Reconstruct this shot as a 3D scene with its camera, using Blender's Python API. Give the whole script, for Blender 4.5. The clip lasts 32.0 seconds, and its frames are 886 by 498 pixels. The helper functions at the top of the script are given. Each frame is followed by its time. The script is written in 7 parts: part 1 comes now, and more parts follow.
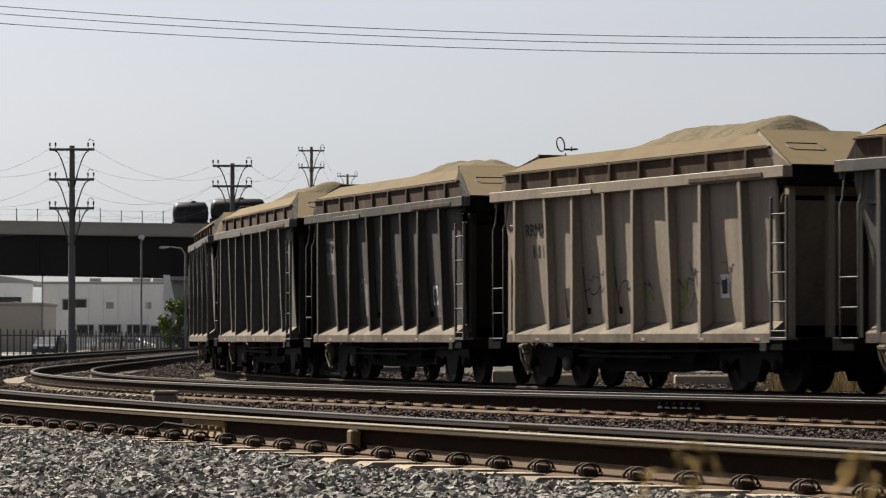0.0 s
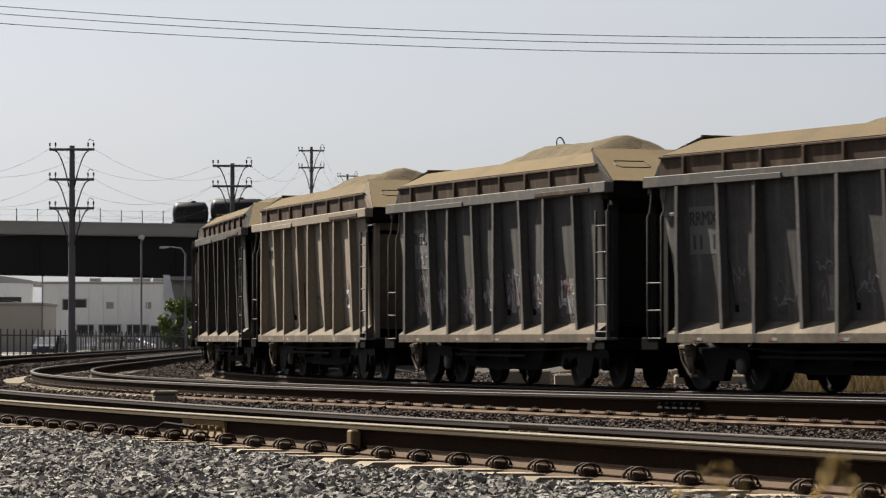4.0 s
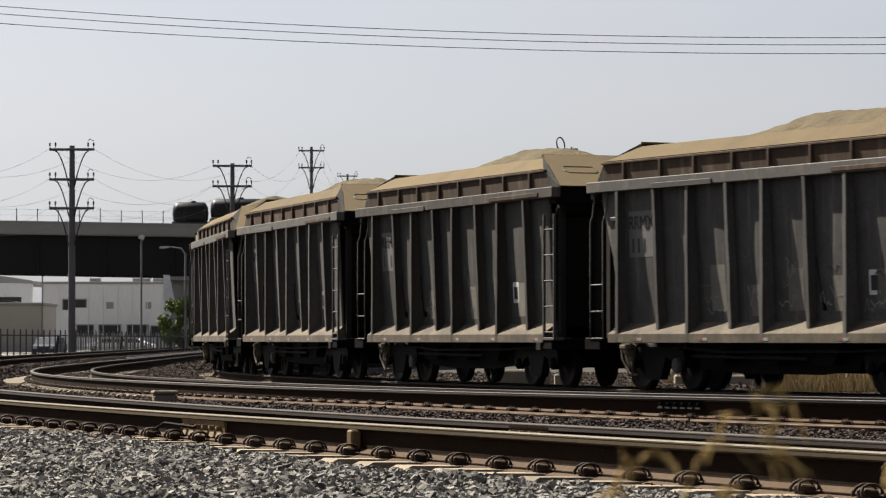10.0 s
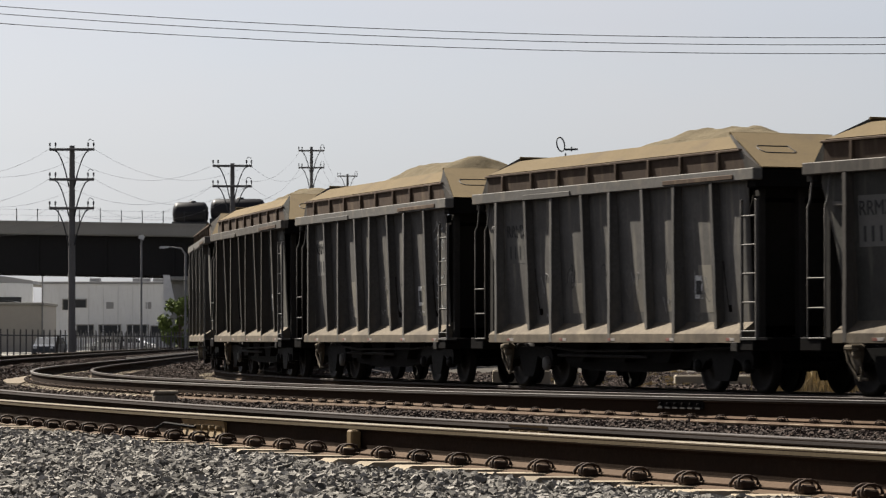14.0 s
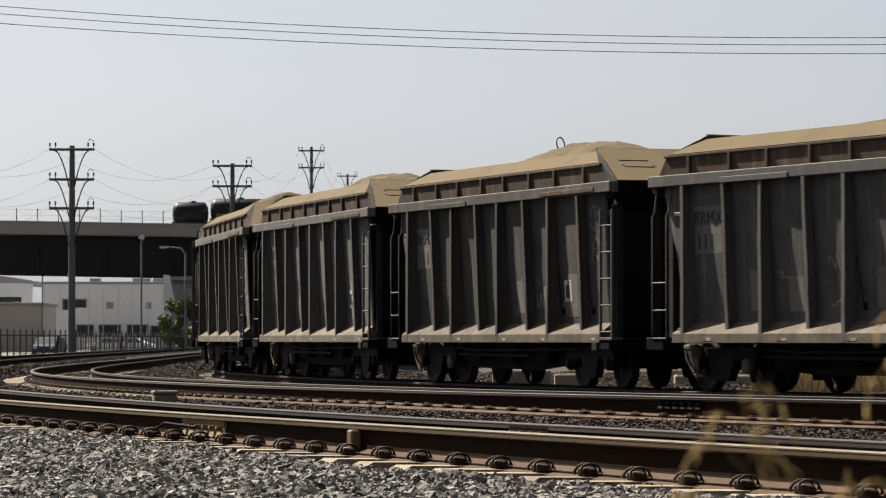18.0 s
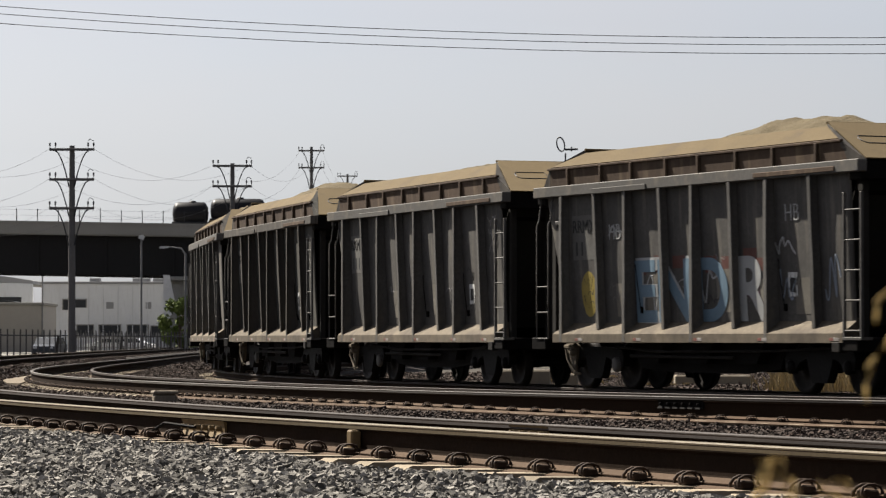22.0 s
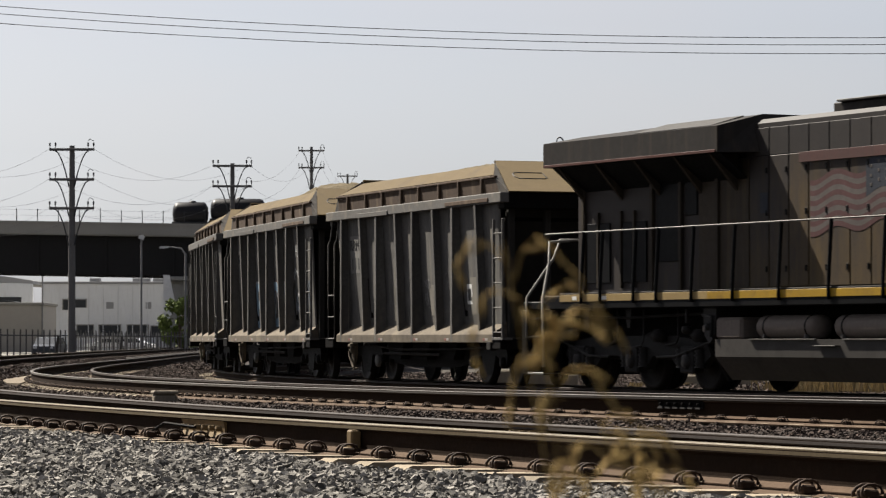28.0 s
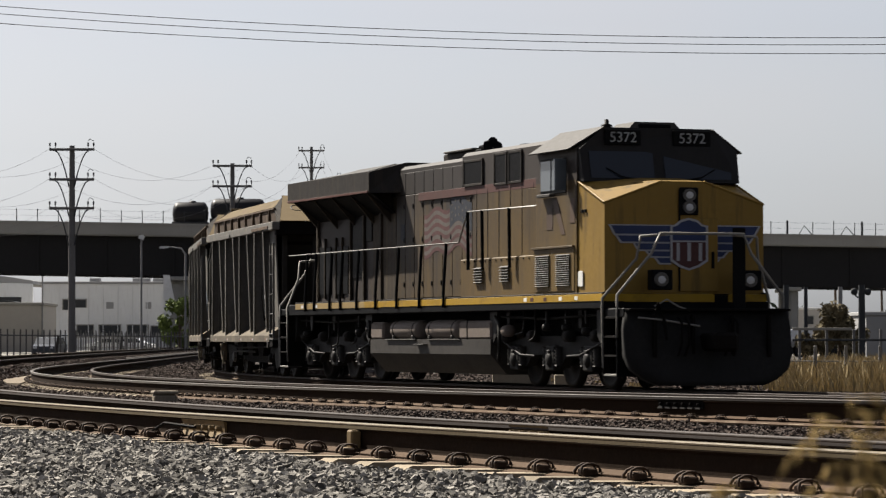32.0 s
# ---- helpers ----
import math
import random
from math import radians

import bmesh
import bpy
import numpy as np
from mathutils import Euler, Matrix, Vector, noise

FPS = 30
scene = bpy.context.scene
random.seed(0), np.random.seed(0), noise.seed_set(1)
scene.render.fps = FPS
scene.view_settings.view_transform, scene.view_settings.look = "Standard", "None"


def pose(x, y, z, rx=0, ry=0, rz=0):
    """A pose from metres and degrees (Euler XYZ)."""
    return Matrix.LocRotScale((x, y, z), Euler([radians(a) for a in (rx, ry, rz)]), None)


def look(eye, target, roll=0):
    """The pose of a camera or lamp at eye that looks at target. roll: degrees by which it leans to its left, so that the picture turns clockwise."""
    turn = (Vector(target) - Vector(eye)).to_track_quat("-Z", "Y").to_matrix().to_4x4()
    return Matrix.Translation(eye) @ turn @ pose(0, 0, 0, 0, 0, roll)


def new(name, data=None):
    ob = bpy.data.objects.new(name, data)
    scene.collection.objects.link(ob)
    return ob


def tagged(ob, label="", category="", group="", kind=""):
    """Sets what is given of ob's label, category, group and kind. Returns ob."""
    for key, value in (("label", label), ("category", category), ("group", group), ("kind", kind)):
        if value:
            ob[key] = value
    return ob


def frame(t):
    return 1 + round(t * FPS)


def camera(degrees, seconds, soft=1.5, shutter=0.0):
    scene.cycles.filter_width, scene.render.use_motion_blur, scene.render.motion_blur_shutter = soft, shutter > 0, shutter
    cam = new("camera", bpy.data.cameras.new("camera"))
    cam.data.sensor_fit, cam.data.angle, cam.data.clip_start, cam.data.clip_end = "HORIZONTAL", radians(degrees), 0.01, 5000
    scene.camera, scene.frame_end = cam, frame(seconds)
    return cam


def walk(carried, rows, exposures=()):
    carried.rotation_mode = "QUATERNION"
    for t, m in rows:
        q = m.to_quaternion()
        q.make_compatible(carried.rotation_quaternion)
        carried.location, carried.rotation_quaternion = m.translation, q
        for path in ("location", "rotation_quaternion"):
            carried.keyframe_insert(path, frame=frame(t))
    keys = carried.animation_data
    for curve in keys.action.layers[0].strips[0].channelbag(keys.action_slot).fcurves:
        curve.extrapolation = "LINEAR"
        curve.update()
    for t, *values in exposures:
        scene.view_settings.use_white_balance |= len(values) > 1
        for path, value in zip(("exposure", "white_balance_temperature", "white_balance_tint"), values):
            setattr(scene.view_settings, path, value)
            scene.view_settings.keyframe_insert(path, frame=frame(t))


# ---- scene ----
cam = camera(14.8889, 32.0, soft=1.1, shutter=0.35)
cam.data.dof.use_dof, cam.data.dof.focus_distance, cam.data.dof.aperture_fstop = True, 28.0, 15.0
EYE = (0.0, 0.0, 1.30)
VIEW = look(EYE, (0.0, 100.0, 1.30 + 2.675))
walk(cam, [(0.0, VIEW), (32.0, VIEW)], exposures=[(0.0, 1.62, 6500, 10), (32.0, 1.62, 6500, 10)])

# ---- world and sun ----
SUN_EL, SUN_DIR = 46.5, Vector((-0.66, 0.75, 0)).normalized()
world = bpy.data.worlds.new("sky")
scene.world = world
world.use_nodes = True
wn, wl = world.node_tree.nodes, world.node_tree.links
sky = wn.new("ShaderNodeTexSky")
sky.sky_type, sky.sun_disc = "NISHITA", False
sky.sun_elevation, sky.sun_rotation = radians(SUN_EL), math.atan2(SUN_DIR.x, SUN_DIR.y)
sky.air_density, sky.dust_density, sky.ozone_density = 1.0, 1.6, 1.0
haze = wn.new("ShaderNodeHueSaturation")
haze.inputs["Saturation"].default_value = 0.35
tone = wn.new("ShaderNodeMix")
tone.data_type, tone.blend_type = "RGBA", "MULTIPLY"
tone.inputs[0].default_value = 1.0
# thin high cloud: paler overhead, a little bluer in drifting patches towards the horizon
way = wn.new("ShaderNodeTexCoord")
cloud = wn.new("ShaderNodeTexNoise")
cloud.inputs["Scale"].default_value, cloud.inputs["Detail"].default_value = 9.0, 5.0
squash = wn.new("ShaderNodeMapping")
squash.inputs[3].default_value = (1.0, 1.0, 2.6)
wl.new(way.outputs["Generated"], squash.inputs[0])
wl.new(squash.outputs[0], cloud.inputs["Vector"])
split = wn.new("ShaderNodeSeparateXYZ")
wl.new(way.outputs["Generated"], split.inputs[0])
lift_of = wn.new("ShaderNodeMath")
lift_of.operation = "MULTIPLY_ADD"
lift_of.inputs[1].default_value, lift_of.inputs[2].default_value = 9.0, -0.55
wl.new(split.outputs[2], lift_of.inputs[0])
veil = wn.new("ShaderNodeMath")
veil.operation, veil.use_clamp = "ADD", True
wl.new(lift_of.outputs[0], veil.inputs[0])
wl.new(cloud.outputs[0], veil.inputs[1])
hue = wn.new("ShaderNodeMix")
hue.data_type = "RGBA"
hue.inputs[6].default_value, hue.inputs[7].default_value = (0.915, 0.972, 1.085, 1), (0.985, 0.972, 1.035, 1)
wl.new(veil.outputs[0], hue.inputs[0])
wl.new(hue.outputs[2], tone.inputs[7])
wl.new(sky.outputs[0], haze.inputs["Color"])
wl.new(haze.outputs[0], tone.inputs[6])
wl.new(tone.outputs[2], wn["Background"].inputs[0])
wn["Background"].inputs[1].default_value = 0.0342
sun = new("sun", bpy.data.lights.new("sun", "SUN"))
sun.data.energy, sun.data.angle, sun.data.color = 5.0, radians(0.6), (1.0, 0.93, 0.82)
to_sun = Vector((SUN_DIR.x, SUN_DIR.y, math.tan(radians(SUN_EL)))).normalized()
sun.matrix_world = look(to_sun * 200, (0, 0, 0))


# ---- mesh building ----
class Shape:
    """Collects vertices and faces for one mesh."""

    def __init__(self):
        self.v, self.f, self.s = [], [], []

    def add(self, verts, faces, smooth=False, m=None):
        n = len(self.v)
        self.v += [tuple(m @ Vector(p)) for p in verts] if m else [tuple(p) for p in verts]
        self.f += [tuple(i + n for i in q) for q in faces]
        self.s += [smooth] * len(faces)
        return self

    def box(self, x0, x1, y0, y1, z0, z1, b=0.01, m=None):
        """A box with chamfered edges."""
        x0, x1 = min(x0, x1), max(x0, x1)
        y0, y1 = min(y0, y1), max(y0, y1)
        z0, z1 = min(z0, z1), max(z0, z1)
        b = min(b, (x1 - x0) * 0.3, (y1 - y0) * 0.3, (z1 - z0) * 0.3)
        lo, hi = (x0, y0, z0), (x1, y1, z1)
        verts, idx = [], {}
        for c in range(8):
            s = [(c >> k) & 1 for k in range(3)]
            for ax in range(3):
                p = [(hi[k] if s[k] else lo[k]) - ((b if s[k] else -b) if k != ax else 0) for k in range(3)]
                idx[c, ax] = len(verts)
                verts.append(p)
        faces = []
        for ax in range(3):
            o = [k for k in range(3) if k != ax]
            for side in (0, 1):
                cs = [(side << ax) | (a << o[0]) | (e << o[1]) for a, e in ((0, 0), (1, 0), (1, 1), (0, 1))]
                q = [idx[c, ax] for c in cs]
                faces.append(q if (side == 1) == (ax != 1) else q[::-1])
        for ax in range(3):
            o = [k for k in range(3) if k != ax]
            for a in (0, 1):
                for e in (0, 1):
                    c0 = (a << o[0]) | (e << o[1])
                    c1 = c0 | (1 << ax)
                    q = [idx[c0, o[0]], idx[c1, o[0]], idx[c1, o[1]], idx[c0, o[1]]]
                    flip = (a == e) == (ax != 1)
                    faces.append(q if flip else q[::-1])
        for c in range(8):
            q = [idx[c, 0], idx[c, 1], idx[c, 2]]
            faces.append(q if bin(c).count("1") % 2 else q[::-1])
        return self.add(verts, faces, m=m)

    def prism(self, profile, a, b, axis="x", m=None):
        """Extrudes a closed outline of two coordinates from a to b along an axis."""
        n = len(profile)

        def put(p, d):
            return {"x": (d, p[0], p[1]), "y": (p[0], d, p[1]), "z": (p[0], p[1], d)}[axis]

        verts = [put(p, a) for p in profile] + [put(p, b) for p in profile]
        faces = [(i, (i + 1) % n, (i + 1) % n + n, i + n) for i in range(n)]
        faces += [tuple(range(n))[::-1], tuple(range(n, 2 * n))]
        return self.add(verts, faces, m=m)

    def tube(self, pts, r, n=8, closed=False, cap=True):
        """A round bar along points; r is one radius or one for each point."""
        pts = [Vector(p) for p in pts]
        rs = r if isinstance(r, (list, tuple)) else [r] * len(pts)
        verts, faces = [], []
        ref = Vector((0.137, 0.271, 0.953))
        for i, p in enumerate(pts):
            d = (pts[min(i + 1, len(pts) - 1)] - pts[max(i - 1, 0)])
            if closed:
                d = pts[(i + 1) % len(pts)] - pts[i - 1]
            d = d.normalized() if d.length > 1e-9 else Vector((0, 0, 1))
            u = d.cross(ref if abs(d.dot(ref)) < 0.95 else Vector((1, 0, 0))).normalized()
            w = d.cross(u)
            for k in range(n):
                a = 2 * math.pi * k / n
                verts.append(p + (u * math.cos(a) + w * math.sin(a)) * rs[i])
        rows = len(pts) if closed else len(pts) - 1
        for i in range(rows):
            j = (i + 1) % len(pts)
            for k in range(n):
                faces.append((i * n + k, i * n + (k + 1) % n, j * n + (k + 1) % n, j * n + k))
        self.add(verts, faces, smooth=n > 5)
        if cap and not closed:
            self.add(verts[:n], [tuple(range(n))[::-1]])
            self.add(verts[-n:], [tuple(range(n))])
        return self

    def lathe(self, profile, n=24, axis="y", at=(0, 0, 0)):
        """Turns (radius, distance) pairs round an axis."""
        verts, faces = [], []
        for r, d in profile:
            for k in range(n):
                a = 2 * math.pi * k / n
                c, s = r * math.cos(a), r * math.sin(a)
                p = {"x": (d, c, s), "y": (s, d, c), "z": (c, s, d)}[axis]
                verts.append((p[0] + at[0], p[1] + at[1], p[2] + at[2]))
        m = len(profile)
        for i in range(m - 1):
            for k in range(n):
                faces.append((i * n + k, i * n + (k + 1) % n, (i + 1) * n + (k + 1) % n, (i + 1) * n + k))
        self.add(verts, faces, smooth=n >= 12)
        self.add(verts[:n], [tuple(range(n))[::-1]])
        self.add(verts[-n:], [tuple(range(n))])
        return self

    def slab(self, quad, t):
        """A plate: four corners, thickened by t along its normal."""
        q = [Vector(p) for p in quad]
        nrm = (q[1] - q[0]).cross(q[3] - q[0]).normalized() * t
        verts = q + [p + nrm for p in q]
        faces = [(3, 2, 1, 0), (4, 5, 6, 7)] + [(i, (i + 1) % 4, (i + 1) % 4 + 4, i + 4) for i in range(4)]
        return self.add(verts, faces)

    def flat(self, outline, thick, m=None):
        """An outline in x, z raised by thick along -y."""
        return self.prism(outline, 0, -thick, "y", m)

    def mesh(self, name):
        me = bpy.data.meshes.new(name)
        me.from_pydata(self.v, [], self.f)
        me.polygons.foreach_set("use_smooth", self.s)
        bm = bmesh.new()
        bm.from_mesh(me)
        bmesh.ops.recalc_face_normals(bm, faces=bm.faces)
        bm.to_mesh(me)
        bm.free()
        return me


def part(name, shape, material, parent=None, label="", m=None):
    me = shape if isinstance(shape, bpy.types.Mesh) else shape.mesh(name)
    if not me.materials:
        me.materials.append(material)
    ob = new(name, me)
    ob.parent = parent
    if m is not None:
        ob.matrix_basis = m
    if label:
        tagged(ob, label)
    return ob


def thing(name, label, category, m=None, group="", kind=""):
    ob = new(name)
    ob.empty_display_size = 0.1
    if m is not None:
        ob.matrix_basis = m
    return tagged(ob, label, category, group, kind)


def single(name, shape, material, label, category="", m=None, group="", kind=""):
    ob = part(name, shape, material, None, "", m)
    return tagged(ob, label, category, group, kind)


# ---- materials ----
def mix(nt, a, b, fac, mode="MIX"):
    n = nt.nodes.new("ShaderNodeMix")
    n.data_type, n.blend_type = "RGBA", mode
    for sock, val in ((n.inputs[0], fac), (n.inputs[6], a), (n.inputs[7], b)):
        if hasattr(val, "is_output"):
            nt.links.new(val, sock)
        elif isinstance(val, (int, float)):
            sock.default_value = val
        else:
            sock.default_value = (*val, 1)
    return n.outputs[2]


def noise_of(nt, scale, detail=4, rough=0.55, stretch=None, coord="Object"):
    tc = nt.nodes.new("ShaderNodeTexCoord")
    out = tc.outputs[coord]
    if stretch:
        mp = nt.nodes.new("ShaderNodeMapping")
        mp.inputs[3].default_value = stretch
        nt.links.new(out, mp.inputs[0])
        out = mp.outputs[0]
    n = nt.nodes.new("ShaderNodeTexNoise")
    n.inputs["Scale"].default_value, n.inputs["Detail"].default_value, n.inputs["Roughness"].default_value = scale, detail, rough
    nt.links.new(out, n.inputs["Vector"])
    return n.outputs[0]


def ramp(nt, value, lo, hi):
    n = nt.nodes.new("ShaderNodeMapRange")
    n.inputs[1].default_value, n.inputs[2].default_value = lo, hi
    nt.links.new(value, n.inputs[0])
    return n.outputs[0]


def surface(name, base, other=None, rough=0.8, metal=0.0, big=0.6, fine=18.0, amount=0.5, grain=0.25, bump=0.3,
            stain=None, stain_amount=0.5, streak=False, vary=0.0, island=False, stretch=None, dist=0.01, spec=0.10):
    """A weathered surface: two colours in large patches, a finer grain, stains or downward streaks, and relief."""
    m = bpy.data.materials.new(name)
    m.use_nodes = True
    nt = m.node_tree
    bsdf = nt.nodes["Principled BSDF"]
    other = other or tuple(c * 0.65 for c in base)
    col = mix(nt, base, other, ramp(nt, noise_of(nt, big, 5, stretch=stretch), 0.5 - 0.5 * amount * 0.6, 0.5 + 0.3))
    g = noise_of(nt, fine, 5, 0.65)
    col = mix(nt, col, tuple(c * (1 - grain) for c in base), ramp(nt, g, 0.35, 0.75))
    if stain:
        st = noise_of(nt, 1.6, 6, 0.6, (3.2, 3.2, 0.28) if streak else None)
        col = mix(nt, col, stain, ramp(nt, st, 0.62 - 0.3 * stain_amount, 0.78))
    if vary:
        if island:
            r = nt.nodes.new("ShaderNodeNewGeometry").outputs["Random Per Island"]
        else:
            r = nt.nodes.new("ShaderNodeObjectInfo").outputs["Random"]
        hs = nt.nodes.new("ShaderNodeHueSaturation")
        mr = nt.nodes.new("ShaderNodeMapRange")
        mr.inputs[3].default_value, mr.inputs[4].default_value = 1 - vary, 1 + vary
        nt.links.new(r, mr.inputs[0])
        nt.links.new(mr.outputs[0], hs.inputs["Value"])
        nt.links.new(col, hs.inputs["Color"])
        col = hs.outputs[0]
    nt.links.new(col, bsdf.inputs["Base Color"])
    rr = nt.nodes.new("ShaderNodeMapRange")
    rr.inputs[3].default_value, rr.inputs[4].default_value = max(0.05, rough - 0.12), min(1.0, rough + 0.12)
    nt.links.new(g, rr.inputs[0])
    nt.links.new(rr.outputs[0], bsdf.inputs["Roughness"])
    bsdf.inputs["Metallic"].default_value = metal
    bsdf.inputs["Specular IOR Level"].default_value = spec
    if bump:
        b = nt.nodes.new("ShaderNodeBump")
        b.inputs["Strength"].default_value, b.inputs["Distance"].default_value = bump, dist
        nt.links.new(g, b.inputs["Height"])
        nt.links.new(b.outputs[0], bsdf.inputs["Normal"])
    return m


def plain(name, base, rough=0.6, metal=0.0):
    return surface(name, base, rough=rough, metal=metal, big=2.0, fine=30, amount=0.3, grain=0.15, bump=0.1)


def glass(name, tint, rough=0.05):
    m = bpy.data.materials.new(name)
    m.use_nodes = True
    b = m.node_tree.nodes["Principled BSDF"]
    b.inputs["Base Color"].default_value, b.inputs["Roughness"].default_value = (*tint, 1), rough
    b.inputs["Specular IOR Level"].default_value = 0.25
    return m


GRAVEL = surface("grey_ballast", (0.180, 0.168, 0.150), (0.086, 0.080, 0.072), 0.9, big=6, fine=60, grain=0.4, bump=0.4, vary=0.75, island=True)
GRAVEL_BROWN = surface("brown_ballast", (0.052, 0.0370, 0.0300), (0.0215, 0.0153, 0.0125), 0.9, big=6, fine=60, grain=0.4, bump=0.5, vary=0.6, island=True)
GRAVEL_RUST = surface("rusty_ballast", (0.050, 0.036, 0.0275), (0.023, 0.0165, 0.013), 0.9, big=6, fine=60, grain=0.4, bump=0.5, vary=0.6, island=True)
# bed far darker than its stones: shade in the gaps is painted in
BED = surface("ballast_bed", (0.028, 0.0259, 0.0245), (0.0154, 0.014, 0.0133), 0.95, big=1.5, fine=28, grain=0.6, bump=1.0, dist=0.05)
BED_BROWN = surface("brown_ballast_bed", (0.03465, 0.02849, 0.02464), (0.01848, 0.0154, 0.01386), 0.95, big=1.5, fine=24, grain=0.6, bump=1.0, dist=0.05)
DIRT = surface("dry_dirt", (0.04505, 0.03904, 0.03153), (0.03003, 0.02583, 0.02102), 0.95, big=0.15, fine=6, grain=0.35, bump=0.6, dist=0.05)
CONCRETE_TIE = surface("concrete_tie", (0.235, 0.195, 0.142), (0.135, 0.108, 0.076), 0.9, big=3, fine=40, grain=0.35, bump=0.4, vary=0.25)
# rust of the rail sides, darkened with their backlit shade
RAIL_SIDE = surface("rusty_shaded_rail", (0.021, 0.0130, 0.0080), (0.0115, 0.0075, 0.0050), 0.95, big=2, fine=30, grain=0.4, bump=0.4, spec=0.03)
DULL_HEAD = surface("dull_rail_head", (0.04774, 0.03927, 0.03465), (0.02772, 0.02233, 0.02002), 0.75, big=1.2, fine=25, grain=0.3, bump=0.15)
RAIL_HEAD = surface("worn_rail_head", (0.08092, 0.07378, 0.06664), (0.05712, 0.0476, 0.04046), 0.75, 0.0, spec=0.15, big=1.2, fine=25, grain=0.3, bump=0.1, stretch=(1, 1, 1))
RAIL_HEAD_RUST = surface("rusty_rail_head", (0.08177, 0.06237, 0.03465), (0.05544, 0.04019, 0.02356), 0.6, 0.1, big=1.2, fine=25, grain=0.3, bump=0.15)
RAIL_FOOT = surface("dusty_rail_foot", (0.074, 0.046, 0.027), (0.040, 0.025, 0.015), 0.9, big=1.5, fine=25, grain=0.35, bump=0.3)
CLIP = surface("rusty_clip", (0.046, 0.030, 0.021), (0.022, 0.0145, 0.011), 0.75, 0.2, big=9, fine=60, grain=0.4, vary=0.3)
JOINT = surface("yellowed_joint_bar", (0.1555, 0.1094, 0.05472), (0.0864, 0.0576, 0.03168), 0.7, big=6, fine=40, grain=0.3)
CONCRETE = surface("weathered_concrete", (0.25, 0.243, 0.225), (0.185, 0.178, 0.165), 0.9, big=0.25, fine=9, grain=0.2, bump=0.2, stain=(0.2, 0.19, 0.18), stain_amount=0.3, streak=True)
# girder colour carries the shade below the bridge deck
GIRDER = surface("shaded_bridge_girder", (0.020, 0.0195, 0.020), (0.014, 0.0135, 0.014), 0.9, big=0.2, fine=4, grain=0.2, bump=0.1)

# ---- lines of the tracks ----
def smooth_line(pts, step=0.5, rounds=3):
    """A smooth plan curve through points, resampled by length: positions and headings."""
    p = np.array(pts, float)
    for _ in range(6):
        q = np.empty((2 * len(p) - 1, 2))
        q[::2] = p
        q[1::2] = (p[1:] + p[:-1]) / 2
        p = q
        for _ in range(rounds):
            p[1:-1] = p[1:-1] * 0.5 + (p[:-2] + p[2:]) * 0.25
    d = np.concatenate([[0], np.cumsum(np.hypot(*np.diff(p, axis=0).T))])
    s = np.arange(0, d[-1], step)
    x, y = np.interp(s, d, p[:, 0]), np.interp(s, d, p[:, 1])
    h = np.unwrap(np.arctan2(np.gradient(x), np.gradient(y)))
    return np.stack([x, y, h], 1)


# the train's line: an easement curve of falling curvature that runs out straight
GRID = np.linspace(-120, 330, 4501)
CURVE = np.interp(GRID, [-60, -40, -20, 0, 15, 30, 45, 60, 75], [0.00996, 0.0092, 0.00826, 0.00689, 0.00736, 0.00801, 0.0083, 0.0042, 0.0])
HEADING = np.concatenate([[0], np.cumsum((CURVE[1:] + CURVE[:-1]) * 0.05)])
HEADING += -0.3052576 - HEADING[1200]
LINE_X = np.concatenate([[0], np.cumsum((np.sin(HEADING[1:]) + np.sin(HEADING[:-1])) * 0.05)])
LINE_Y = np.concatenate([[0], np.cumsum((np.cos(HEADING[1:]) + np.cos(HEADING[:-1])) * 0.05)])
LINE_X += -1.83699 - LINE_X[1200] + 1.5 * np.cos(HEADING)
LINE_Y += 74.14299 - LINE_Y[1200] - 1.5 * np.sin(HEADING)
RAIL_A, RAIL_B, RAIL_C = 0.75, 0.53, 0.39
GAUGE = 1.505


def on_line(s):
    return float(np.interp(s, GRID, LINE_X)), float(np.interp(s, GRID, LINE_Y))


def shift(line, off):
    """The same line moved off metres to its right."""
    return np.stack([line[:, 0] + off * np.cos(line[:, 2]), line[:, 1] - off * np.sin(line[:, 2]), line[:, 2]], 1)


line_a = smooth_line([(29.5, -24.0), (19.4, -11.5), (9.5, 3.0), (4.9, 11.0), (2.17, 16.6), (0.706, 19.6), (-0.49, 22.4), (-1.58, 24.7), (-2.67, 27.4), (-4.05, 31.0), (-7.4, 40.5),
                      (-10.6, 54.0), (-12.8, 72.0), (-14.0, 92.0), (-15.0, 115.0), (-16.4, 150.0), (-18.8, 220.0), (-22.4, 330.0)])
line_b = smooth_line([(55.0, 4.0), (38.0, 14.5), (23.5, 25.4), (13.6, 33.2), (5.13, 43.0), (2.47, 46.9), (-1.15, 52.2), (-3.74, 58.1), (-6.62, 66.0), (-9.52, 76.0),
                      (-11.0, 89.0), (-11.62, 102.0), (-11.95, 114.0), (-12.5, 134.0), (-14.05, 174.0), (-15.5, 225.0), (-18.4, 330.0)])
side = np.arange(600, 4500, 10)
line_c = np.stack([LINE_X[side], LINE_Y[side], HEADING[side]], 1)
centre_a, centre_b = shift(line_a, GAUGE / 2), shift(line_b, GAUGE / 2)


def settle(y):
    """How far the near track's ties lie deeper towards the near end of the line."""
    return 0.010 + 0.026 * np.clip((25.0 - y) / 6.5, 0, 1)


def settle_b(y):
    """The same for the middle track, where it comes nearer."""
    return 0.080 * np.clip((52.0 - y) / 9.0, 0, 1)


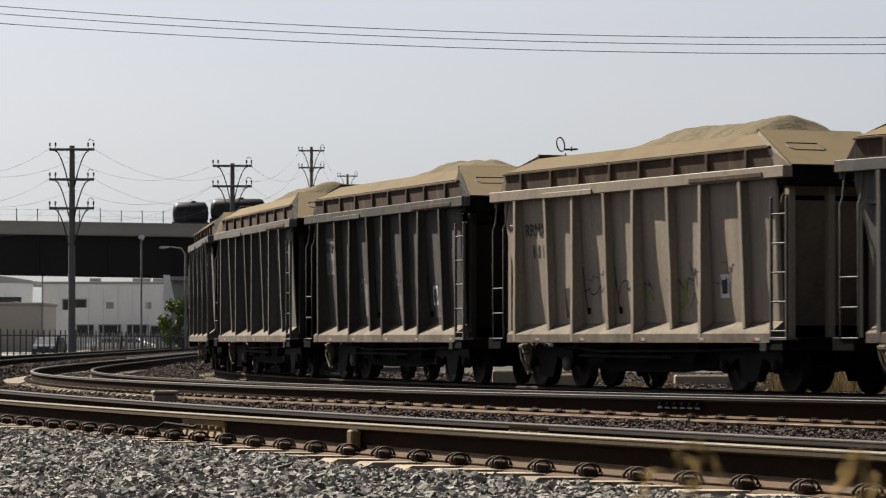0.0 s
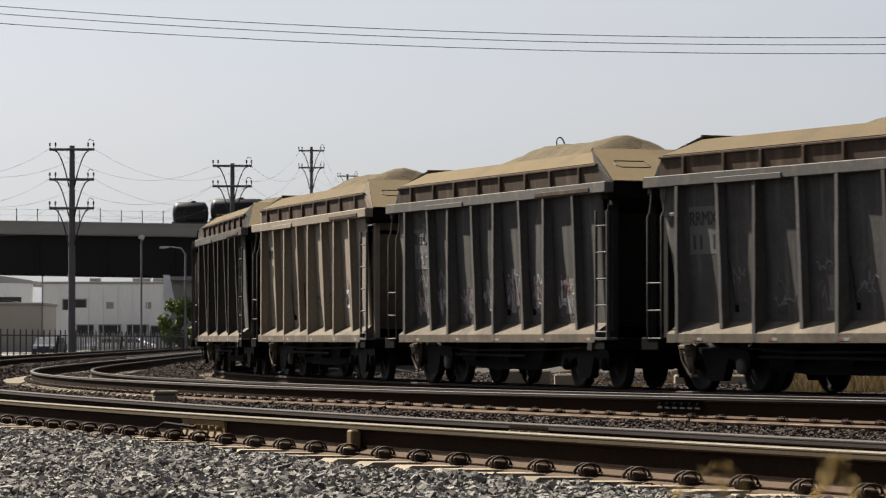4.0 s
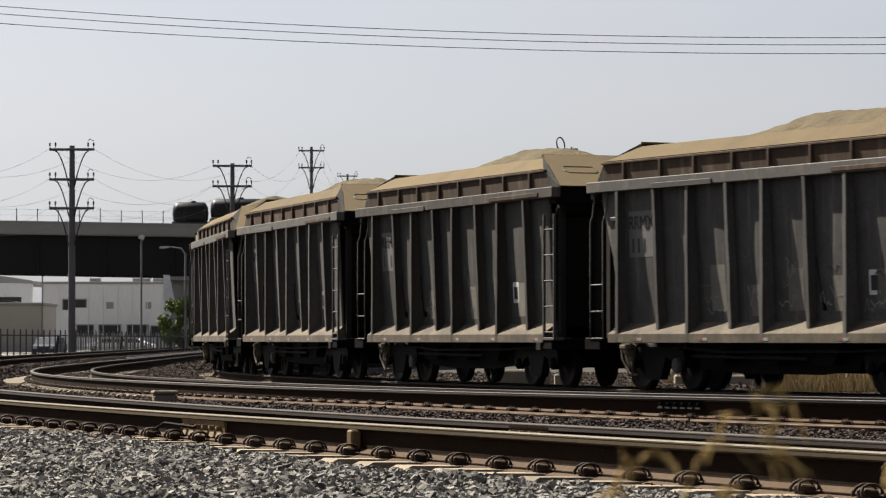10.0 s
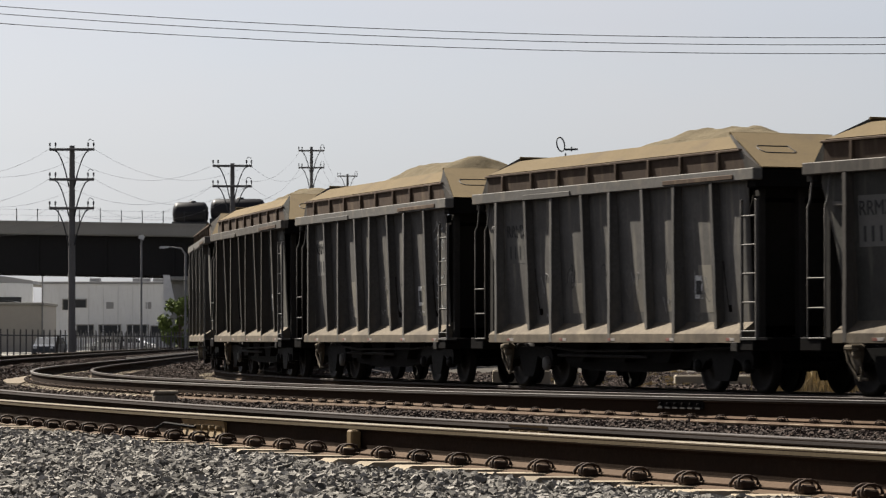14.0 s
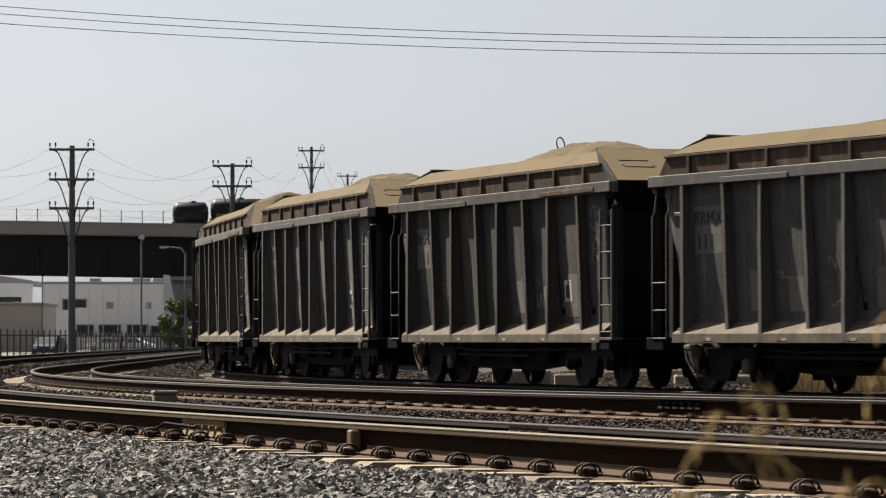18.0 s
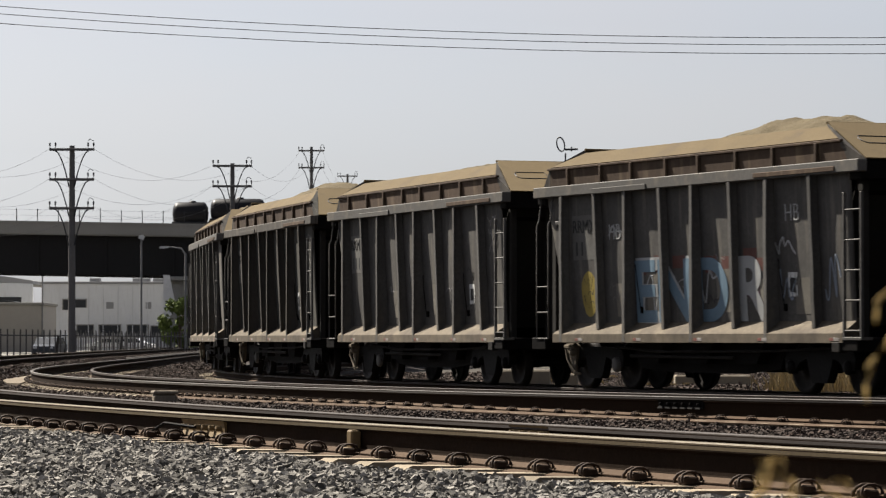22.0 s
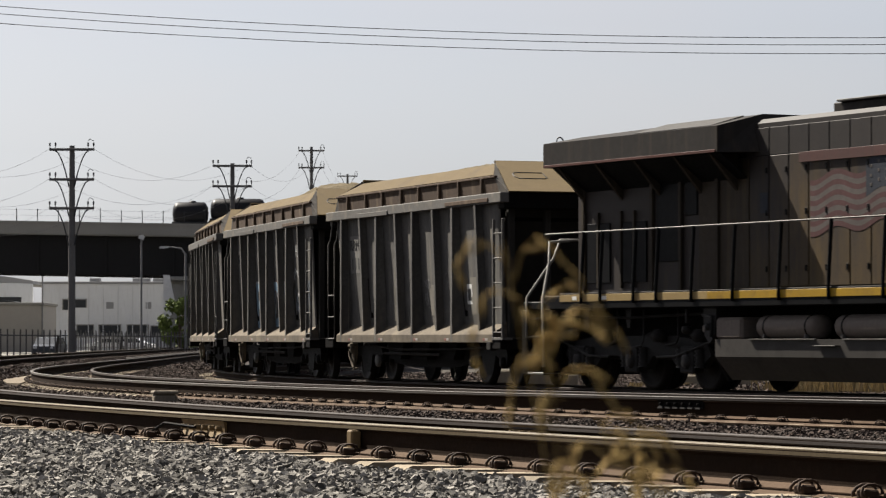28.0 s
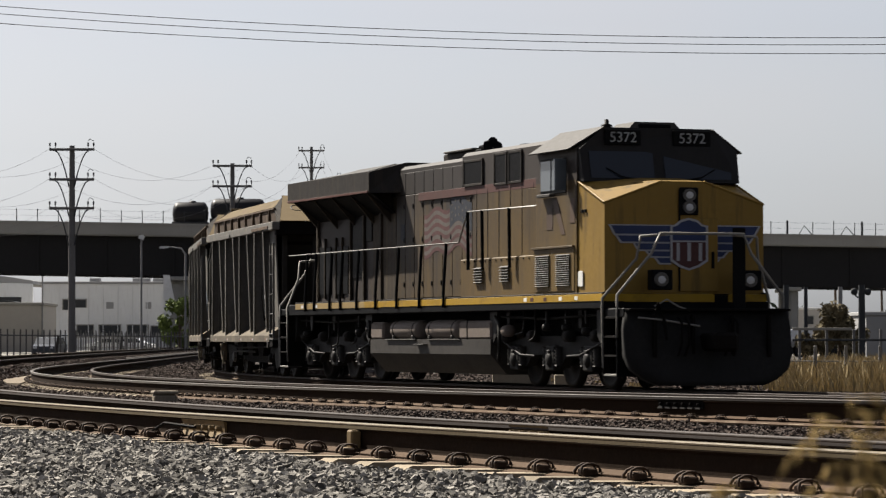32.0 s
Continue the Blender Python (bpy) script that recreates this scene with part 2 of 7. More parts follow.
def sweep(line, profile, z0, stretch=1.0):
    """Runs a closed outline (metres to the right, height) along a line."""
    n, k = len(line), len(profile)
    pr = np.array(profile)
    x = line[:, 0:1] + pr[None, :, 0] * np.cos(line[:, 2:3])
    y = line[:, 1:2] - pr[None, :, 0] * np.sin(line[:, 2:3])
    z = np.broadcast_to(pr[None, :, 1] * np.reshape(stretch, (-1, 1)) + np.reshape(z0, (-1, 1)), x.shape)
    v = np.stack([x, y, z], 2).reshape(-1, 3)
    sh = Shape()
    faces = [(i * k + j, i * k + (j + 1) % k, (i + 1) * k + (j + 1) % k, (i + 1) * k + j) for i in range(n - 1) for j in range(k)]
    faces += [tuple(range(k)), tuple(range((n - 1) * k, n * k))[::-1]]
    return sh.add(v.tolist(), faces)


RAIL_PROFILE = [(-0.076, -0.189), (0.076, -0.189), (0.076, -0.178), (0.014, -0.158), (0.009, -0.146), (0.009, -0.056), (0.037, -0.040), (0.038, -0.012),
                (-0.038, -0.012), (-0.037, -0.040), (-0.009, -0.056), (-0.009, -0.146), (-0.014, -0.158), (-0.076, -0.178)]
HEAD_PROFILE = [(0.0382, -0.040), (0.0375, -0.007), (0.029, 0.0), (-0.029, 0.0), (-0.0375, -0.007), (-0.0382, -0.040)]

FOOT_PROFILE = [(-0.077, -0.179), (-0.077, -0.1745), (-0.0145, -0.1535), (-0.0145, -0.158)]
tie_shape = Shape()
tie_shape.prism([(-1.30, -0.20), (1.30, -0.20), (1.30, -0.03), (1.24, 0.0), (0.45, 0.0), (0.38, -0.03), (-0.38, -0.03), (-0.45, 0.0), (-1.24, 0.0), (-1.30, -0.03)], -0.115, 0.115, "y")
TIE = tie_shape.mesh("tie")
TIE.materials.append(CONCRETE_TIE)
clip_shape = Shape()
for off in (-0.030, 0.030):
    clip_shape.tube([(-0.072, off, 0.0), (-0.074, off, 0.045), (-0.058, off, 0.078), (-0.02, off, 0.094), (0.025, off, 0.092), (0.06, off, 0.072), (0.075, off * 1.5, 0.035), (0.072, off * 1.7, 0.005)], 0.011, 6)
clip_shape.tube([(-0.07, -0.03, 0.018), (-0.085, 0.0, 0.02), (-0.07, 0.03, 0.018)], 0.012, 6)
clip_shape.box(-0.045, 0.055, -0.05, 0.05, -0.01, 0.058, 0.012)
clip_shape.box(-0.085, -0.02, -0.065, 0.065, -0.005, 0.016, 0.004)
clip_shape.v = [(x * 0.86, y * 0.86, z * 0.68) for x, y, z in clip_shape.v]
CLIP_MESH = clip_shape.mesh("rail_clip")
CLIP_MESH.materials.append(CLIP)


def level(line, z):
    """Rail height along a line."""
    return np.full(len(line), z)


def track(label, line, z, head, ties_from, ties_to, clips, spacing, first, cant=0.0, tall=1.0, sunk=None, dust=0.0):
    base = thing("railway_track", label, "track", kind="structure")
    for off in (0.0, GAUGE):
        rl = shift(line, off)
        zr = level(line, z) - (cant if off else 0.0)
        grow = tall + (sunk(rl[:, 1]) / 0.189 if sunk else 0.0 * rl[:, 1])
        rail = part("rail", sweep(rl, RAIL_PROFILE, zr, grow), RAIL_SIDE, base)
        near = rl[:, 1] < 112
        part("rail_foot", sweep(rl[near], FOOT_PROFILE, zr[near], grow[near]), RAIL_FOOT, rail, "dusty brown rail foot")
        part("rail_head", sweep(rl, HEAD_PROFILE, zr), DULL_HEAD if off else head, rail)
    if dust:
        near = (line[:, 1] > ties_from) & (line[:, 1] < 62.0)
        low = level(line, z) - 0.195 * tall - (sunk(line[:, 1]) if sunk else 0.0)
        part("dust_band", sweep(line[near], [(-dust, -0.02), (-dust, -0.004), (-dust * 0.6, 0.009), (-0.07, 0.008), (-0.07, -0.02)], low[near]), RAIL_FOOT, base, "tan dust and sand along the rail foot")
    centre = shift(line, GAUGE / 2)
    d = np.concatenate([[0], np.cumsum(np.hypot(*np.diff(centre[:, :2], axis=0).T))])
    for s in np.arange(first, d[-1], spacing):
        y = np.interp(s, d, centre[:, 1])
        if not ties_from <= y <= ties_to:
            continue
        x, h = np.interp(s, d, centre[:, 0]), np.interp(s, d, centre[:, 2])
        wob = random.uniform(-0.012, 0.012)
        m = Matrix.Translation((x, y, float(np.interp(s, d, level(centre, z))) - 0.195 * tall - cant / 2 - (float(sunk(y)) if sunk else 0.0))) @ Matrix.Rotation(-h + wob, 4, "Z") @ Matrix.Rotation(cant / GAUGE, 4, "Y")
        part("tie", TIE, CONCRETE_TIE, base, m=m)
        if y <= clips:
            for off, turn in ((-GAUGE / 2 - 0.125, math.pi), (GAUGE / 2 - 0.125, math.pi)):
                part("rail_clip", CLIP_MESH, CLIP, base, m=m @ Matrix.Translation((off, 0, 0.01)) @ Matrix.Rotation(turn, 4, "Z"))
    return base


track_a = track("near curving railway track of rusty rails on concrete ties", line_a, RAIL_A, RAIL_HEAD_RUST, 12.0, 60.0, 45.0, 0.578, 0.32, 0.03, sunk=settle, dust=0.17)
track_b = track("middle railway track curving away, worn rails on concrete ties", line_b, RAIL_B, RAIL_HEAD, 36.0, 112.0, 88.0, 0.586, 0.14, tall=1.25, sunk=settle_b, dust=0.58)
# dull heads on both rails here: the train's shade is put into their colour
track_c = track("railway track under the gravel train, worn rails on concrete ties", shift(line_c, -GAUGE / 2), RAIL_C, DULL_HEAD, 36.0, 125.0, 0.0, 0.6, 0.0)

# ---- ground ----
single("ground", Shape().add([(-1500, -60, 0.06), (1500, -60, 0.06), (1500, 3000, 0.06), (-1500, 3000, 0.06)], [(0, 1, 2, 3)]), DIRT,
       "flat dry dirt ground of the rail yard", "ground", kind="structure")


def bed(name, label, line, z, outer, inner, material, drop=0.0, far_drop=0.0):
    outline = [(-outer - 1.2, 0.0 - z), (-outer, -0.225 - drop), (-1.5 + GAUGE / 2, -0.25 - drop), (1.5 + GAUGE / 2, -0.25 - drop), (inner, -0.225 - drop - far_drop), (inner + 1.0, 0.0 - z)]
    outline = sorted(outline)
    return single(name, sweep(line[::4], outline + [(inner + 1.0, -0.1 - z), (-outer - 1.2, -0.1 - z)], level(line[::4], z) - (settle(line[::4, 1]) * 1.2 if z == RAIL_A else settle_b(line[::4, 1]) if z == RAIL_B else 0.0)), material, label, "ballast", kind="structure")


bed("ballast_bed_a", "grey crushed stone bed under the near track", line_a[line_a[:, 1] < 62], RAIL_A, 11.0, 3.1, BED)
bed("ballast_bed_a_far", "brown crushed stone bed under the far end of the near track", line_a[line_a[:, 1] > 60], RAIL_A, 4.0, 1.9, BED_BROWN)
bed("ballast_bed_b", "brown crushed stone bed under the middle track", line_b, RAIL_B, 9.0, 5.2, BED_BROWN, 0.05, 0.13)
bed("ballast_bed_c", "brown crushed stone bed under the train", shift(line_c, -GAUGE / 2), RAIL_C, 2.6, 3.6, BED_BROWN)


def stones(name, label, xyz, size, material):
    """Thousands of broken stones as one mesh of jittered blocks."""
    n = len(xyz)
    rng = np.random.default_rng(len(name) + n)
    cube = np.array([(a, b, c) for a in (-1, 1) for b in (-1, 1) for c in (-1, 1)], float)
    v = cube[None] * rng.uniform(0.35, 1.0, (n, 8, 3))
    v *= rng.uniform((0.6, 0.45, 0.3), (1.6, 1.1, 0.8), (n, 3))[:, None] * (size * rng.uniform(0.6, 1.35, (n, 1, 1)))
    yaw, tilt, lean = rng.uniform(0, 2 * np.pi, n), rng.normal(0, 0.42, n), rng.normal(0, 0.42, n)
    cy, sy, ct, st, cl, sl = np.cos(yaw), np.sin(yaw), np.cos(tilt), np.sin(tilt), np.cos(lean), np.sin(lean)
    rot = np.stack([cy * cl - sy * st * sl, -sy * ct, cy * sl + sy * st * cl, sy * cl + cy * st * sl, cy * ct, sy * sl - cy * st * cl, -ct * sl, st, ct * cl], 1).reshape(n, 3, 3)
    v = np.einsum("nij,nkj->nki", rot, v) + xyz[:, None]
    quads = np.array([(0, 1, 3, 2), (4, 6, 7, 5), (0, 4, 5, 1), (2, 3, 7, 6), (0, 2, 6, 4), (1, 5, 7, 3)])
    f = (quads[None] + 8 * np.arange(n)[:, None, None]).reshape(-1, 4)
    me = bpy.data.meshes.new(name)
    me.vertices.add(8 * n)
    me.vertices.foreach_set("co", v.astype(np.float32).ravel())
    me.loops.add(4 * len(f))
    me.loops.foreach_set("vertex_index", f.astype(np.int32).ravel())
    me.polygons.add(len(f))
    me.polygons.foreach_set("loop_start", (4 * np.arange(len(f))).astype(np.int32))
    me.update(calc_edges=True)
    me.shade_flat()
    me.materials.append(material)
    return tagged(new(name, me), label, "gravel", kind="stuff")


def strip_points(line, y0, y1, off0, off1, per_m2, z, rough, seed):
    """Random points beside a line, between two offsets to its right."""
    rng = np.random.default_rng(seed)
    keep = line[(line[:, 1] >= y0) & (line[:, 1] <= y1)]
    n = int(len(keep) * 0.5 * (off1 - off0) * per_m2)
    i = rng.integers(0, len(keep), n)
    o = rng.uniform(off0, off1, n)
    a = keep[i]
    t = rng.uniform(-0.25, 0.25, n)
    x = a[:, 0] + o * np.cos(a[:, 2]) + t * np.sin(a[:, 2])
    y = a[:, 1] - o * np.sin(a[:, 2]) + t * np.cos(a[:, 2])
    lump = np.array([noise.noise((px * 0.9, py * 0.9, 0.3)) for px, py in zip(x, y)])
    return np.stack([x, y, z + rng.uniform(-rough, rough, n) + 0.035 * lump], 1), o


pts, off = strip_points(line_a, 14.0, 36.0, -5.2, -0.58, 2150, RAIL_A - 0.215, 0.034, 3)
pts[:, 2] -= 0.006 * np.clip((off + 0.95) / 0.3, 0, 1) + settle(pts[:, 1])
view = (np.abs(pts[:, 0] / pts[:, 1]) < 0.136) & (pts[:, 1] > 15.6)
stones("ballast_stones", "sharp grey crushed stones beside the near track", pts[view], 0.0242, GRAVEL)
pts, off = strip_points(line_a, 12.5, 60.0, -0.62, 3.2, 600, RAIL_A - 0.226, 0.020, 4)
pts[:, 2] -= settle(pts[:, 1]) + np.where(off < 0.1, 0.010, 0.0)
view = (np.abs(pts[:, 0] / pts[:, 1]) < 0.136)
stones("ballast_stones", "rusty brown crushed stones between the rails", pts[view], 0.024, GRAVEL_RUST)
pts, off = strip_points(line_b, 36.0, 125.0, -8.6, 5.4, 135, RAIL_B - 0.284, 0.02, 5)
view = (np.abs(pts[:, 0] / pts[:, 1]) < 0.14)
pts[:, 2] -= 0.13 * np.clip((off - 2.25) / 2.9, 0, 1) + settle_b(pts[:, 1])
stones("ballast_stones", "brown crushed stones round the middle track", pts[view], 0.029, GRAVEL_BROWN)
pts, off = strip_points(line_b, 120.0, 240.0, -5.5, 4.0, 13, RAIL_B - 0.285, 0.02, 6)
stones("ballast_stones", "brown crushed stones along the far track", pts, 0.06, GRAVEL_BROWN)
pts, off = strip_points(line_a, 60.0, 240.0, -4.0, 2.1, 34, RAIL_A - 0.245, 0.02, 7)
stones("ballast_stones", "grey brown crushed stones along the far track", pts, 0.036, GRAVEL_BROWN)
pts, off = strip_points(line_a, 60.0, 150.0, 0.9, 3.2, 110, RAIL_A - 0.225, 0.02, 8)
pts[:, 2] -= 0.50 * np.clip((off - 2.2) / 0.7, 0, 0.75)
stones("ballast_stones", "grey brown crushed stones on the bank of the far track", pts, 0.034, GRAVEL_BROWN)
pts, off = strip_points(shift(line_c, -GAUGE / 2), 40.0, 125.0, -2.6, 3.6, 70, RAIL_C - 0.235, 0.02, 9)
stones("ballast_stones", "brown crushed stones under the train", pts, 0.036, GRAVEL_BROWN)
rng = np.random.default_rng(10)
pts = np.stack([rng.uniform(-12, 17, 45000), rng.uniform(58, 125, 45000), 0.065 + rng.uniform(-0.02, 0.02, 45000)], 1)
pts = pts[(np.abs(pts[:, 0] / pts[:, 1]) < 0.14) & (pts[:, 0] / pts[:, 1] > -0.07)]
stones("yard_stones", "scattered pale crushed stones on the yard", pts, 0.050, GRAVEL_BROWN)

# ---- gravel wagons ----
PAINT_DARK = surface("dark_wagon_paint", (0.064, 0.0585, 0.0515), (0.036, 0.0325, 0.029), 0.72, big=0.9, fine=14, grain=0.3, bump=0.15, stain=(0.112, 0.099, 0.082), stain_amount=0.3, streak=True, vary=0.18)
SHEET_DARK = surface("sooty_green_wagon_sheet", (0.058, 0.0565, 0.050), (0.029, 0.0285, 0.026), 0.8, big=2.0, fine=14, grain=0.35, bump=0.2, stain=(0.105, 0.096, 0.080), stain_amount=0.28, streak=True, vary=0.12)
# worn posts and chords, paler because light on their flanges is painted in
POST_PAINT = surface("worn_lit_post_paint", (0.097, 0.0925, 0.086), (0.051, 0.0485, 0.045), 0.75, big=1.6, fine=20, grain=0.35, bump=0.2, stain=(0.155, 0.138, 0.112), stain_amount=0.3, vary=0.22)
SHEET = surface("weathered_wagon_sheet", (0.086, 0.0815, 0.075), (0.042, 0.0400, 0.0375), 0.78, big=2.2, fine=14, grain=0.35, bump=0.2, stain=(0.150, 0.136, 0.112), stain_amount=0.3, streak=True, vary=0.15)
PAINT_PALE = surface("pale_wagon_paint", (0.2451, 0.2086, 0.1617), (0.1723, 0.1461, 0.1127), 0.72, big=0.9, fine=14, grain=0.3, bump=0.15, stain=(0.1461, 0.1148, 0.0887), stain_amount=0.4, streak=True, vary=0.08)
DUSTY = surface("dusty_wagon_plate", (0.101, 0.0735, 0.036), (0.078, 0.056, 0.028), 0.9, big=1.6, fine=26, grain=0.22, bump=0.2, stain=(0.066, 0.049, 0.032), stain_amount=0.22, vary=0.12)
LEDGE = surface("dust_caked_ledge", (0.132, 0.110, 0.081), (0.060, 0.049, 0.038), 0.9, big=3.5, fine=16, grain=0.35, bump=0.3, stain=(0.040, 0.033, 0.028), stain_amount=0.55, vary=0.12)
# irons under the wagons: underbody shade is put into these near-black colours
BLACK = surface("grimy_shade_black_iron", (0.005, 0.0045, 0.00425), (0.009, 0.0075, 0.0065), 0.75, big=3, fine=25, grain=0.3, bump=0.3, spec=0.03)
GRIME = surface("dusty_shaded_brake_iron", (0.0135, 0.0117, 0.0099), (0.0036, 0.00324, 0.00288), 0.8, big=4, fine=30, grain=0.4, bump=0.4)
CAST = surface("greasy_shaded_cast_iron", (0.0068, 0.0063, 0.0058), (0.0036, 0.0033, 0.003), 0.65, big=4, fine=30, grain=0.4, bump=0.5, spec=0.05)
# wagon ends: the shade between wagons is put into this darker colour
END_DARK = surface("shaded_wagon_end", (0.024, 0.022, 0.019), (0.013, 0.012, 0.011), 0.8, big=1.5, fine=14, grain=0.3, bump=0.2)
STEEL = surface("worn_grab_iron", (0.088, 0.083, 0.077), (0.048, 0.045, 0.041), 0.6, 0.3, big=4, fine=30, grain=0.3)
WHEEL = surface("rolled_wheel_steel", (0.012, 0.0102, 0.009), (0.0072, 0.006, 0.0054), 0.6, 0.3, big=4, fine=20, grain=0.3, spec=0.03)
SAND = surface("tan_gravel_load", (0.108, 0.086, 0.050), (0.078, 0.061, 0.036), 0.95, big=1.4, fine=22, grain=0.4, bump=0.9, dist=0.04)
RUSTED = surface("rusted_extension_plate", (0.062, 0.042, 0.029), (0.035, 0.025, 0.019), 0.85, big=1.2, fine=14, grain=0.35, bump=0.2, stain=(0.11, 0.082, 0.055), stain_amount=0.3, streak=True, vary=0.2)
TAG = plain("black_paint_mark", (0.03, 0.03, 0.03))
WHITE_MARK = plain("white_paint_mark", (0.55, 0.55, 0.53), 0.7)
REFLECT_WHITE = surface("dusty_white_reflector", (0.26, 0.24, 0.22), (0.15, 0.135, 0.12), 0.6, big=9, fine=40)
REFLECT_RED = surface("dusty_red_reflector", (0.16, 0.065, 0.05), (0.10, 0.055, 0.045), 0.6, big=9, fine=40)
PATCH = surface("repaint_patch", (0.128, 0.124, 0.114), (0.090, 0.087, 0.080), 0.75, big=2, fine=20, vary=0.25)
# repaint made paler, with some of the sun on the sheets painted in
PATCH_PALE = surface("sunlit_repaint_patch", (0.145, 0.134, 0.112), (0.092, 0.085, 0.072), 0.75, big=3, fine=20, vary=0.25)

POSTS = [4.60, 3.27, 2.08, 0.77, -0.41, -1.73, -2.97, -4.37]
U0, U1 = -5.90, 5.75


def sheet_y(z):
    """How far out the side sheet stands: it leans inwards towards the floor."""
    return 1.338 + (z - 2.85) * 0.046


def sheet_at(u, z, kind):
    """The dented side sheet: each bay is pushed out by the load between its posts."""
    edges = [4.62] + POSTS + [U0 + 0.48]
    bay = sum(1 for e in edges[1:-1] if u < e)
    hi, lo = edges[bay], edges[bay + 1]
    f = min(1.0, max(0.0, (u - lo) / max(hi - lo, 0.01)))
    g = min(1.0, max(0.0, (z - 1.12) / 2.46))
    push = 0.016 + 0.016 * math.sin(2.3 * bay + 1.9 * kind)
    out = push * math.sin(math.pi * f) ** 0.8 * math.sin(math.pi * g ** 0.8) - 0.008
    out += 0.010 * noise.noise((u * 1.4 + 7 * kind, z * 1.1, 0.3)) + 0.005 * noise.noise((u * 4.0, z * 3.0 + 5 * kind, 1.7))
    return sheet_y(z) + out


def wheelset_mesh(r, gauge=0.75):
    sh = Shape()
    for s in (-1, 1):
        prof = [(0.0, s * (gauge + 0.10)), (0.10, s * (gauge + 0.10)), (0.13, s * (gauge + 0.06)), (r * 0.75, s * (gauge + 0.03)), (r * 0.82, s * (gauge + 0.065)), (r - 0.004, s * (gauge + 0.065)),
                (r, s * (gauge - 0.02)), (r + 0.025, s * (gauge - 0.045)), (r + 0.02, s * (gauge - 0.07)), (r * 0.82, s * (gauge - 0.065)), (r * 0.75, s * (gauge - 0.02)), (0.13, s * (gauge - 0.05)), (0.0, s * (gauge - 0.06))]
        sh.lathe(prof, 28)
    sh.lathe([(0.08, -gauge), (0.08, gauge)], 12)
    return sh.mesh("wheelset")


WHEELS = wheelset_mesh(0.457)
WHEELS.materials.append(WHEEL)

frame_shape = Shape()
for s in (-1, 1):
    y0, y1 = (0.93, 1.09) if s > 0 else (-1.09, -0.93)
    frame_shape.prism([(-1.12, 0.60), (-1.05, 0.72), (-0.5, 0.78), (0.5, 0.78), (1.05, 0.72), (1.12, 0.60), (1.08, 0.42), (0.78, 0.40), (0.62, 0.54), (0.42, 0.60), (0.30, 0.32), (0.22, 0.20),
                       (-0.22, 0.20), (-0.30, 0.32), (-0.42, 0.60), (-0.62, 0.54), (-0.78, 0.40), (-1.08, 0.42)], y0, y1, "y")
frame_shape.box(-0.25, 0.25, -0.95, 0.95, 0.42, 0.72, 0.03)
FRAME = frame_shape.mesh("side_frame")
FRAME.materials.append(CAST)
spring_shape = Shape().lathe([(0.05 if k % 2 else 0.10, 0.24 + 0.026 * k) for k in range(11)], 12, "z")
SPRING = spring_shape.mesh("spring")
SPRING.materials.append(BLACK)
cap_shape = Shape().lathe([(0.0, 0.14), (0.085, 0.135), (0.10, 0.11), (0.115, 0.10), (0.115, -0.02)], 18)
CAP = cap_shape.mesh("bearing_cap")
CAP.materials.append(CAST)


def bogie(parent, u):
    ob = part("bogie", FRAME, CAST, parent, "cast iron side frames, underbody shade in their near-black colour", Matrix.Translation((u, 0, 0)))
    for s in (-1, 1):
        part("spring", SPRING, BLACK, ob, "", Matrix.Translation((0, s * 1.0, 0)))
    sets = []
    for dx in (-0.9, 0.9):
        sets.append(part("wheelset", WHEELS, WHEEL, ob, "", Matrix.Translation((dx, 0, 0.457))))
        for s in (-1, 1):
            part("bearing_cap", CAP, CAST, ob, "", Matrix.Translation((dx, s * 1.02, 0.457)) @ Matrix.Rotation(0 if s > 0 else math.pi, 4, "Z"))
    return sets


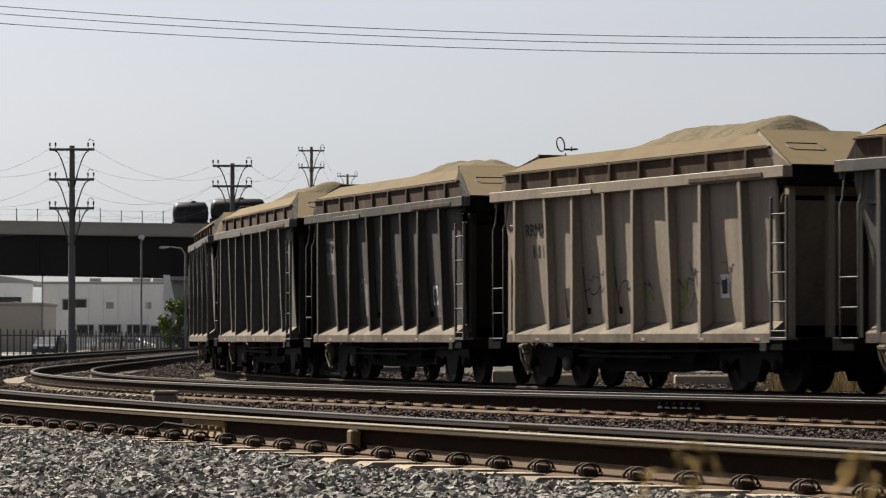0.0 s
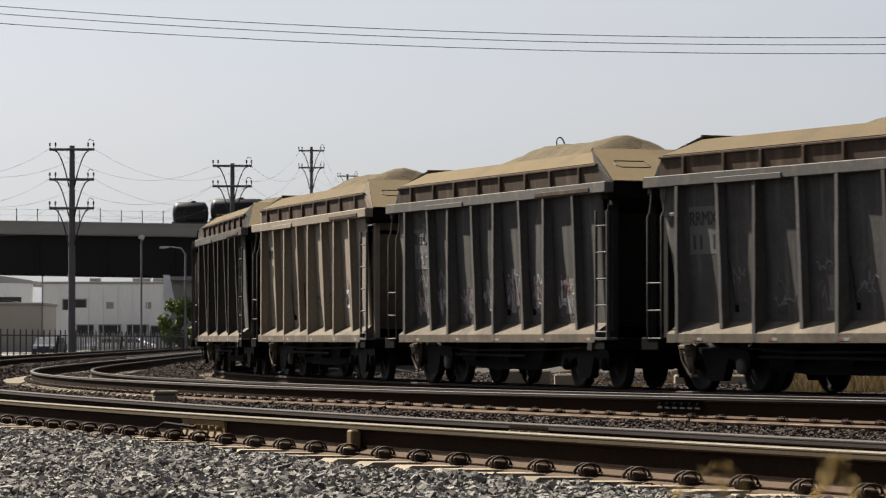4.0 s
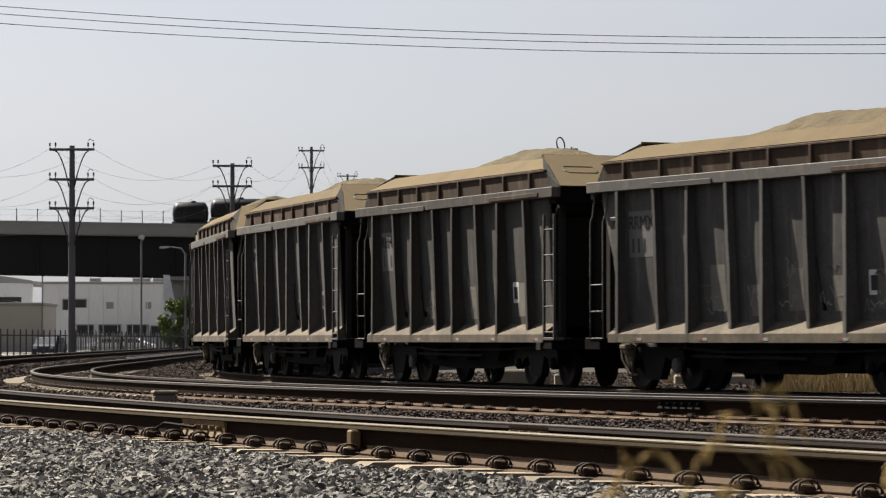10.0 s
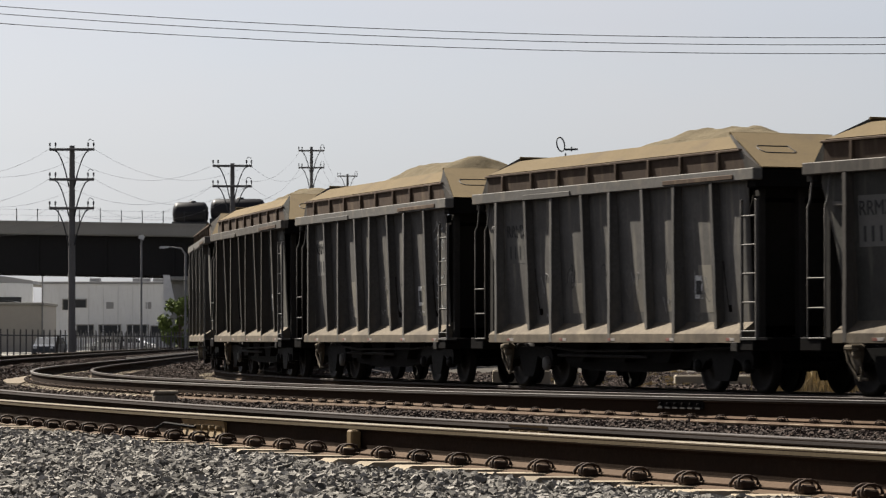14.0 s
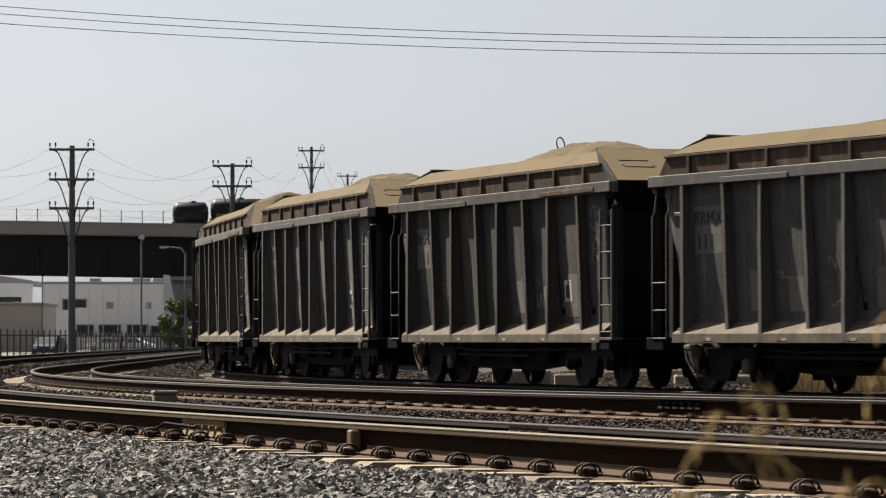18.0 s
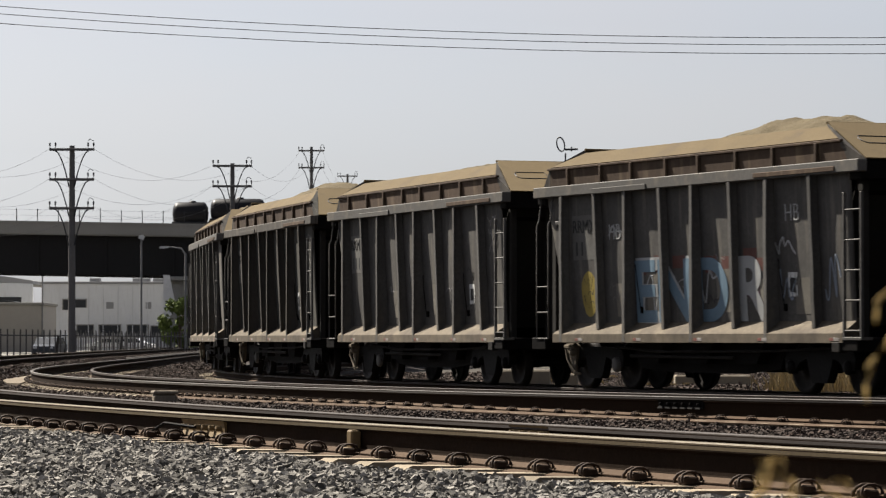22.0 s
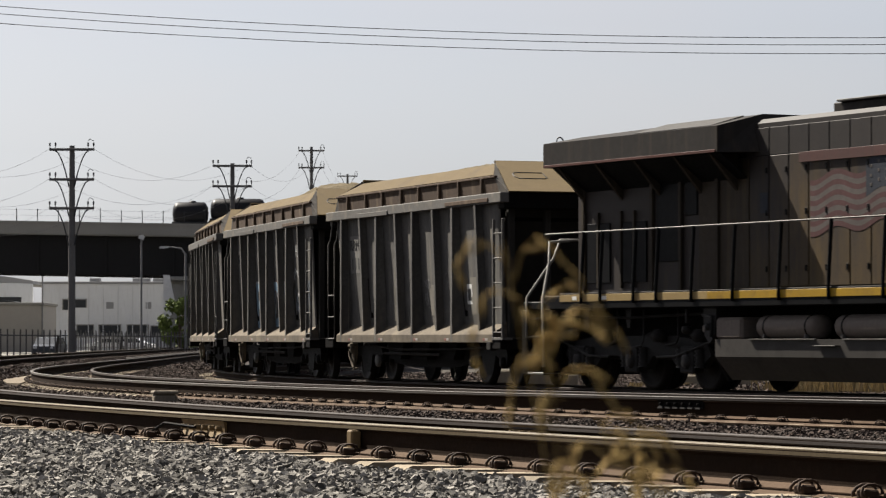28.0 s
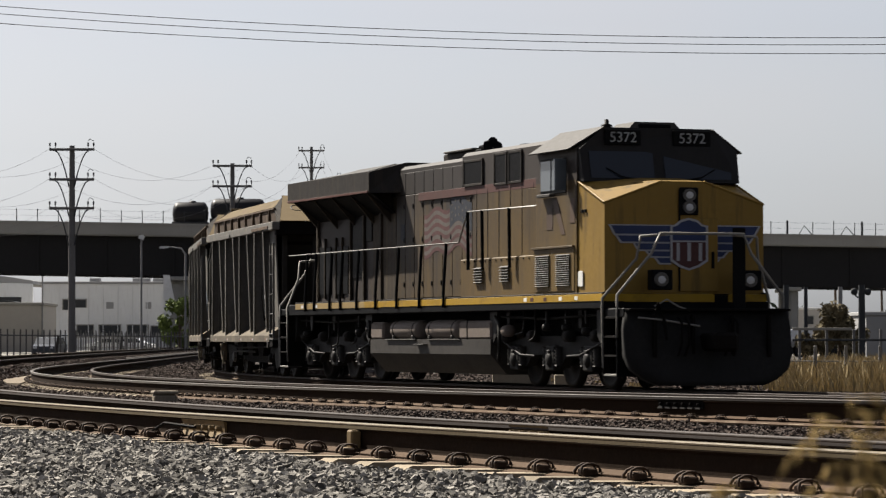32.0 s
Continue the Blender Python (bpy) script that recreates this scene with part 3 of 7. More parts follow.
def wagon_meshes():
    """The meshes of one wagon, shared by all of them."""
    lib = {}
    for side, s in (("near", 1), ("far", -1)):
        zs = [1.12 + 2.46 * j / 14 for j in range(15)]
        edges = [U0 + 0.48] + list(reversed(POSTS)) + [4.62]
        us = [edges[i] + (edges[i + 1] - edges[i]) * k / 7 for i in range(len(edges) - 1) for k in range(7)] + [4.62]
        n = len(zs)
        half = len(us) * n
        fs = []
        for i in range(len(us) - 1):
            for j in range(n - 1):
                q = (i * n + j, (i + 1) * n + j, (i + 1) * n + j + 1, i * n + j + 1)
                fs += [q, tuple(v + half for v in q[::-1])]
        fs += [(j, j + 1, j + 1 + half, j + half) for j in range(n - 1)]
        for kind in range(3):
            rows = [(u, s * (sheet_at(u, z, kind) - t), z) for t in (0.0, 0.02) for u in us for z in zs]
            lib["side_sheet", s, kind] = Shape().add(rows, fs, True).mesh("side_sheet")
        lib["top_chord", s] = Shape().box(U0, U1, s * 1.34, s * 1.52, 3.57, 3.77, 0.015).mesh("top_chord")
        lib["chord_splice", s] = Shape().box(1.2, 3.3, s * 1.515, s * 1.545, 3.565, 3.665, 0.008).mesh("chord_splice")
        lib["chord_bar", s] = Shape().box(-5.2, -2.6, s * 1.515, s * 1.54, 3.60, 3.68, 0.008).mesh("chord_bar")
        sh = Shape().slab([(5.45, s * 1.30, 3.77), (-5.25, s * 1.30, 3.77), (-5.10, s * 1.32, 4.10), (5.35, s * 1.32, 4.10)], 0.015)
        lib["extension_sheet", s] = sh.mesh("extension_sheet")
        lib["extension_rail", s] = Shape().box(-5.12, 5.46, s * 1.30, s * 1.37, 4.08, 4.125, 0.01).mesh("extension_rail")
        lib["hood_plate", s] = Shape().slab([(5.35, s * 1.33, 4.125), (-5.02, s * 1.33, 4.125), (-4.10, s * 0.98, 4.375), (4.60, s * 0.98, 4.375)], 0.02).mesh("hood_plate")
        lib["corner_sheet", s] = Shape().prism([(4.58, 3.57), (5.50, 3.57), (5.05, 2.4), (4.72, 1.25), (4.58, 1.15)], s * 1.33, s * 1.345, "y").mesh("corner_sheet")
        lib["ledge", s] = Shape().prism([(s * 1.21, 1.26), (s * 1.30, 1.17), (s * 1.50, 1.03), (s * 1.52, 1.01), (s * 1.52, 0.86), (s * 1.40, 0.85), (s * 1.21, 0.95)], -5.42, 4.92, "x").mesh("ledge")
        lib["gusset", s] = Shape().add([(-5.82, s * 1.32, 3.77), (-5.03, s * 1.34, 4.125), (-4.10, s * 0.99, 4.45), (-4.10, s * 0.99, 4.37), (-5.20, s * 1.31, 3.77)], [(0, 1, 2), (1, 3, 2), (0, 4, 1)]).mesh("gusset")
        lib["front_gusset", s] = Shape().add([(5.70, s * 1.32, 3.77), (5.38, s * 1.34, 4.125), (4.60, s * 0.99, 4.45), (4.60, s * 0.99, 4.37), (5.42, s * 1.31, 3.77)], [(0, 1, 2), (1, 3, 2), (0, 4, 1)]).mesh("front_gusset")
        # ladders stand at the two ends of the side
        sh = Shape()
        for u in (-5.45, -5.97):
            sh.box(u - 0.025, u + 0.025, s * 1.47, s * 1.52, 0.95, 3.25, 0.006)
        for k in range(5):
            sh.tube([(-5.45, s * 1.50, 1.05 + 0.48 * k), (-5.97, s * 1.50, 1.05 + 0.48 * k)], 0.016, 6)
        sh.box(-5.99, -5.42, s * 1.3, s * 1.52, 0.90, 0.95, 0.006)
        lib["side_ladder", s] = sh.mesh("side_ladder")
        sh = Shape()
        for u in (5.62, 5.14):
            sh.tube([(u, s * 1.50, 0.92), (u, s * 1.50, 3.05), (u, s * 1.45, 3.15), (u, s * 1.40, 3.57)], 0.018, 6)
        for z in (0.93, 1.42, 1.90):
            sh.tube([(5.62, s * 1.50, z), (5.14, s * 1.50, z)], 0.016, 6)
        lib["grab_ladder", s] = sh.mesh("grab_ladder")
        sh = Shape().box(-5.35, -5.1, s * 1.40, s * 1.53, 0.70, 0.88, 0.02)
        sh.tube([(-4.95, s * 1.2, 0.8), (-5.2, s * 1.45, 0.8), (-5.3, s * 1.45, 0.98)], 0.02, 6)
        lib["jacking_pad", s] = sh.mesh("jacking_pad")
    # posts: full ones reach the sill, short ones stand on the ledge
    rng = random.Random(4)
    for full in (True, False):
        for s in (1, -1):
            for kind in range(3):
                z0 = 0.87 if full else 1.10
                levels = [z0 + (3.57 - z0) * k / 5 for k in range(6)]
                web, flange = [], []
                for k, z in enumerate(levels):
                    bent = rng.uniform(-0.014, 0.014) if 0 < k < 5 else 0.0
                    face = 1.50 if full else 1.50 - 0.040 * (3.57 - z)
                    inner = sheet_y(max(z, 1.15)) - 0.05
                    web += [(x + bent, s * y, z) for x, y in ((-0.012, inner), (0.012, inner), (0.012, face), (-0.012, face))]
                    flange += [(x + bent, s * y, z) for x, y in ((-0.05, face - 0.008), (0.05, face - 0.008), (0.055, face + 0.004), (0.055, face + 0.016), (0.045, face + 0.023), (-0.045, face + 0.023), (-0.055, face + 0.016), (-0.055, face + 0.004))]
                sh = Shape()
                for v, n in ((web, 4), (flange, 8)):
                    fs = [(i * n + j, i * n + (j + 1) % n, (i + 1) * n + (j + 1) % n, (i + 1) * n + j) for i in range(5) for j in range(n)]
                    sh.add(v, fs + [tuple(range(n))[::-1], tuple(range(5 * n, 6 * n))])
                lib["post", full, s, kind] = sh.mesh("post")
    for s in (1, -1):
        lib["stub", s] = Shape().box(-0.04, 0.04, s * 1.31, s * 1.38, 3.77, 4.09, 0.008).mesh("stub")
    # end plates that slope up and inwards, with a stencilled outline
    for e, (ub, ut) in (("rear", (-5.84, -4.10)), ("front", (5.72, 4.60))):
        sh = Shape().slab([(ub, 1.32, 3.775), (ub, -1.32, 3.775), (ut, -0.98, 4.45), (ut, 0.98, 4.45)], 0.02)
        sh.tube([(ut, 1.0, 4.45), (ut, -1.0, 4.45)], 0.025, 6)
        lib["end_plate", e] = sh.mesh("end_plate")
        k = -1 if e == "rear" else 1
        sh = Shape().slab([(k * 5.42, 1.2, 3.57), (k * 5.42, -1.2, 3.57), (k * 4.1, -1.05, 1.15), (k * 4.1, 1.05, 1.15)], 0.02)
        lib["end_post", e] = Shape().box(k * 5.40, k * 5.55, -0.06, 0.06, 0.9, 3.6, 0.01).mesh("end_post")
        lib["end_sheet", e] = sh.mesh("end_sheet")
        lib["end_sill", e] = Shape().box(k * 5.25, k * 5.85, -1.5, 1.5, 0.72, 0.95, 0.02).mesh("end_sill")
        lib["end_beam", e] = Shape().box(k * 5.45, k * 5.80, -1.4, 1.4, 3.45, 3.76, 0.02).mesh("end_beam")
        lib["coupler", e] = Shape().box(k * 5.8, k * 6.45, -0.12, 0.12, 0.72, 0.98, 0.04).box(k * 6.35, k * 6.57, -0.2, 0.2, 0.70, 1.02, 0.06).mesh("coupler")
    n = Vector((-0.67, 0, 1.75)).normalized()
    along, across = Vector((1.74, 0, 0.675)).normalized(), Vector((0, 1, 0))
    base = Vector((-5.84, 0, 3.775)) + Vector((-0.36, 0, 0.933)) * 0.024

    def tagpt(a, b):
        return base + along * a + across * b

    sh = Shape()
    loop = [(0.98, 0.36), (1.12, 0.30), (1.12, -0.30), (0.82, -0.30), (0.76, -0.24), (0.76, 0.30), (0.86, 0.36)]
    loop = [tagpt(a, b + 0.55) for a, b in loop]
    sh.tube(loop, 0.010, 5, closed=True)
    lib["stencil"] = sh.mesh("stencil")
    # centre sill, hopper bottoms and brake gear under the body
    lib["centre_sill"] = Shape().box(-5.7, 5.6, -0.18, 0.18, 0.62, 0.98, 0.02).mesh("centre_sill")
    lib["discharge_chute"] = Shape().prism([(-0.85, 1.2), (0.85, 1.2), (0.35, 0.50), (-0.35, 0.50)], -1.15, 1.15, "y").mesh("discharge_chute")
    # black plates added low down to fill out the dark underside
    lib["side_sill"] = Shape().prism([(-2.75, 0.90), (2.75, 0.90), (2.45, 0.40), (1.2, 0.33), (-1.3, 0.33), (-2.5, 0.42)], 0.86, 0.94, "y").mesh("side_sill")
    lib["far_skirt"] = Shape().prism([(-2.75, 0.90), (2.75, 0.90), (2.45, 0.40), (1.2, 0.33), (-1.3, 0.33), (-2.5, 0.42)], -0.94, -0.86, "y").mesh("side_sill")
    lib["hopper"] = Shape().prism([(-5.3, 3.3), (5.3, 3.3), (3.2, 1.0), (-3.2, 1.0)], -1.15, 1.15, "y").mesh("hopper")
    lib["brake_casting"] = Shape().prism([(4.66, 0.58), (4.62, 0.80), (4.72, 0.86), (5.06, 0.84), (5.10, 0.72), (4.94, 0.66), (4.86, 0.40), (4.76, 0.36)], 1.10, 1.16, "y").box(4.60, 5.02, 1.12, 1.24, 0.74, 0.82, 0.02).lathe([(0.0, 1.26), (0.05, 1.26), (0.07, 1.24), (0.07, 1.1)], 12, "y", (4.72, 0, 0.68)).tube([(5.0, 1.2, 0.78), (4.9, 1.22, 0.55), (4.7, 1.2, 0.30), (4.45, 1.18, 0.28)], 0.025, 6).tube([(4.62, 1.2, 0.6), (4.55, 1.2, 0.4), (4.62, 1.2, 0.25)], 0.03, 6).mesh("brake_casting")
    lib["bearing_cover"] = Shape().lathe([(0.0, 1.16), (0.09, 1.16), (0.13, 1.145), (0.14, 1.08)], 20, "y", (3.12, 0, 0.457)).mesh("bearing_cover")
    sh = Shape().tube([(2.9, 1.25, 0.78), (1.2, 1.3, 0.70), (-2.9, 1.3, 0.72), (-4.6, 1.2, 0.78)], 0.022, 6)
    sh.tube([(2.4, 1.2, 0.62), (-1.4, 1.22, 0.60)], 0.03, 6)
    lib["brake_pipe"] = sh.mesh("brake_pipe")
    return lib


WAGON = wagon_meshes()


def load_mesh(seed, height, left, ramp, tail=1.1):
    """The heaped gravel: a mound with a rough skin."""
    rng = random.Random(seed)
    nx, ny = 90, 20
    verts = []
    for i in range(nx + 1):
        u = -4.05 + 8.6 * i / nx
        rise = min(1.0, max(0.0, (left - u) / ramp))
        ridge = rise * rise * (3 - 2 * rise) * min(1.0, (u + 4.05) / tail + 0.10) * (0.94 + 0.06 * math.sin(1.3 * u + seed))
        for j in range(ny + 1):
            y = -1.02 + 2.04 * j / ny
            across = max(0.0, 1 - (abs(y) / 1.02) ** 1.7)
            h = 4.28 + across * (0.06 + height * ridge) + 0.05 * noise.noise((u * 1.7, y * 1.7, seed * 3.1)) + 0.035 * noise.noise((u * 5, y * 5, seed * 1.7)) + 0.03 * rng.random()
            verts.append((u, y, h))
    faces = [(i * (ny + 1) + j, (i + 1) * (ny + 1) + j, (i + 1) * (ny + 1) + j + 1, i * (ny + 1) + j + 1) for i in range(nx) for j in range(ny)]
    return Shape().add(verts, faces, True).mesh("gravel_load")


LOADS = [load_mesh(1, 0.42, 3.0, 3.6, 0.55), load_mesh(2, 0.34, 1.4, 2.8), load_mesh(3, 0.36, 2.2, 3.2), load_mesh(4, 0.16, 3.6, 3.0)]
ROLLING = []


def build_wagon(paint, label, heap, dent):
    w = thing("hopper_wagon", label, "freight wagon", group="wagons of the gravel train")

    sheet, beam = {PAINT_DARK: (SHEET, POST_PAINT), SHEET_DARK: (SHEET_DARK, PAINT_DARK)}.get(paint, (paint, paint))

    def put(name, mesh, mat, m=None, text=""):
        ob = new(name, mesh)
        if not mesh.materials:
            mesh.materials.append(mat)
        ob.parent = w
        ob.material_slots[0].link = "OBJECT"
        ob.material_slots[0].material = mat
        if m is not None:
            ob.matrix_basis = m
        if text:
            tagged(ob, text)
        return ob

    for s in (1, -1):
        put("side_sheet", WAGON["side_sheet", s, dent], sheet)
        for name, mat in (("top_chord", beam), ("chord_splice", beam), ("chord_bar", RUSTED), ("extension_sheet", RUSTED), ("extension_rail", RUSTED), ("hood_plate", DUSTY),
                          ("corner_sheet", paint), ("ledge", LEDGE), ("gusset", paint), ("front_gusset", paint), ("side_ladder", STEEL), ("grab_ladder", STEEL), ("jacking_pad", GRIME)):
            put(name, WAGON[name, s], sheet if name == "corner_sheet" else mat)
        for i, u in enumerate(POSTS):
            put("post", WAGON["post", i in (0, 2, 4, 6), s, (i * 2 + dent) % 3], beam, Matrix.Translation((u, 0, 0)))
            put("stub", WAGON["stub", s], RUSTED, Matrix.Translation((u + 0.02, 0, 0)))
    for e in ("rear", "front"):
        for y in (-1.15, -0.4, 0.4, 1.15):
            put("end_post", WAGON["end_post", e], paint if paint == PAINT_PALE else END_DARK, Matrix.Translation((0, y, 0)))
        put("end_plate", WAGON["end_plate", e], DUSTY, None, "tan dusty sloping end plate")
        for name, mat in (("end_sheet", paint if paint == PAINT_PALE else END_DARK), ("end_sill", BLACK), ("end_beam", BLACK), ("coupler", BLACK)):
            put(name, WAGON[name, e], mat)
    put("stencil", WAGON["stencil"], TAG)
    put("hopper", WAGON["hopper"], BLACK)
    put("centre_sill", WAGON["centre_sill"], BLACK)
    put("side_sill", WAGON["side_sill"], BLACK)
    put("side_sill", WAGON["far_skirt"], BLACK)
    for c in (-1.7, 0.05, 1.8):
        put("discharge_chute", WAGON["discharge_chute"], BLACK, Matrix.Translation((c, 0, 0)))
    put("brake_pipe", WAGON["brake_pipe"], GRIME)
    put("gravel_load", heap, SAND, None, "heaped tan gravel")
    put("brake_casting", WAGON["brake_casting"], LEDGE, None, "dust covered brake casting")
    put("bearing_cover", WAGON["bearing_cover"], STEEL, None, "pale round bearing cover")
    for u in (4.0, -4.0):
        ROLLING.extend((o, 0.457) for o in bogie(w, u))
    return w


WAGONS = {}
for k in range(-13, 3):
    WAGONS[k] = build_wagon(PAINT_PALE if k == -7 else SHEET_DARK if k in (-11, -8, -4, -1) else PAINT_DARK,
                            "pale tan steel hopper wagon heaped with gravel, on the curved track" if k == -7 else "dark weathered steel hopper wagon heaped with tan gravel",
                            LOADS[0] if k == -7 else LOADS[3] if k in (0, 2, 3) else LOADS[(k * 7) % 3], k % 3)

# ---- locomotive ----
YELLOW = surface("faded_yellow_paint", (0.180, 0.112, 0.025), (0.135, 0.083, 0.022), 0.55, big=0.7, fine=10, grain=0.15, bump=0.05, stain=(0.05354, 0.03707, 0.01647), stain_amount=0.3, streak=True)
SOOTY = surface("sooty_yellow_paint", (0.066, 0.047, 0.025), (0.042, 0.031, 0.019), 0.65, big=0.55, fine=9, grain=0.2, bump=0.06, stain=(0.028, 0.022, 0.016), stain_amount=0.5, streak=True, vary=0.2)
# the tank's grey brightened as if lit, for reservoirs and upper tank boxes
RESERVOIR = surface("dusty_lit_reservoir", (0.128, 0.106, 0.090), (0.088, 0.072, 0.062), 0.65, big=1.5, fine=14, grain=0.25, bump=0.08)
SOOT = surface("soot_black_paint", (0.034, 0.026, 0.018), (0.020, 0.016, 0.012), 0.7, big=0.6, fine=9, grain=0.2, bump=0.06, stain=(0.055, 0.040, 0.022), stain_amount=0.35, streak=True, vary=0.22)
GREY = surface("sooty_grey_paint", (0.026, 0.0235, 0.0215), (0.016, 0.0145, 0.0135), 0.7, big=0.7, fine=9, grain=0.25, bump=0.06, stain=(0.042, 0.034, 0.026), stain_amount=0.35, streak=True, spec=0.06)
PALE_GREY = surface("dusty_grey_roof", (0.047, 0.044, 0.0405), (0.034, 0.032, 0.029), 0.65, big=1.2, fine=12, grain=0.2, bump=0.08)
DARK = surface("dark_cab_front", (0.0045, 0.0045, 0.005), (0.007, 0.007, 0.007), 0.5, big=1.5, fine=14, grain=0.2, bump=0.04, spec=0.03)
STRIPE = surface("bright_yellow_stripe", (0.26, 0.158, 0.012), (0.19, 0.115, 0.017), 0.5, big=1.2, fine=12, grain=0.15, bump=0.03, stain=(0.096, 0.0576, 0.0192), stain_amount=0.25)
STRIPE_OLD = surface("faded_stripe", (0.2208, 0.1584, 0.0672), (0.1632, 0.1104, 0.048), 0.6, big=1.2, fine=12, grain=0.2, bump=0.03)
RED = surface("faded_red_paint", (0.066, 0.024, 0.019), (0.042, 0.022, 0.018), 0.65, big=1.0, fine=10, grain=0.25)
FLAG_RED = surface("sooty_flag_red", (0.072, 0.033, 0.032), (0.046, 0.026, 0.025), 0.7, big=1.2, fine=9, grain=0.3)
FLAG_WHITE = surface("sooty_flag_white", (0.086, 0.074, 0.068), (0.056, 0.048, 0.044), 0.7, big=1.2, fine=9, grain=0.3)
FLAG_BLUE = surface("sooty_flag_blue", (0.026, 0.030, 0.040), (0.020, 0.022, 0.027), 0.7, big=1.2, fine=9, grain=0.25)
BLUE = surface("emblem_blue", (0.024, 0.034, 0.082), (0.026, 0.033, 0.060), 0.5, big=2, fine=14, grain=0.15)
EMBLEM_WHITE = surface("emblem_white", (0.26, 0.26, 0.275), (0.20, 0.20, 0.21), 0.5, big=2, fine=14, grain=0.15)
TANK = surface("dusty_grey_tank", (0.03544, 0.0319, 0.02835), (0.02363, 0.02126, 0.0189), 0.65, big=0.9, fine=12, grain=0.2, bump=0.08, stain=(0.01181, 0.01064, 0.00945), stain_amount=0.35)
RAILING = surface("worn_white_handrail", (0.1656, 0.1584, 0.144), (0.1188, 0.1116, 0.1008), 0.5, 0.2, big=5, fine=30, grain=0.2)
WINDOW = glass("dark_cab_glass", (0.012, 0.016, 0.024))
SIDE_GLASS = glass("grey_side_glass", (0.07, 0.0805, 0.091), 0.12)
LENS = glass("headlight_lens", (0.33, 0.335, 0.34), 0.15)
CAB_BLACK = surface("weathered_black_cab", (0.017, 0.016, 0.016), (0.010, 0.010, 0.010), 0.55, big=1.5, fine=14, grain=0.3, bump=0.05)
NUMBER_WHITE = plain("number_white", (0.24, 0.245, 0.25), 0.5)

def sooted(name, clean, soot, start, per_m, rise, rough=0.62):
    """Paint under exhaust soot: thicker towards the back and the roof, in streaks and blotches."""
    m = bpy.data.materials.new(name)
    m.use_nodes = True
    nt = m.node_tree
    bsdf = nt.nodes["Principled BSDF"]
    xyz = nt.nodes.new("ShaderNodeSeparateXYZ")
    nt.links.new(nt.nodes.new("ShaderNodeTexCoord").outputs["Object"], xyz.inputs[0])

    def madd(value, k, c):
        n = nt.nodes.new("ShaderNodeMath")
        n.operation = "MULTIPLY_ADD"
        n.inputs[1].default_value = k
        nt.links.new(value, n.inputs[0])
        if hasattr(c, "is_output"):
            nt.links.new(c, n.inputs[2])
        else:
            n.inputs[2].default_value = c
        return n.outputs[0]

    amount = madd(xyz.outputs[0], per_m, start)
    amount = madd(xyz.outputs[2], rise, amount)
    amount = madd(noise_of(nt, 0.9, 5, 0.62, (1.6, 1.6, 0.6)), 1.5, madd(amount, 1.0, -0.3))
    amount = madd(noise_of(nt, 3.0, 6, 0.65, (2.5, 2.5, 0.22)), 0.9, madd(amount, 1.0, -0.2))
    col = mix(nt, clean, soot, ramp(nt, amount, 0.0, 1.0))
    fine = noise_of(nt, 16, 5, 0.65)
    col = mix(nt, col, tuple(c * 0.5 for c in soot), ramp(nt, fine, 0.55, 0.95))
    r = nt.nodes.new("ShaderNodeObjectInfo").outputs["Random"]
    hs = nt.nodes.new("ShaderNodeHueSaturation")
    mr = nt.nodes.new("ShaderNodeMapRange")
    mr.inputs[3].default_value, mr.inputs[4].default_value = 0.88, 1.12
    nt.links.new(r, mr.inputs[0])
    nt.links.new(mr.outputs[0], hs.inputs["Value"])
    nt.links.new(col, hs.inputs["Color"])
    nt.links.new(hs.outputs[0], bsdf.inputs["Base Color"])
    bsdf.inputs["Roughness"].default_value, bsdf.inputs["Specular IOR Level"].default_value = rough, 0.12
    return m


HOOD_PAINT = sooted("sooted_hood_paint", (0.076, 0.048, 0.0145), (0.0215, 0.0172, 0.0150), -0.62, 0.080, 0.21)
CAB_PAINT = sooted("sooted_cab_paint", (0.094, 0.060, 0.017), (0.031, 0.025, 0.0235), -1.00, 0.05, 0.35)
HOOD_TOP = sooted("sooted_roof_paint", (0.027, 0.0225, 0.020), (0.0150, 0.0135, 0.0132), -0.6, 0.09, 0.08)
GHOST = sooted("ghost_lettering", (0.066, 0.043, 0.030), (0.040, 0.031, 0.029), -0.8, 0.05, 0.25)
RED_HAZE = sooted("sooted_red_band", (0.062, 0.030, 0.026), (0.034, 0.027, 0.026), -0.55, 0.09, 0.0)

loco = thing("locomotive", "yellow and grey diesel locomotive with sooty sides, coupled behind the wagons", "locomotive")


def lp(name, shape, mat, label="", parent=None, m=None):
    shape.v = [(x - 0.12, y * (1.10 if y < 0 and x < -8.6 else 1.045), z) for x, y, z in shape.v]
    return part(name, shape, mat, parent or loco, label, m)


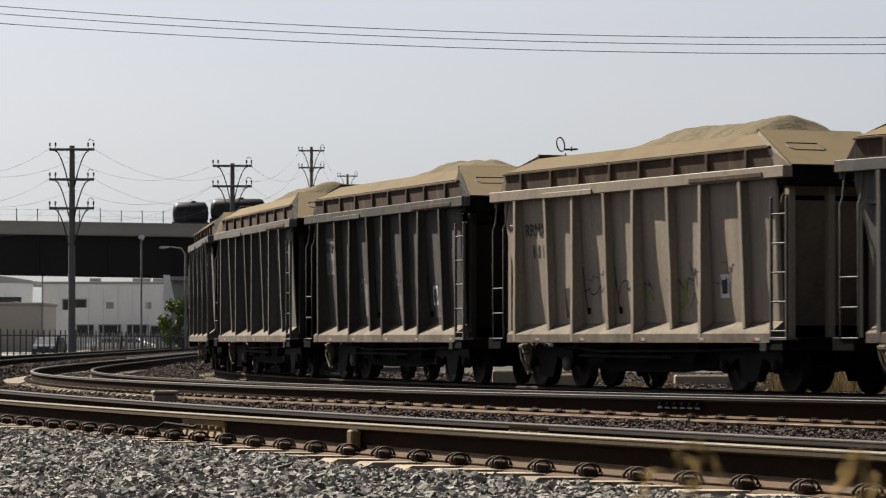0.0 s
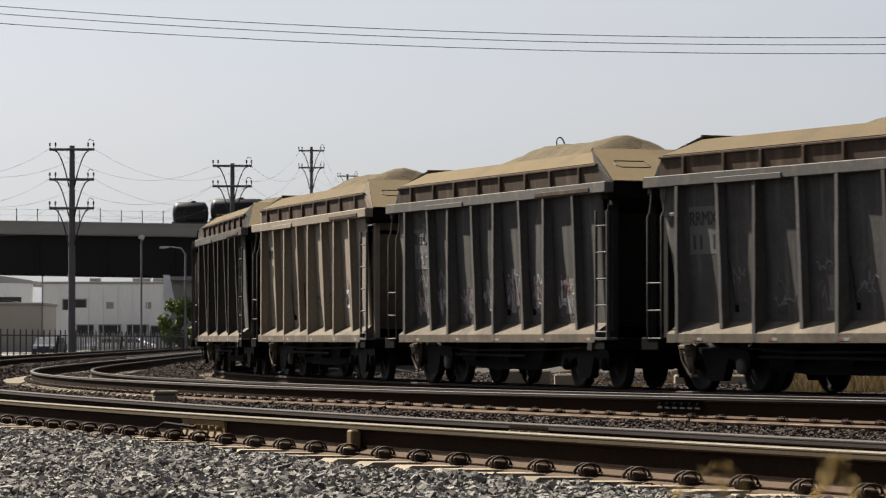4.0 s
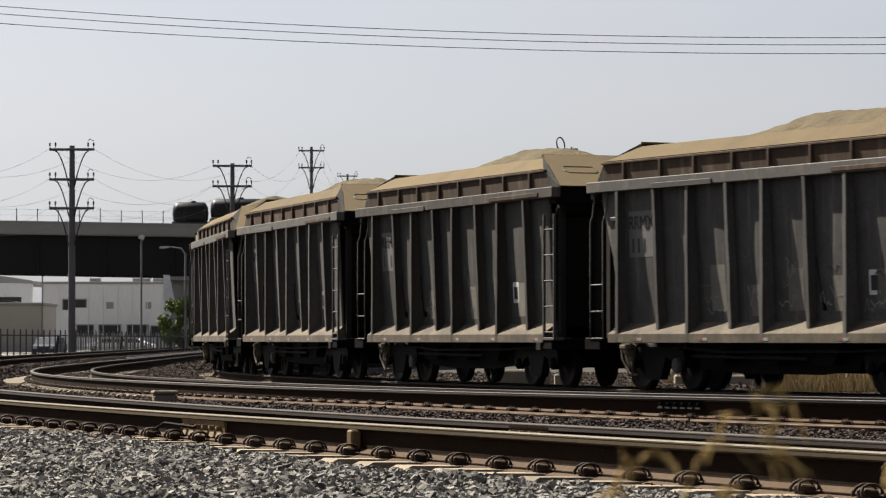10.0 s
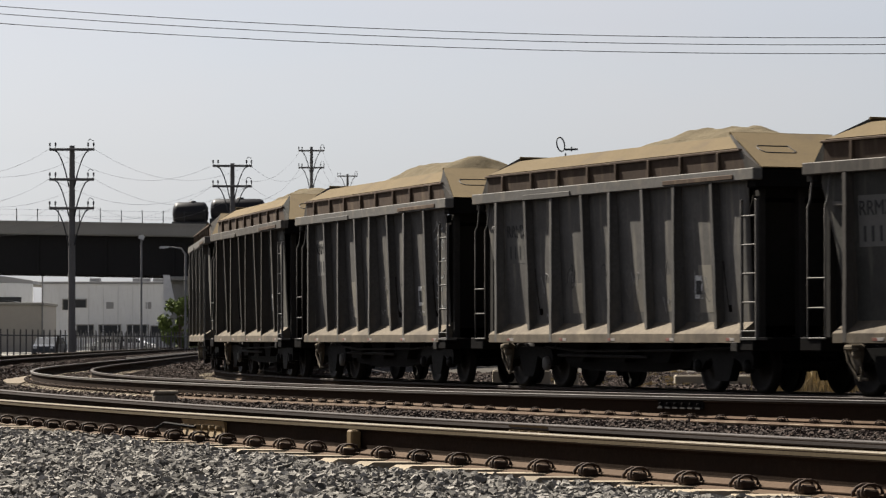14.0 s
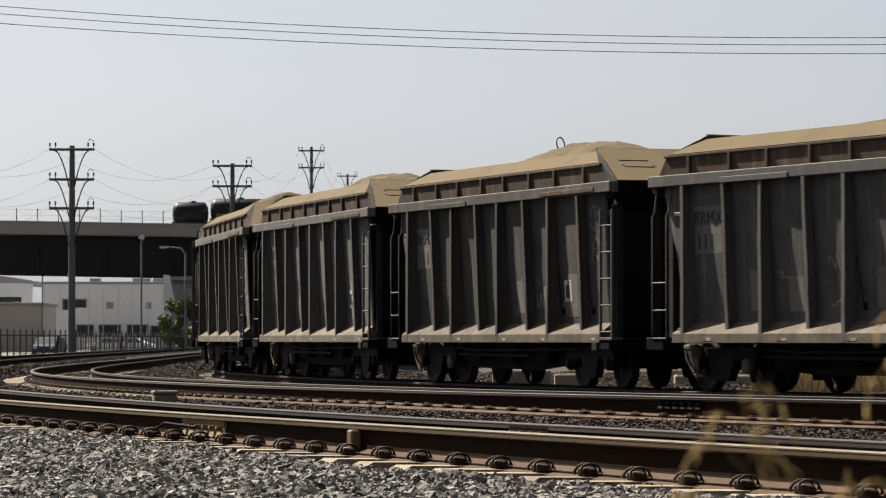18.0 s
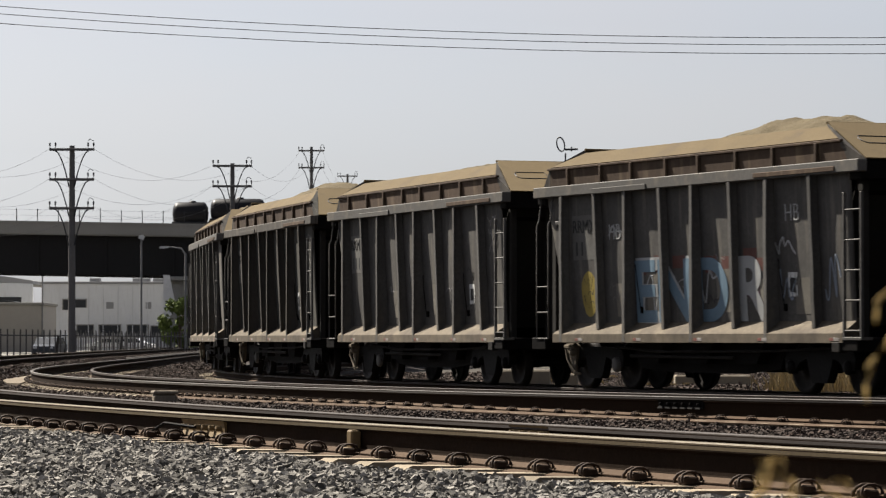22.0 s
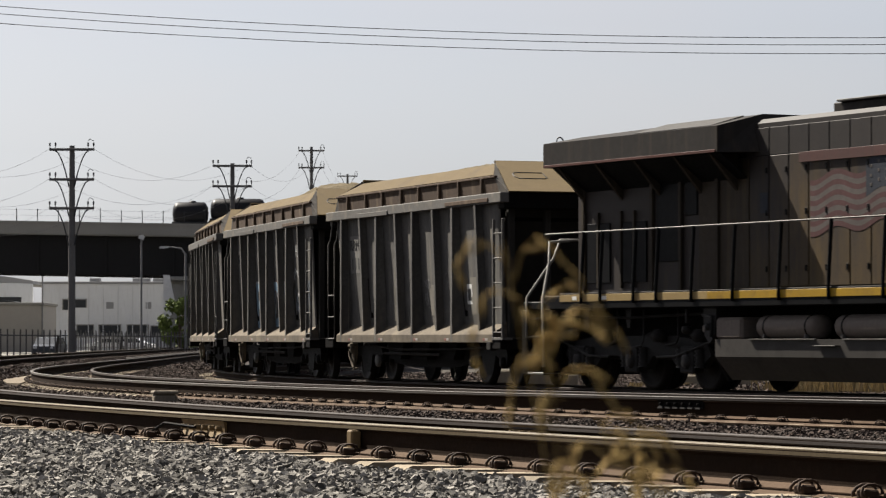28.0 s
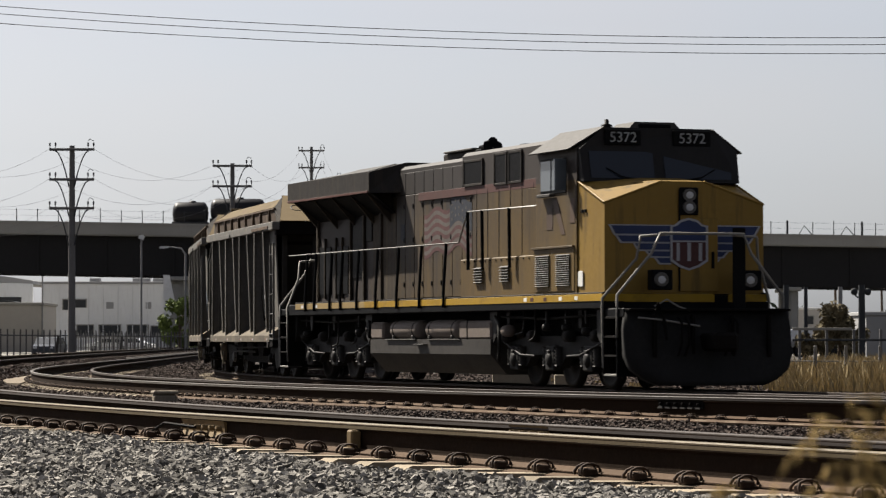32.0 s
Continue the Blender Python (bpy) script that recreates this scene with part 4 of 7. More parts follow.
# deck, stripe and underframe
lp("deck", Shape().box(-10.38, 9.45, -1.50, 1.50, 1.47, 1.72, 0.015), DARK, "black walkway frame")
for s in (1, -1):
    stripe = lp("stripe", Shape().box(-10.40, -2.3, s * 1.498, s * 1.512, 1.605, 1.735, 0.003), STRIPE, "bright yellow sill stripe")
    lp("stripe", Shape().box(-2.32, 3.6, s * 1.498, s * 1.512, 1.605, 1.735, 0.003), STRIPE)
    lp("stripe", Shape().box(3.58, 8.85, s * 1.498, s * 1.512, 1.605, 1.735, 0.003), STRIPE_OLD, "faded dusty sill stripe")
    lp("sill_lip", Shape().box(-10.40, 8.9, s * 1.40, s * 1.50, 1.735, 1.765, 0.006), GREY)
    for u in (-6.55, -6.9, -7.6, -8.4, -9.2, 8.2, 7.1):
        lp("decal", Shape().box(u, u + 0.16, s * 1.510, s * 1.516, 1.63, 1.70, 0.002), RED if u < -6.8 and u > -8 else WHITE_MARK)

# long hood: sooty doors below, grey roof above
hood = [(0.90, 1.74), (0.90, 4.02), (-0.90, 4.02), (-0.90, 1.74)]
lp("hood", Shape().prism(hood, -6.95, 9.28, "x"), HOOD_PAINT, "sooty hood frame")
roof = [(0.90, 4.02), (0.90, 4.58), (0.80, 4.66), (-0.80, 4.66), (-0.90, 4.58), (-0.90, 4.02)]
lp("hood_roof", Shape().prism(roof, -1.2, 3.35, "x"), HOOD_TOP, "grey hood roof")
# near black: the shade under the radiator wings is painted in
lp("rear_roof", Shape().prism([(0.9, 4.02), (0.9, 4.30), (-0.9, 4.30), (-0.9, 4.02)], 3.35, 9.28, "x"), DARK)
tall = [(0.95, 4.02), (0.95, 4.66), (0.86, 4.74), (-0.86, 4.74), (-0.95, 4.66), (-0.95, 4.02)]
lp("blower_roof", Shape().prism(tall, -6.95, -1.2, "x"), HOOD_TOP, "grey blower housing roof")
door_u = 3.20
while door_u > -1.9:
    for s in (1, -1):
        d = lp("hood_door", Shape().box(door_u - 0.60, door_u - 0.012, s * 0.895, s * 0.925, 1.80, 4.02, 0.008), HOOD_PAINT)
        for z in (2.05, 3.0, 3.72):
            lp("latch", Shape().box(door_u - 0.56, door_u - 0.51, s * 0.92, s * 0.94, z, z + 0.10, 0.004), DARK, "", d)
        lp("upper_panel", Shape().box(door_u - 0.60, door_u - 0.012, s * 0.895, s * 0.918, 4.03, 4.50, 0.006), HOOD_TOP)
    door_u -= 0.615
for s in (1, -1):
    lp("red_line", Shape().box(-6.9, 1.6, s * 0.93, s * 0.958, 3.86, 4.03, 0.003), RED_HAZE, "faded red band under soot")
    # sloped joint panel below the radiator
    lp("rear_panel", Shape().prism([(3.25, 1.8), (4.9, 1.8), (4.9, 4.0), (3.25, 4.0)], s * 0.895, s * 0.915, "y"), SOOT)
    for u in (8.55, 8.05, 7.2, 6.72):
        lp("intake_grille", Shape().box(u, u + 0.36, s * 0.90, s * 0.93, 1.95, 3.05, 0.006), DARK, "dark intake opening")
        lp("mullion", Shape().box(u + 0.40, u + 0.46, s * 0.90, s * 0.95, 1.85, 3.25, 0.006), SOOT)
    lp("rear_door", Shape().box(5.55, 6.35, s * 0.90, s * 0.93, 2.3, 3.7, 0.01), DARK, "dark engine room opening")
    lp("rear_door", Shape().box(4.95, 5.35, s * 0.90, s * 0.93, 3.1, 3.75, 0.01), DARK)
    for u in (8.98, 6.45, 5.45, 4.2):
        lp("pillar", Shape().box(u, u + 0.10, s * 0.90, s * 0.96, 1.78, 4.0, 0.01), SOOT)
lp("decal", Shape().box(2.62, 2.86, 0.926, 0.932, 3.05, 3.40, 0.002), FLAG_BLUE, "small blue notice")

# radiator housing with overhanging wings
wing = Shape()
wing.add([(3.25, 1.52, 4.10), (9.46, 1.52, 4.10), (9.46, 1.52, 4.55), (3.25, 1.52, 4.55), (3.25, -1.52, 4.10), (9.46, -1.52, 4.10), (9.46, -1.52, 4.55), (3.25, -1.52, 4.55),
          (3.05, 0.75, 4.76), (9.40, 0.75, 4.70), (3.05, -0.75, 4.76), (9.40, -0.75, 4.70), (2.85, 0.85, 4.10), (2.85, -0.85, 4.10), (9.46, 0, 4.10)],
         [(0, 1, 2, 3), (4, 7, 6, 5), (3, 2, 9, 8), (7, 10, 11, 6), (8, 9, 11, 10), (0, 3, 8, 12), (4, 13, 10, 7), (12, 8, 10, 13), (0, 12, 13, 4, 5, 1), (1, 5, 6, 11, 9, 2)])
lp("radiator_housing", wing, GREY, "sooty grey radiator housing with overhanging wings")
lp("radiator_grille", Shape().slab([(3.6, 1.45, 4.575), (6.2, 1.45, 4.575), (6.2, 0.80, 4.755), (3.6, 0.80, 4.765)], 0.02), PALE_GREY, "sunlit pale roof grille")
for s in (1, -1):
    lp("wing_edge", Shape().box(3.3, 9.44, s * 1.515, s * 1.535, 4.10, 4.15, 0.004), RED, "thin red edge line")
    for u in (9.0, 7.6, 6.2, 4.8, 3.6):
        lp("wing_bracket", Shape().prism([(0.90, 3.45), (0.90, 4.10), (1.45, 4.10)] if s > 0 else [(-0.90, 3.45), (-1.45, 4.10), (-0.90, 4.10)], u, u + 0.08, "x"), SOOT)
    # near-black sheet under each wing, overhang shade put into its colour
    lp("shaded_wing_soffit", Shape().slab([(3.3, s * 0.9, 3.65), (9.3, s * 0.9, 3.65), (9.3, s * 1.42, 4.09), (3.3, s * 1.42, 4.09)], 0.015), DARK)
stack = lp("exhaust_hatch", Shape().box(-0.95, 1.2, -0.55, 0.55, 4.66, 4.84, 0.02), GREY, "low exhaust hatch on the roof")
lp("cover", Shape().box(-0.8, 1.0, -0.6, 0.62, 4.84, 4.88, 0.01), PALE_GREY, "", stack)
horn = lp("horn", Shape().box(-1.75, -1.55, 0.3, 0.75, 4.72, 4.80, 0.01), DARK, "cluster of black air horns")
for y, z in ((0.42, 4.86), (0.62, 4.86), (0.52, 4.95)):
    lp("horn_bell", Shape().lathe([(0.10, -0.20), (0.085, -0.17), (0.05, -0.05), (0.04, 0.25)], 14, "x", (-1.6, y, z)), DARK, "", horn)
lp("roof_fan", Shape().lathe([(0.0, 4.82), (0.30, 4.82), (0.36, 4.78), (0.36, 4.72)], 20, "z", (-3.4, 0.2, 0)), DARK)
lp("roof_fan", Shape().lathe([(0.0, 4.82), (0.30, 4.82), (0.36, 4.78), (0.36, 4.72)], 20, "z", (-5.2, 0.2, 0)), DARK)

# blower housing windows and side cabinets
for s in (1, -1):
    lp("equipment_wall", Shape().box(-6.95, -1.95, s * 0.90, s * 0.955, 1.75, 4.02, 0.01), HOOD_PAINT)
    for u0, u1, z0, z1 in ((-2.45, -1.38, 4.08, 4.52), (-3.86, -3.22, 4.03, 4.58), (-4.72, -4.06, 4.03, 4.58)):
        g = lp("air_intake", Shape().box(u0, u1, s * 0.95, s * 0.975, z0, z1, 0.006), DARK, "black meshed air intake")
        for a, b in ((u0 - 0.05, u0), (u1, u1 + 0.05)):
            lp("intake_frame", Shape().box(a, b, s * 0.95, s * 0.99, z0 - 0.05, z1 + 0.05, 0.006), GREY, "", g)
        for z in (z0 - 0.05, z1):
            lp("intake_frame", Shape().box(u0, u1, s * 0.95, s * 0.985, z, z + 0.05, 0.006), GREY, "", g)
    for k in range(7):
        u = -2.1 - 0.66 * k
        lp("seam", Shape().box(u, u + 0.02, s * 0.953, s * 0.962, 1.8, 3.95, 0.003), DARK)
    lp("upper_door", Shape().box(-5.75, -5.1, s * 0.95, s * 0.966, 1.82, 3.84, 0.008), HOOD_PAINT)
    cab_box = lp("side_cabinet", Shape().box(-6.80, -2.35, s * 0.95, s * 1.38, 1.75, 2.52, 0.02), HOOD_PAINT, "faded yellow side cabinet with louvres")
    for u in (-3.75, -5.25):
        for k in range(6):
            lp("louvre", Shape().slab([(u, s * 1.385, 2.06 + 0.055 * k), (u + 0.5, s * 1.385, 2.06 + 0.055 * k), (u + 0.5, s * 1.43, 2.03 + 0.055 * k), (u, s * 1.43, 2.03 + 0.055 * k)], 0.008), PALE_GREY, "", cab_box)
    for k in range(14):
        lp("bolt", Shape().box(-6.65 + 0.31 * k, -6.61 + 0.31 * k, s * 1.375, s * 1.395, 2.45, 2.48, 0.004), DARK, "", cab_box)

# cab and nose
CAB0, CAB1 = -9.06, -6.95
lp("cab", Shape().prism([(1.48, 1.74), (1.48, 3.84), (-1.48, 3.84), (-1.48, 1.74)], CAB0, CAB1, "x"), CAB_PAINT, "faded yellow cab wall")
lp("upper_cab", Shape().prism([(1.48, 3.84), (1.48, 4.42), (1.0, 4.78), (-1.0, 4.78), (-1.48, 4.42), (-1.48, 3.84)], CAB0 - 0.02, CAB1, "x"), HOOD_TOP, "grey upper cab")
front = Shape()
front.add([(CAB0 - 0.26, 1.44, 3.80), (CAB0 - 0.26, -1.44, 3.80), (CAB0 - 0.10, -1.46, 4.40), (CAB0 - 0.10, -1.0, 4.80), (CAB0 - 0.10, 1.0, 4.80), (CAB0 - 0.10, 1.46, 4.40),
           (CAB0, 1.44, 3.80), (CAB0, -1.44, 3.80), (CAB0, -1.46, 4.40), (CAB0, -1.0, 4.80), (CAB0, 1.0, 4.80), (CAB0, 1.46, 4.40)],
          [(0, 5, 4, 3, 2, 1), (0, 1, 7, 6), (1, 2, 8, 7), (2, 3, 9, 8), (3, 4, 10, 9), (4, 5, 11, 10), (5, 0, 6, 11)])
cab_front = lp("cab_front", front, CAB_BLACK, "black cab front above the nose")
for s in (1, -1):
    y0, y1 = s * 0.10, s * 1.30
    lp("windscreen", Shape().slab([(CAB0 - 0.262, y0, 3.86), (CAB0 - 0.262, y1, 3.86), (CAB0 - 0.135, y1, 4.36), (CAB0 - 0.135, y0, 4.36)], 0.012 * s), WINDOW, "dark windscreen", cab_front)
    lp("wiper", Shape().tube([(CAB0 - 0.30, s * 0.45, 3.84), (CAB0 - 0.29, s * 0.75, 3.90), (CAB0 - 0.24, s * 1.0, 4.05)], 0.012, 5), DARK, "", cab_front)
    lp("roof_slope", Shape().slab([(CAB0 - 0.15, s * 1.0, 4.80), (CAB1 - 0.02, s * 1.0, 4.80), (CAB1 - 0.02, s * 1.62, 4.38), (CAB0 + 0.05, s * 1.62, 4.38)], 0.02), PALE_GREY, "dusty sloping cab roof")
    win = lp("side_window", Shape().box(-8.55, -7.25, s * 1.475, s * 1.50, 3.62, 4.28, 0.01), DARK, "cab side window")
    lp("pane", Shape().box(-7.82, -7.30, s * 1.495, s * 1.515, 3.68, 4.24, 0.004), SIDE_GLASS, "", win)
    lp("pane", Shape().box(-8.38, -7.88, s * 1.495, s * 1.515, 3.68, 4.24, 0.004), SIDE_GLASS, "", win)
    lp("wind_deflector", Shape().box(-8.60, -8.56, s * 1.50, s * 1.72, 3.66, 4.24, 0.006), SIDE_GLASS, "", win)
    lp("arm_rest", Shape().box(-8.0, -7.3, s * 1.50, s * 1.60, 3.56, 3.62, 0.01), PALE_GREY, "", win)
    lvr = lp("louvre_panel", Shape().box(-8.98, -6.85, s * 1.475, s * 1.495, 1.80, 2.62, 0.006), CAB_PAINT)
    lp("rain_gutter", Shape().box(-8.98, -6.85, s * 1.48, s * 1.53, 2.60, 2.64, 0.006), SOOTY, "", lvr)
    for u in (-7.72, -8.78):
        for k in range(15):
            lp("louvre", Shape().slab([(u, s * 1.497, 1.92 + 0.04 * k), (u + 0.72, s * 1.497, 1.92 + 0.04 * k), (u + 0.72, s * 1.525, 1.90 + 0.04 * k), (u, s * 1.525, 1.90 + 0.04 * k)], 0.006), PALE_GREY, "", lvr)
    lp("data_plate", Shape().box(-9.35, -9.12, s * 1.46, s * 1.475, 1.88, 2.16, 0.003), WHITE_MARK, "white data plate")
    lp("soot_letter", Shape().box(-9.0, -8.75, s * 1.478, s * 1.488, 3.05, 3.5, 0.003), GHOST, "ghost of painted-over lettering")
    lp("soot_letter", Shape().prism([(-8.1, 3.5), (-7.85, 3.5), (-8.3, 2.85), (-8.5, 2.85)], s * 1.478, s * 1.487, "y"), GHOST)
    lp("soot_letter", Shape().box(-7.85, -7.55, s * 1.478, s * 1.487, 2.95, 3.4, 0.003), GHOST)
    for u in (-9.35, -9.5):
        lp("lifting_eye", Shape().box(u, u + 0.08, s * 1.45, s * 1.48, 3.22, 3.28, 0.004), DARK)
NF = -10.36
nose = Shape()
nose.add([(NF, 1.45, 1.74), (NF, -1.45, 1.74), (NF, -1.45, 3.37), (NF, -0.38, 3.77), (NF, 0.38, 3.77), (NF, 1.45, 3.37),
          (CAB0, 1.45, 1.74), (CAB0, -1.45, 1.74), (CAB0, -1.45, 3.80), (CAB0, -0.38, 3.90), (CAB0, 0.38, 3.90), (CAB0, 1.45, 3.80)],
         [(0, 5, 4, 3, 2, 1), (0, 1, 7, 6), (1, 2, 8, 7), (2, 3, 9, 8), (3, 4, 10, 9), (4, 5, 11, 10), (5, 0, 6, 11)])
nose_ob = lp("nose", nose, YELLOW, "sloping yellow nose")
for a, b in (((NF, 1.45, 3.37), (NF, 0.38, 3.77)), ((NF, -1.45, 3.37), (NF, -0.38, 3.77)), ((NF, 1.45, 3.37), (CAB0, 1.45, 3.80)), ((NF, -1.45, 3.37), (CAB0, -1.45, 3.80))):
    lp("nose_edge", Shape().tube([a, b], 0.022, 8), YELLOW, "", nose_ob)
lp("front_stripe", Shape().box(NF - 0.05, NF - 0.022, -0.55, 1.49, 1.59, 1.735, 0.003), STRIPE)
lp("front_stripe", Shape().box(NF - 0.05, NF - 0.022, -0.80, -1.49, 1.59, 1.735, 0.003), STRIPE)
# nose door, headlights, ditch lights
door = lp("nose_door", Shape().box(NF - 0.03, NF, -0.62, 0.06, 1.78, 3.10, 0.012), YELLOW, "nose door")
lp("door_gap", Shape().box(NF - 0.034, NF - 0.02, 0.05, 0.085, 1.78, 3.62, 0.004), DARK, "", door)
lp("door_handle", Shape().box(NF - 0.06, NF - 0.03, -0.55, -0.50, 2.2, 2.5, 0.008), DARK, "", door)
light_box = lp("headlight", Shape().box(NF - 0.05, NF, -0.27, 0.07, 3.16, 3.66, 0.02), DARK, "twin headlights in a dark box")
for z in (3.30, 3.52):
    lp("lamp_ring", Shape().lathe([(0.115, 0.0), (0.115, 0.05), (0.085, 0.05)], 20, "x", (NF - 0.085, -0.10, z)), STEEL, "", light_box)
    lp("lens", Shape().lathe([(0.0, -0.02), (0.06, -0.012), (0.09, 0.0), (0.09, 0.03)], 20, "x", (NF - 0.075, -0.10, z)), LENS, "", light_box)
for y in (0.62, -0.98):
    ditch = lp("ditch_light", Shape().box(NF - 0.55, NF - 0.30, y - 0.22, y + 0.16, 1.80, 2.16, 0.02), DARK, "ditch light in a black box")
    lp("lamp_ring", Shape().lathe([(0.12, -0.03), (0.135, 0.0), (0.12, 0.03)], 20, "x", (NF - 0.56, y, 1.98)), STEEL, "", ditch)
    lp("lens", Shape().lathe([(0.0, -0.03), (0.07, -0.02), (0.105, 0.0), (0.105, 0.02)], 20, "x", (NF - 0.57, y, 1.98)), LENS, "", ditch)

# winged shield emblem as plain coloured shapes
EM = NF - 0.006


def emblem(name, outline, mat, depth=0.004):
    sh = Shape().prism(outline, EM - depth, EM + 0.004, "x")
    return lp(name, sh, mat)


emblem("emblem_shield", [(-0.44, 2.97), (-0.44, 2.33), (-0.28, 2.22), (-0.1, 2.16), (0.08, 2.22), (0.24, 2.33), (0.24, 2.97), (0.14, 2.99), (0.05, 3.07), (-0.1, 3.11), (-0.25, 3.07), (-0.34, 2.99)], EMBLEM_WHITE, 0.034)
emblem("emblem_shield", [(-0.40, 2.94), (-0.40, 2.70), (0.20, 2.70), (0.20, 2.94), (0.12, 2.96), (0.04, 3.03), (-0.1, 3.07), (-0.24, 3.03), (-0.32, 2.96)], BLUE, 0.040)
emblem("emblem_shield", [(-0.40, 2.67), (-0.40, 2.36), (-0.26, 2.26), (-0.1, 2.20), (0.06, 2.26), (0.20, 2.36), (0.20, 2.67)], FLAG_RED, 0.038)
for k in range(3):
    y = -0.33 + 0.20 * k
    emblem("emblem_bar", [(y, 2.33), (y + 0.06, 2.33), (y + 0.06, 2.66), (y, 2.66)], EMBLEM_WHITE, 0.042)
for s, y0 in ((1, 0.22), (-1, -0.42)):
    reach = 1.38 if s > 0 else 1.40
    for k, (out, top, bot) in enumerate(((1.0, 2.96, 2.80), (0.90, 2.78, 2.66), (0.62, 2.64, 2.52), (0.42, 2.50, 2.40), (0.28, 2.38, 2.28))):
        ye = y0 + s * out * (reach - abs(y0))
        emblem("emblem_feather", [(y0, top + 0.02), (ye, top + 0.02), (ye - s * 0.10, bot - 0.015), (y0, bot - 0.015)], EMBLEM_WHITE, 0.008)
        emblem("emblem_feather", [(y0, top), (ye - s * 0.05, top), (ye - s * 0.13, bot + 0.012), (y0, bot + 0.012)], BLUE, 0.014)

# road number on the boards over the windscreens
def lettering(name, words, size, mat, m, parent, bold=0.0):
    cu = bpy.data.curves.new(name, "FONT")
    cu.body, cu.size, cu.extrude, cu.align_x = words, size, 0.004, "CENTER"
    cu.offset = bold
    tmp = bpy.data.objects.new(name, cu)
    scene.collection.objects.link(tmp)
    me = bpy.data.meshes.new_from_object(tmp.evaluated_get(bpy.context.evaluated_depsgraph_get()))
    bpy.data.objects.remove(tmp)
    me.materials.clear()
    me.materials.append(mat)
    return part(name, me, mat, parent, "", m)


FACE = Matrix(((0, 0, -1, 0), (-1, 0, 0, 0), (0, 1, 0, 0), (0, 0, 0, 1)))
for y in (0.66, -0.62):
    board = lp("number_board", Shape().box(CAB0 - 0.16, CAB0 - 0.09, y - 0.34, y + 0.34, 4.48, 4.76, 0.01), DARK, "black number board with white numerals")
    lettering("numeral", "5372", 0.27, NUMBER_WHITE, Matrix.Translation((CAB0 - 0.286, y * (1.10 if y < 0 else 1.045), 4.53)) @ FACE, board)
lp("antenna", Shape().lathe([(0.10, 4.78), (0.10, 4.86), (0.04, 4.88), (0.04, 4.96), (0.0, 4.96)], 12, "z", (-8.9, 0.85, 0)), DARK)
ac = lp("cab_air_conditioner", Shape().prism([(-0.55, 4.78), (-0.42, 4.93), (0.32, 4.93), (0.45, 4.78)], -8.9, -8.0, "x"), PALE_GREY, "low pale roof unit")
lp("vent_slot", Shape().box(-8.915, -8.89, -0.35, 0.25, 4.82, 4.89, 0.004), DARK, "", ac)

# front platform, plough, steps and coupler
lp("platform", Shape().box(-11.35, NF - 0.03, -1.48, 1.48, 1.30, 1.47, 0.02), DARK, "black front platform")
plough = Shape()
rows = []
for z, half, out in ((1.42, 1.46, 0.0), (1.10, 1.50, 0.05), (0.62, 1.48, 0.14), (0.38, 1.38, 0.22), (0.20, 1.15, 0.30), (0.10, 0.90, 0.34)):
    for j in range(9):
        f = -1 + j / 4
        rows.append((-11.36 - out - 0.22 * (1 - abs(f)) ** 0.8 * (1.42 - z) / 1.32, half * f, z))
n = len(rows)
rows += [(-11.28, y, z) for x, y, z in rows]
fs = [(9 * i + j, 9 * i + j + 1, 9 * i + j + 10, 9 * i + j + 9) for i in range(5) for j in range(8)]
fs += [tuple(v + n for v in q[::-1]) for q in fs]
rim = list(range(9)) + [9 * i + 8 for i in range(1, 6)] + list(range(52, 44, -1)) + [9 * i for i in range(4, 0, -1)]
fs += [(p, q, q + n, p + n) for p, q in zip(rim, rim[1:] + rim[:1])]
plough.add(rows, fs, True)
PLOUGH = surface("scuffed_black_plough", (0.013, 0.0125, 0.012), (0.007, 0.0068, 0.0066), 0.8, big=1.5, fine=12, grain=0.3, bump=0.1)
lp("plough", plough, PLOUGH, "scuffed black snow plough pilot")
lp("coupler", Shape().box(-12.2, -11.3, -0.14, 0.14, 0.72, 1.02, 0.04).box(-12.35, -12.05, -0.22, 0.22, 0.70, 1.04, 0.06), BLACK)
lp("rear_coupler", Shape().box(9.6, 11.0, -0.14, 0.14, 0.72, 1.02, 0.04).box(10.85, 11.15, -0.22, 0.22, 0.70, 1.04, 0.06), BLACK)
lp("rear_pilot", Shape().box(10.2, 10.4, -1.48, 1.48, 0.25, 1.47, 0.02), DARK)
lp("rear_platform", Shape().box(9.28, 10.35, -1.48, 1.48, 1.47, 1.62, 0.02), DARK)
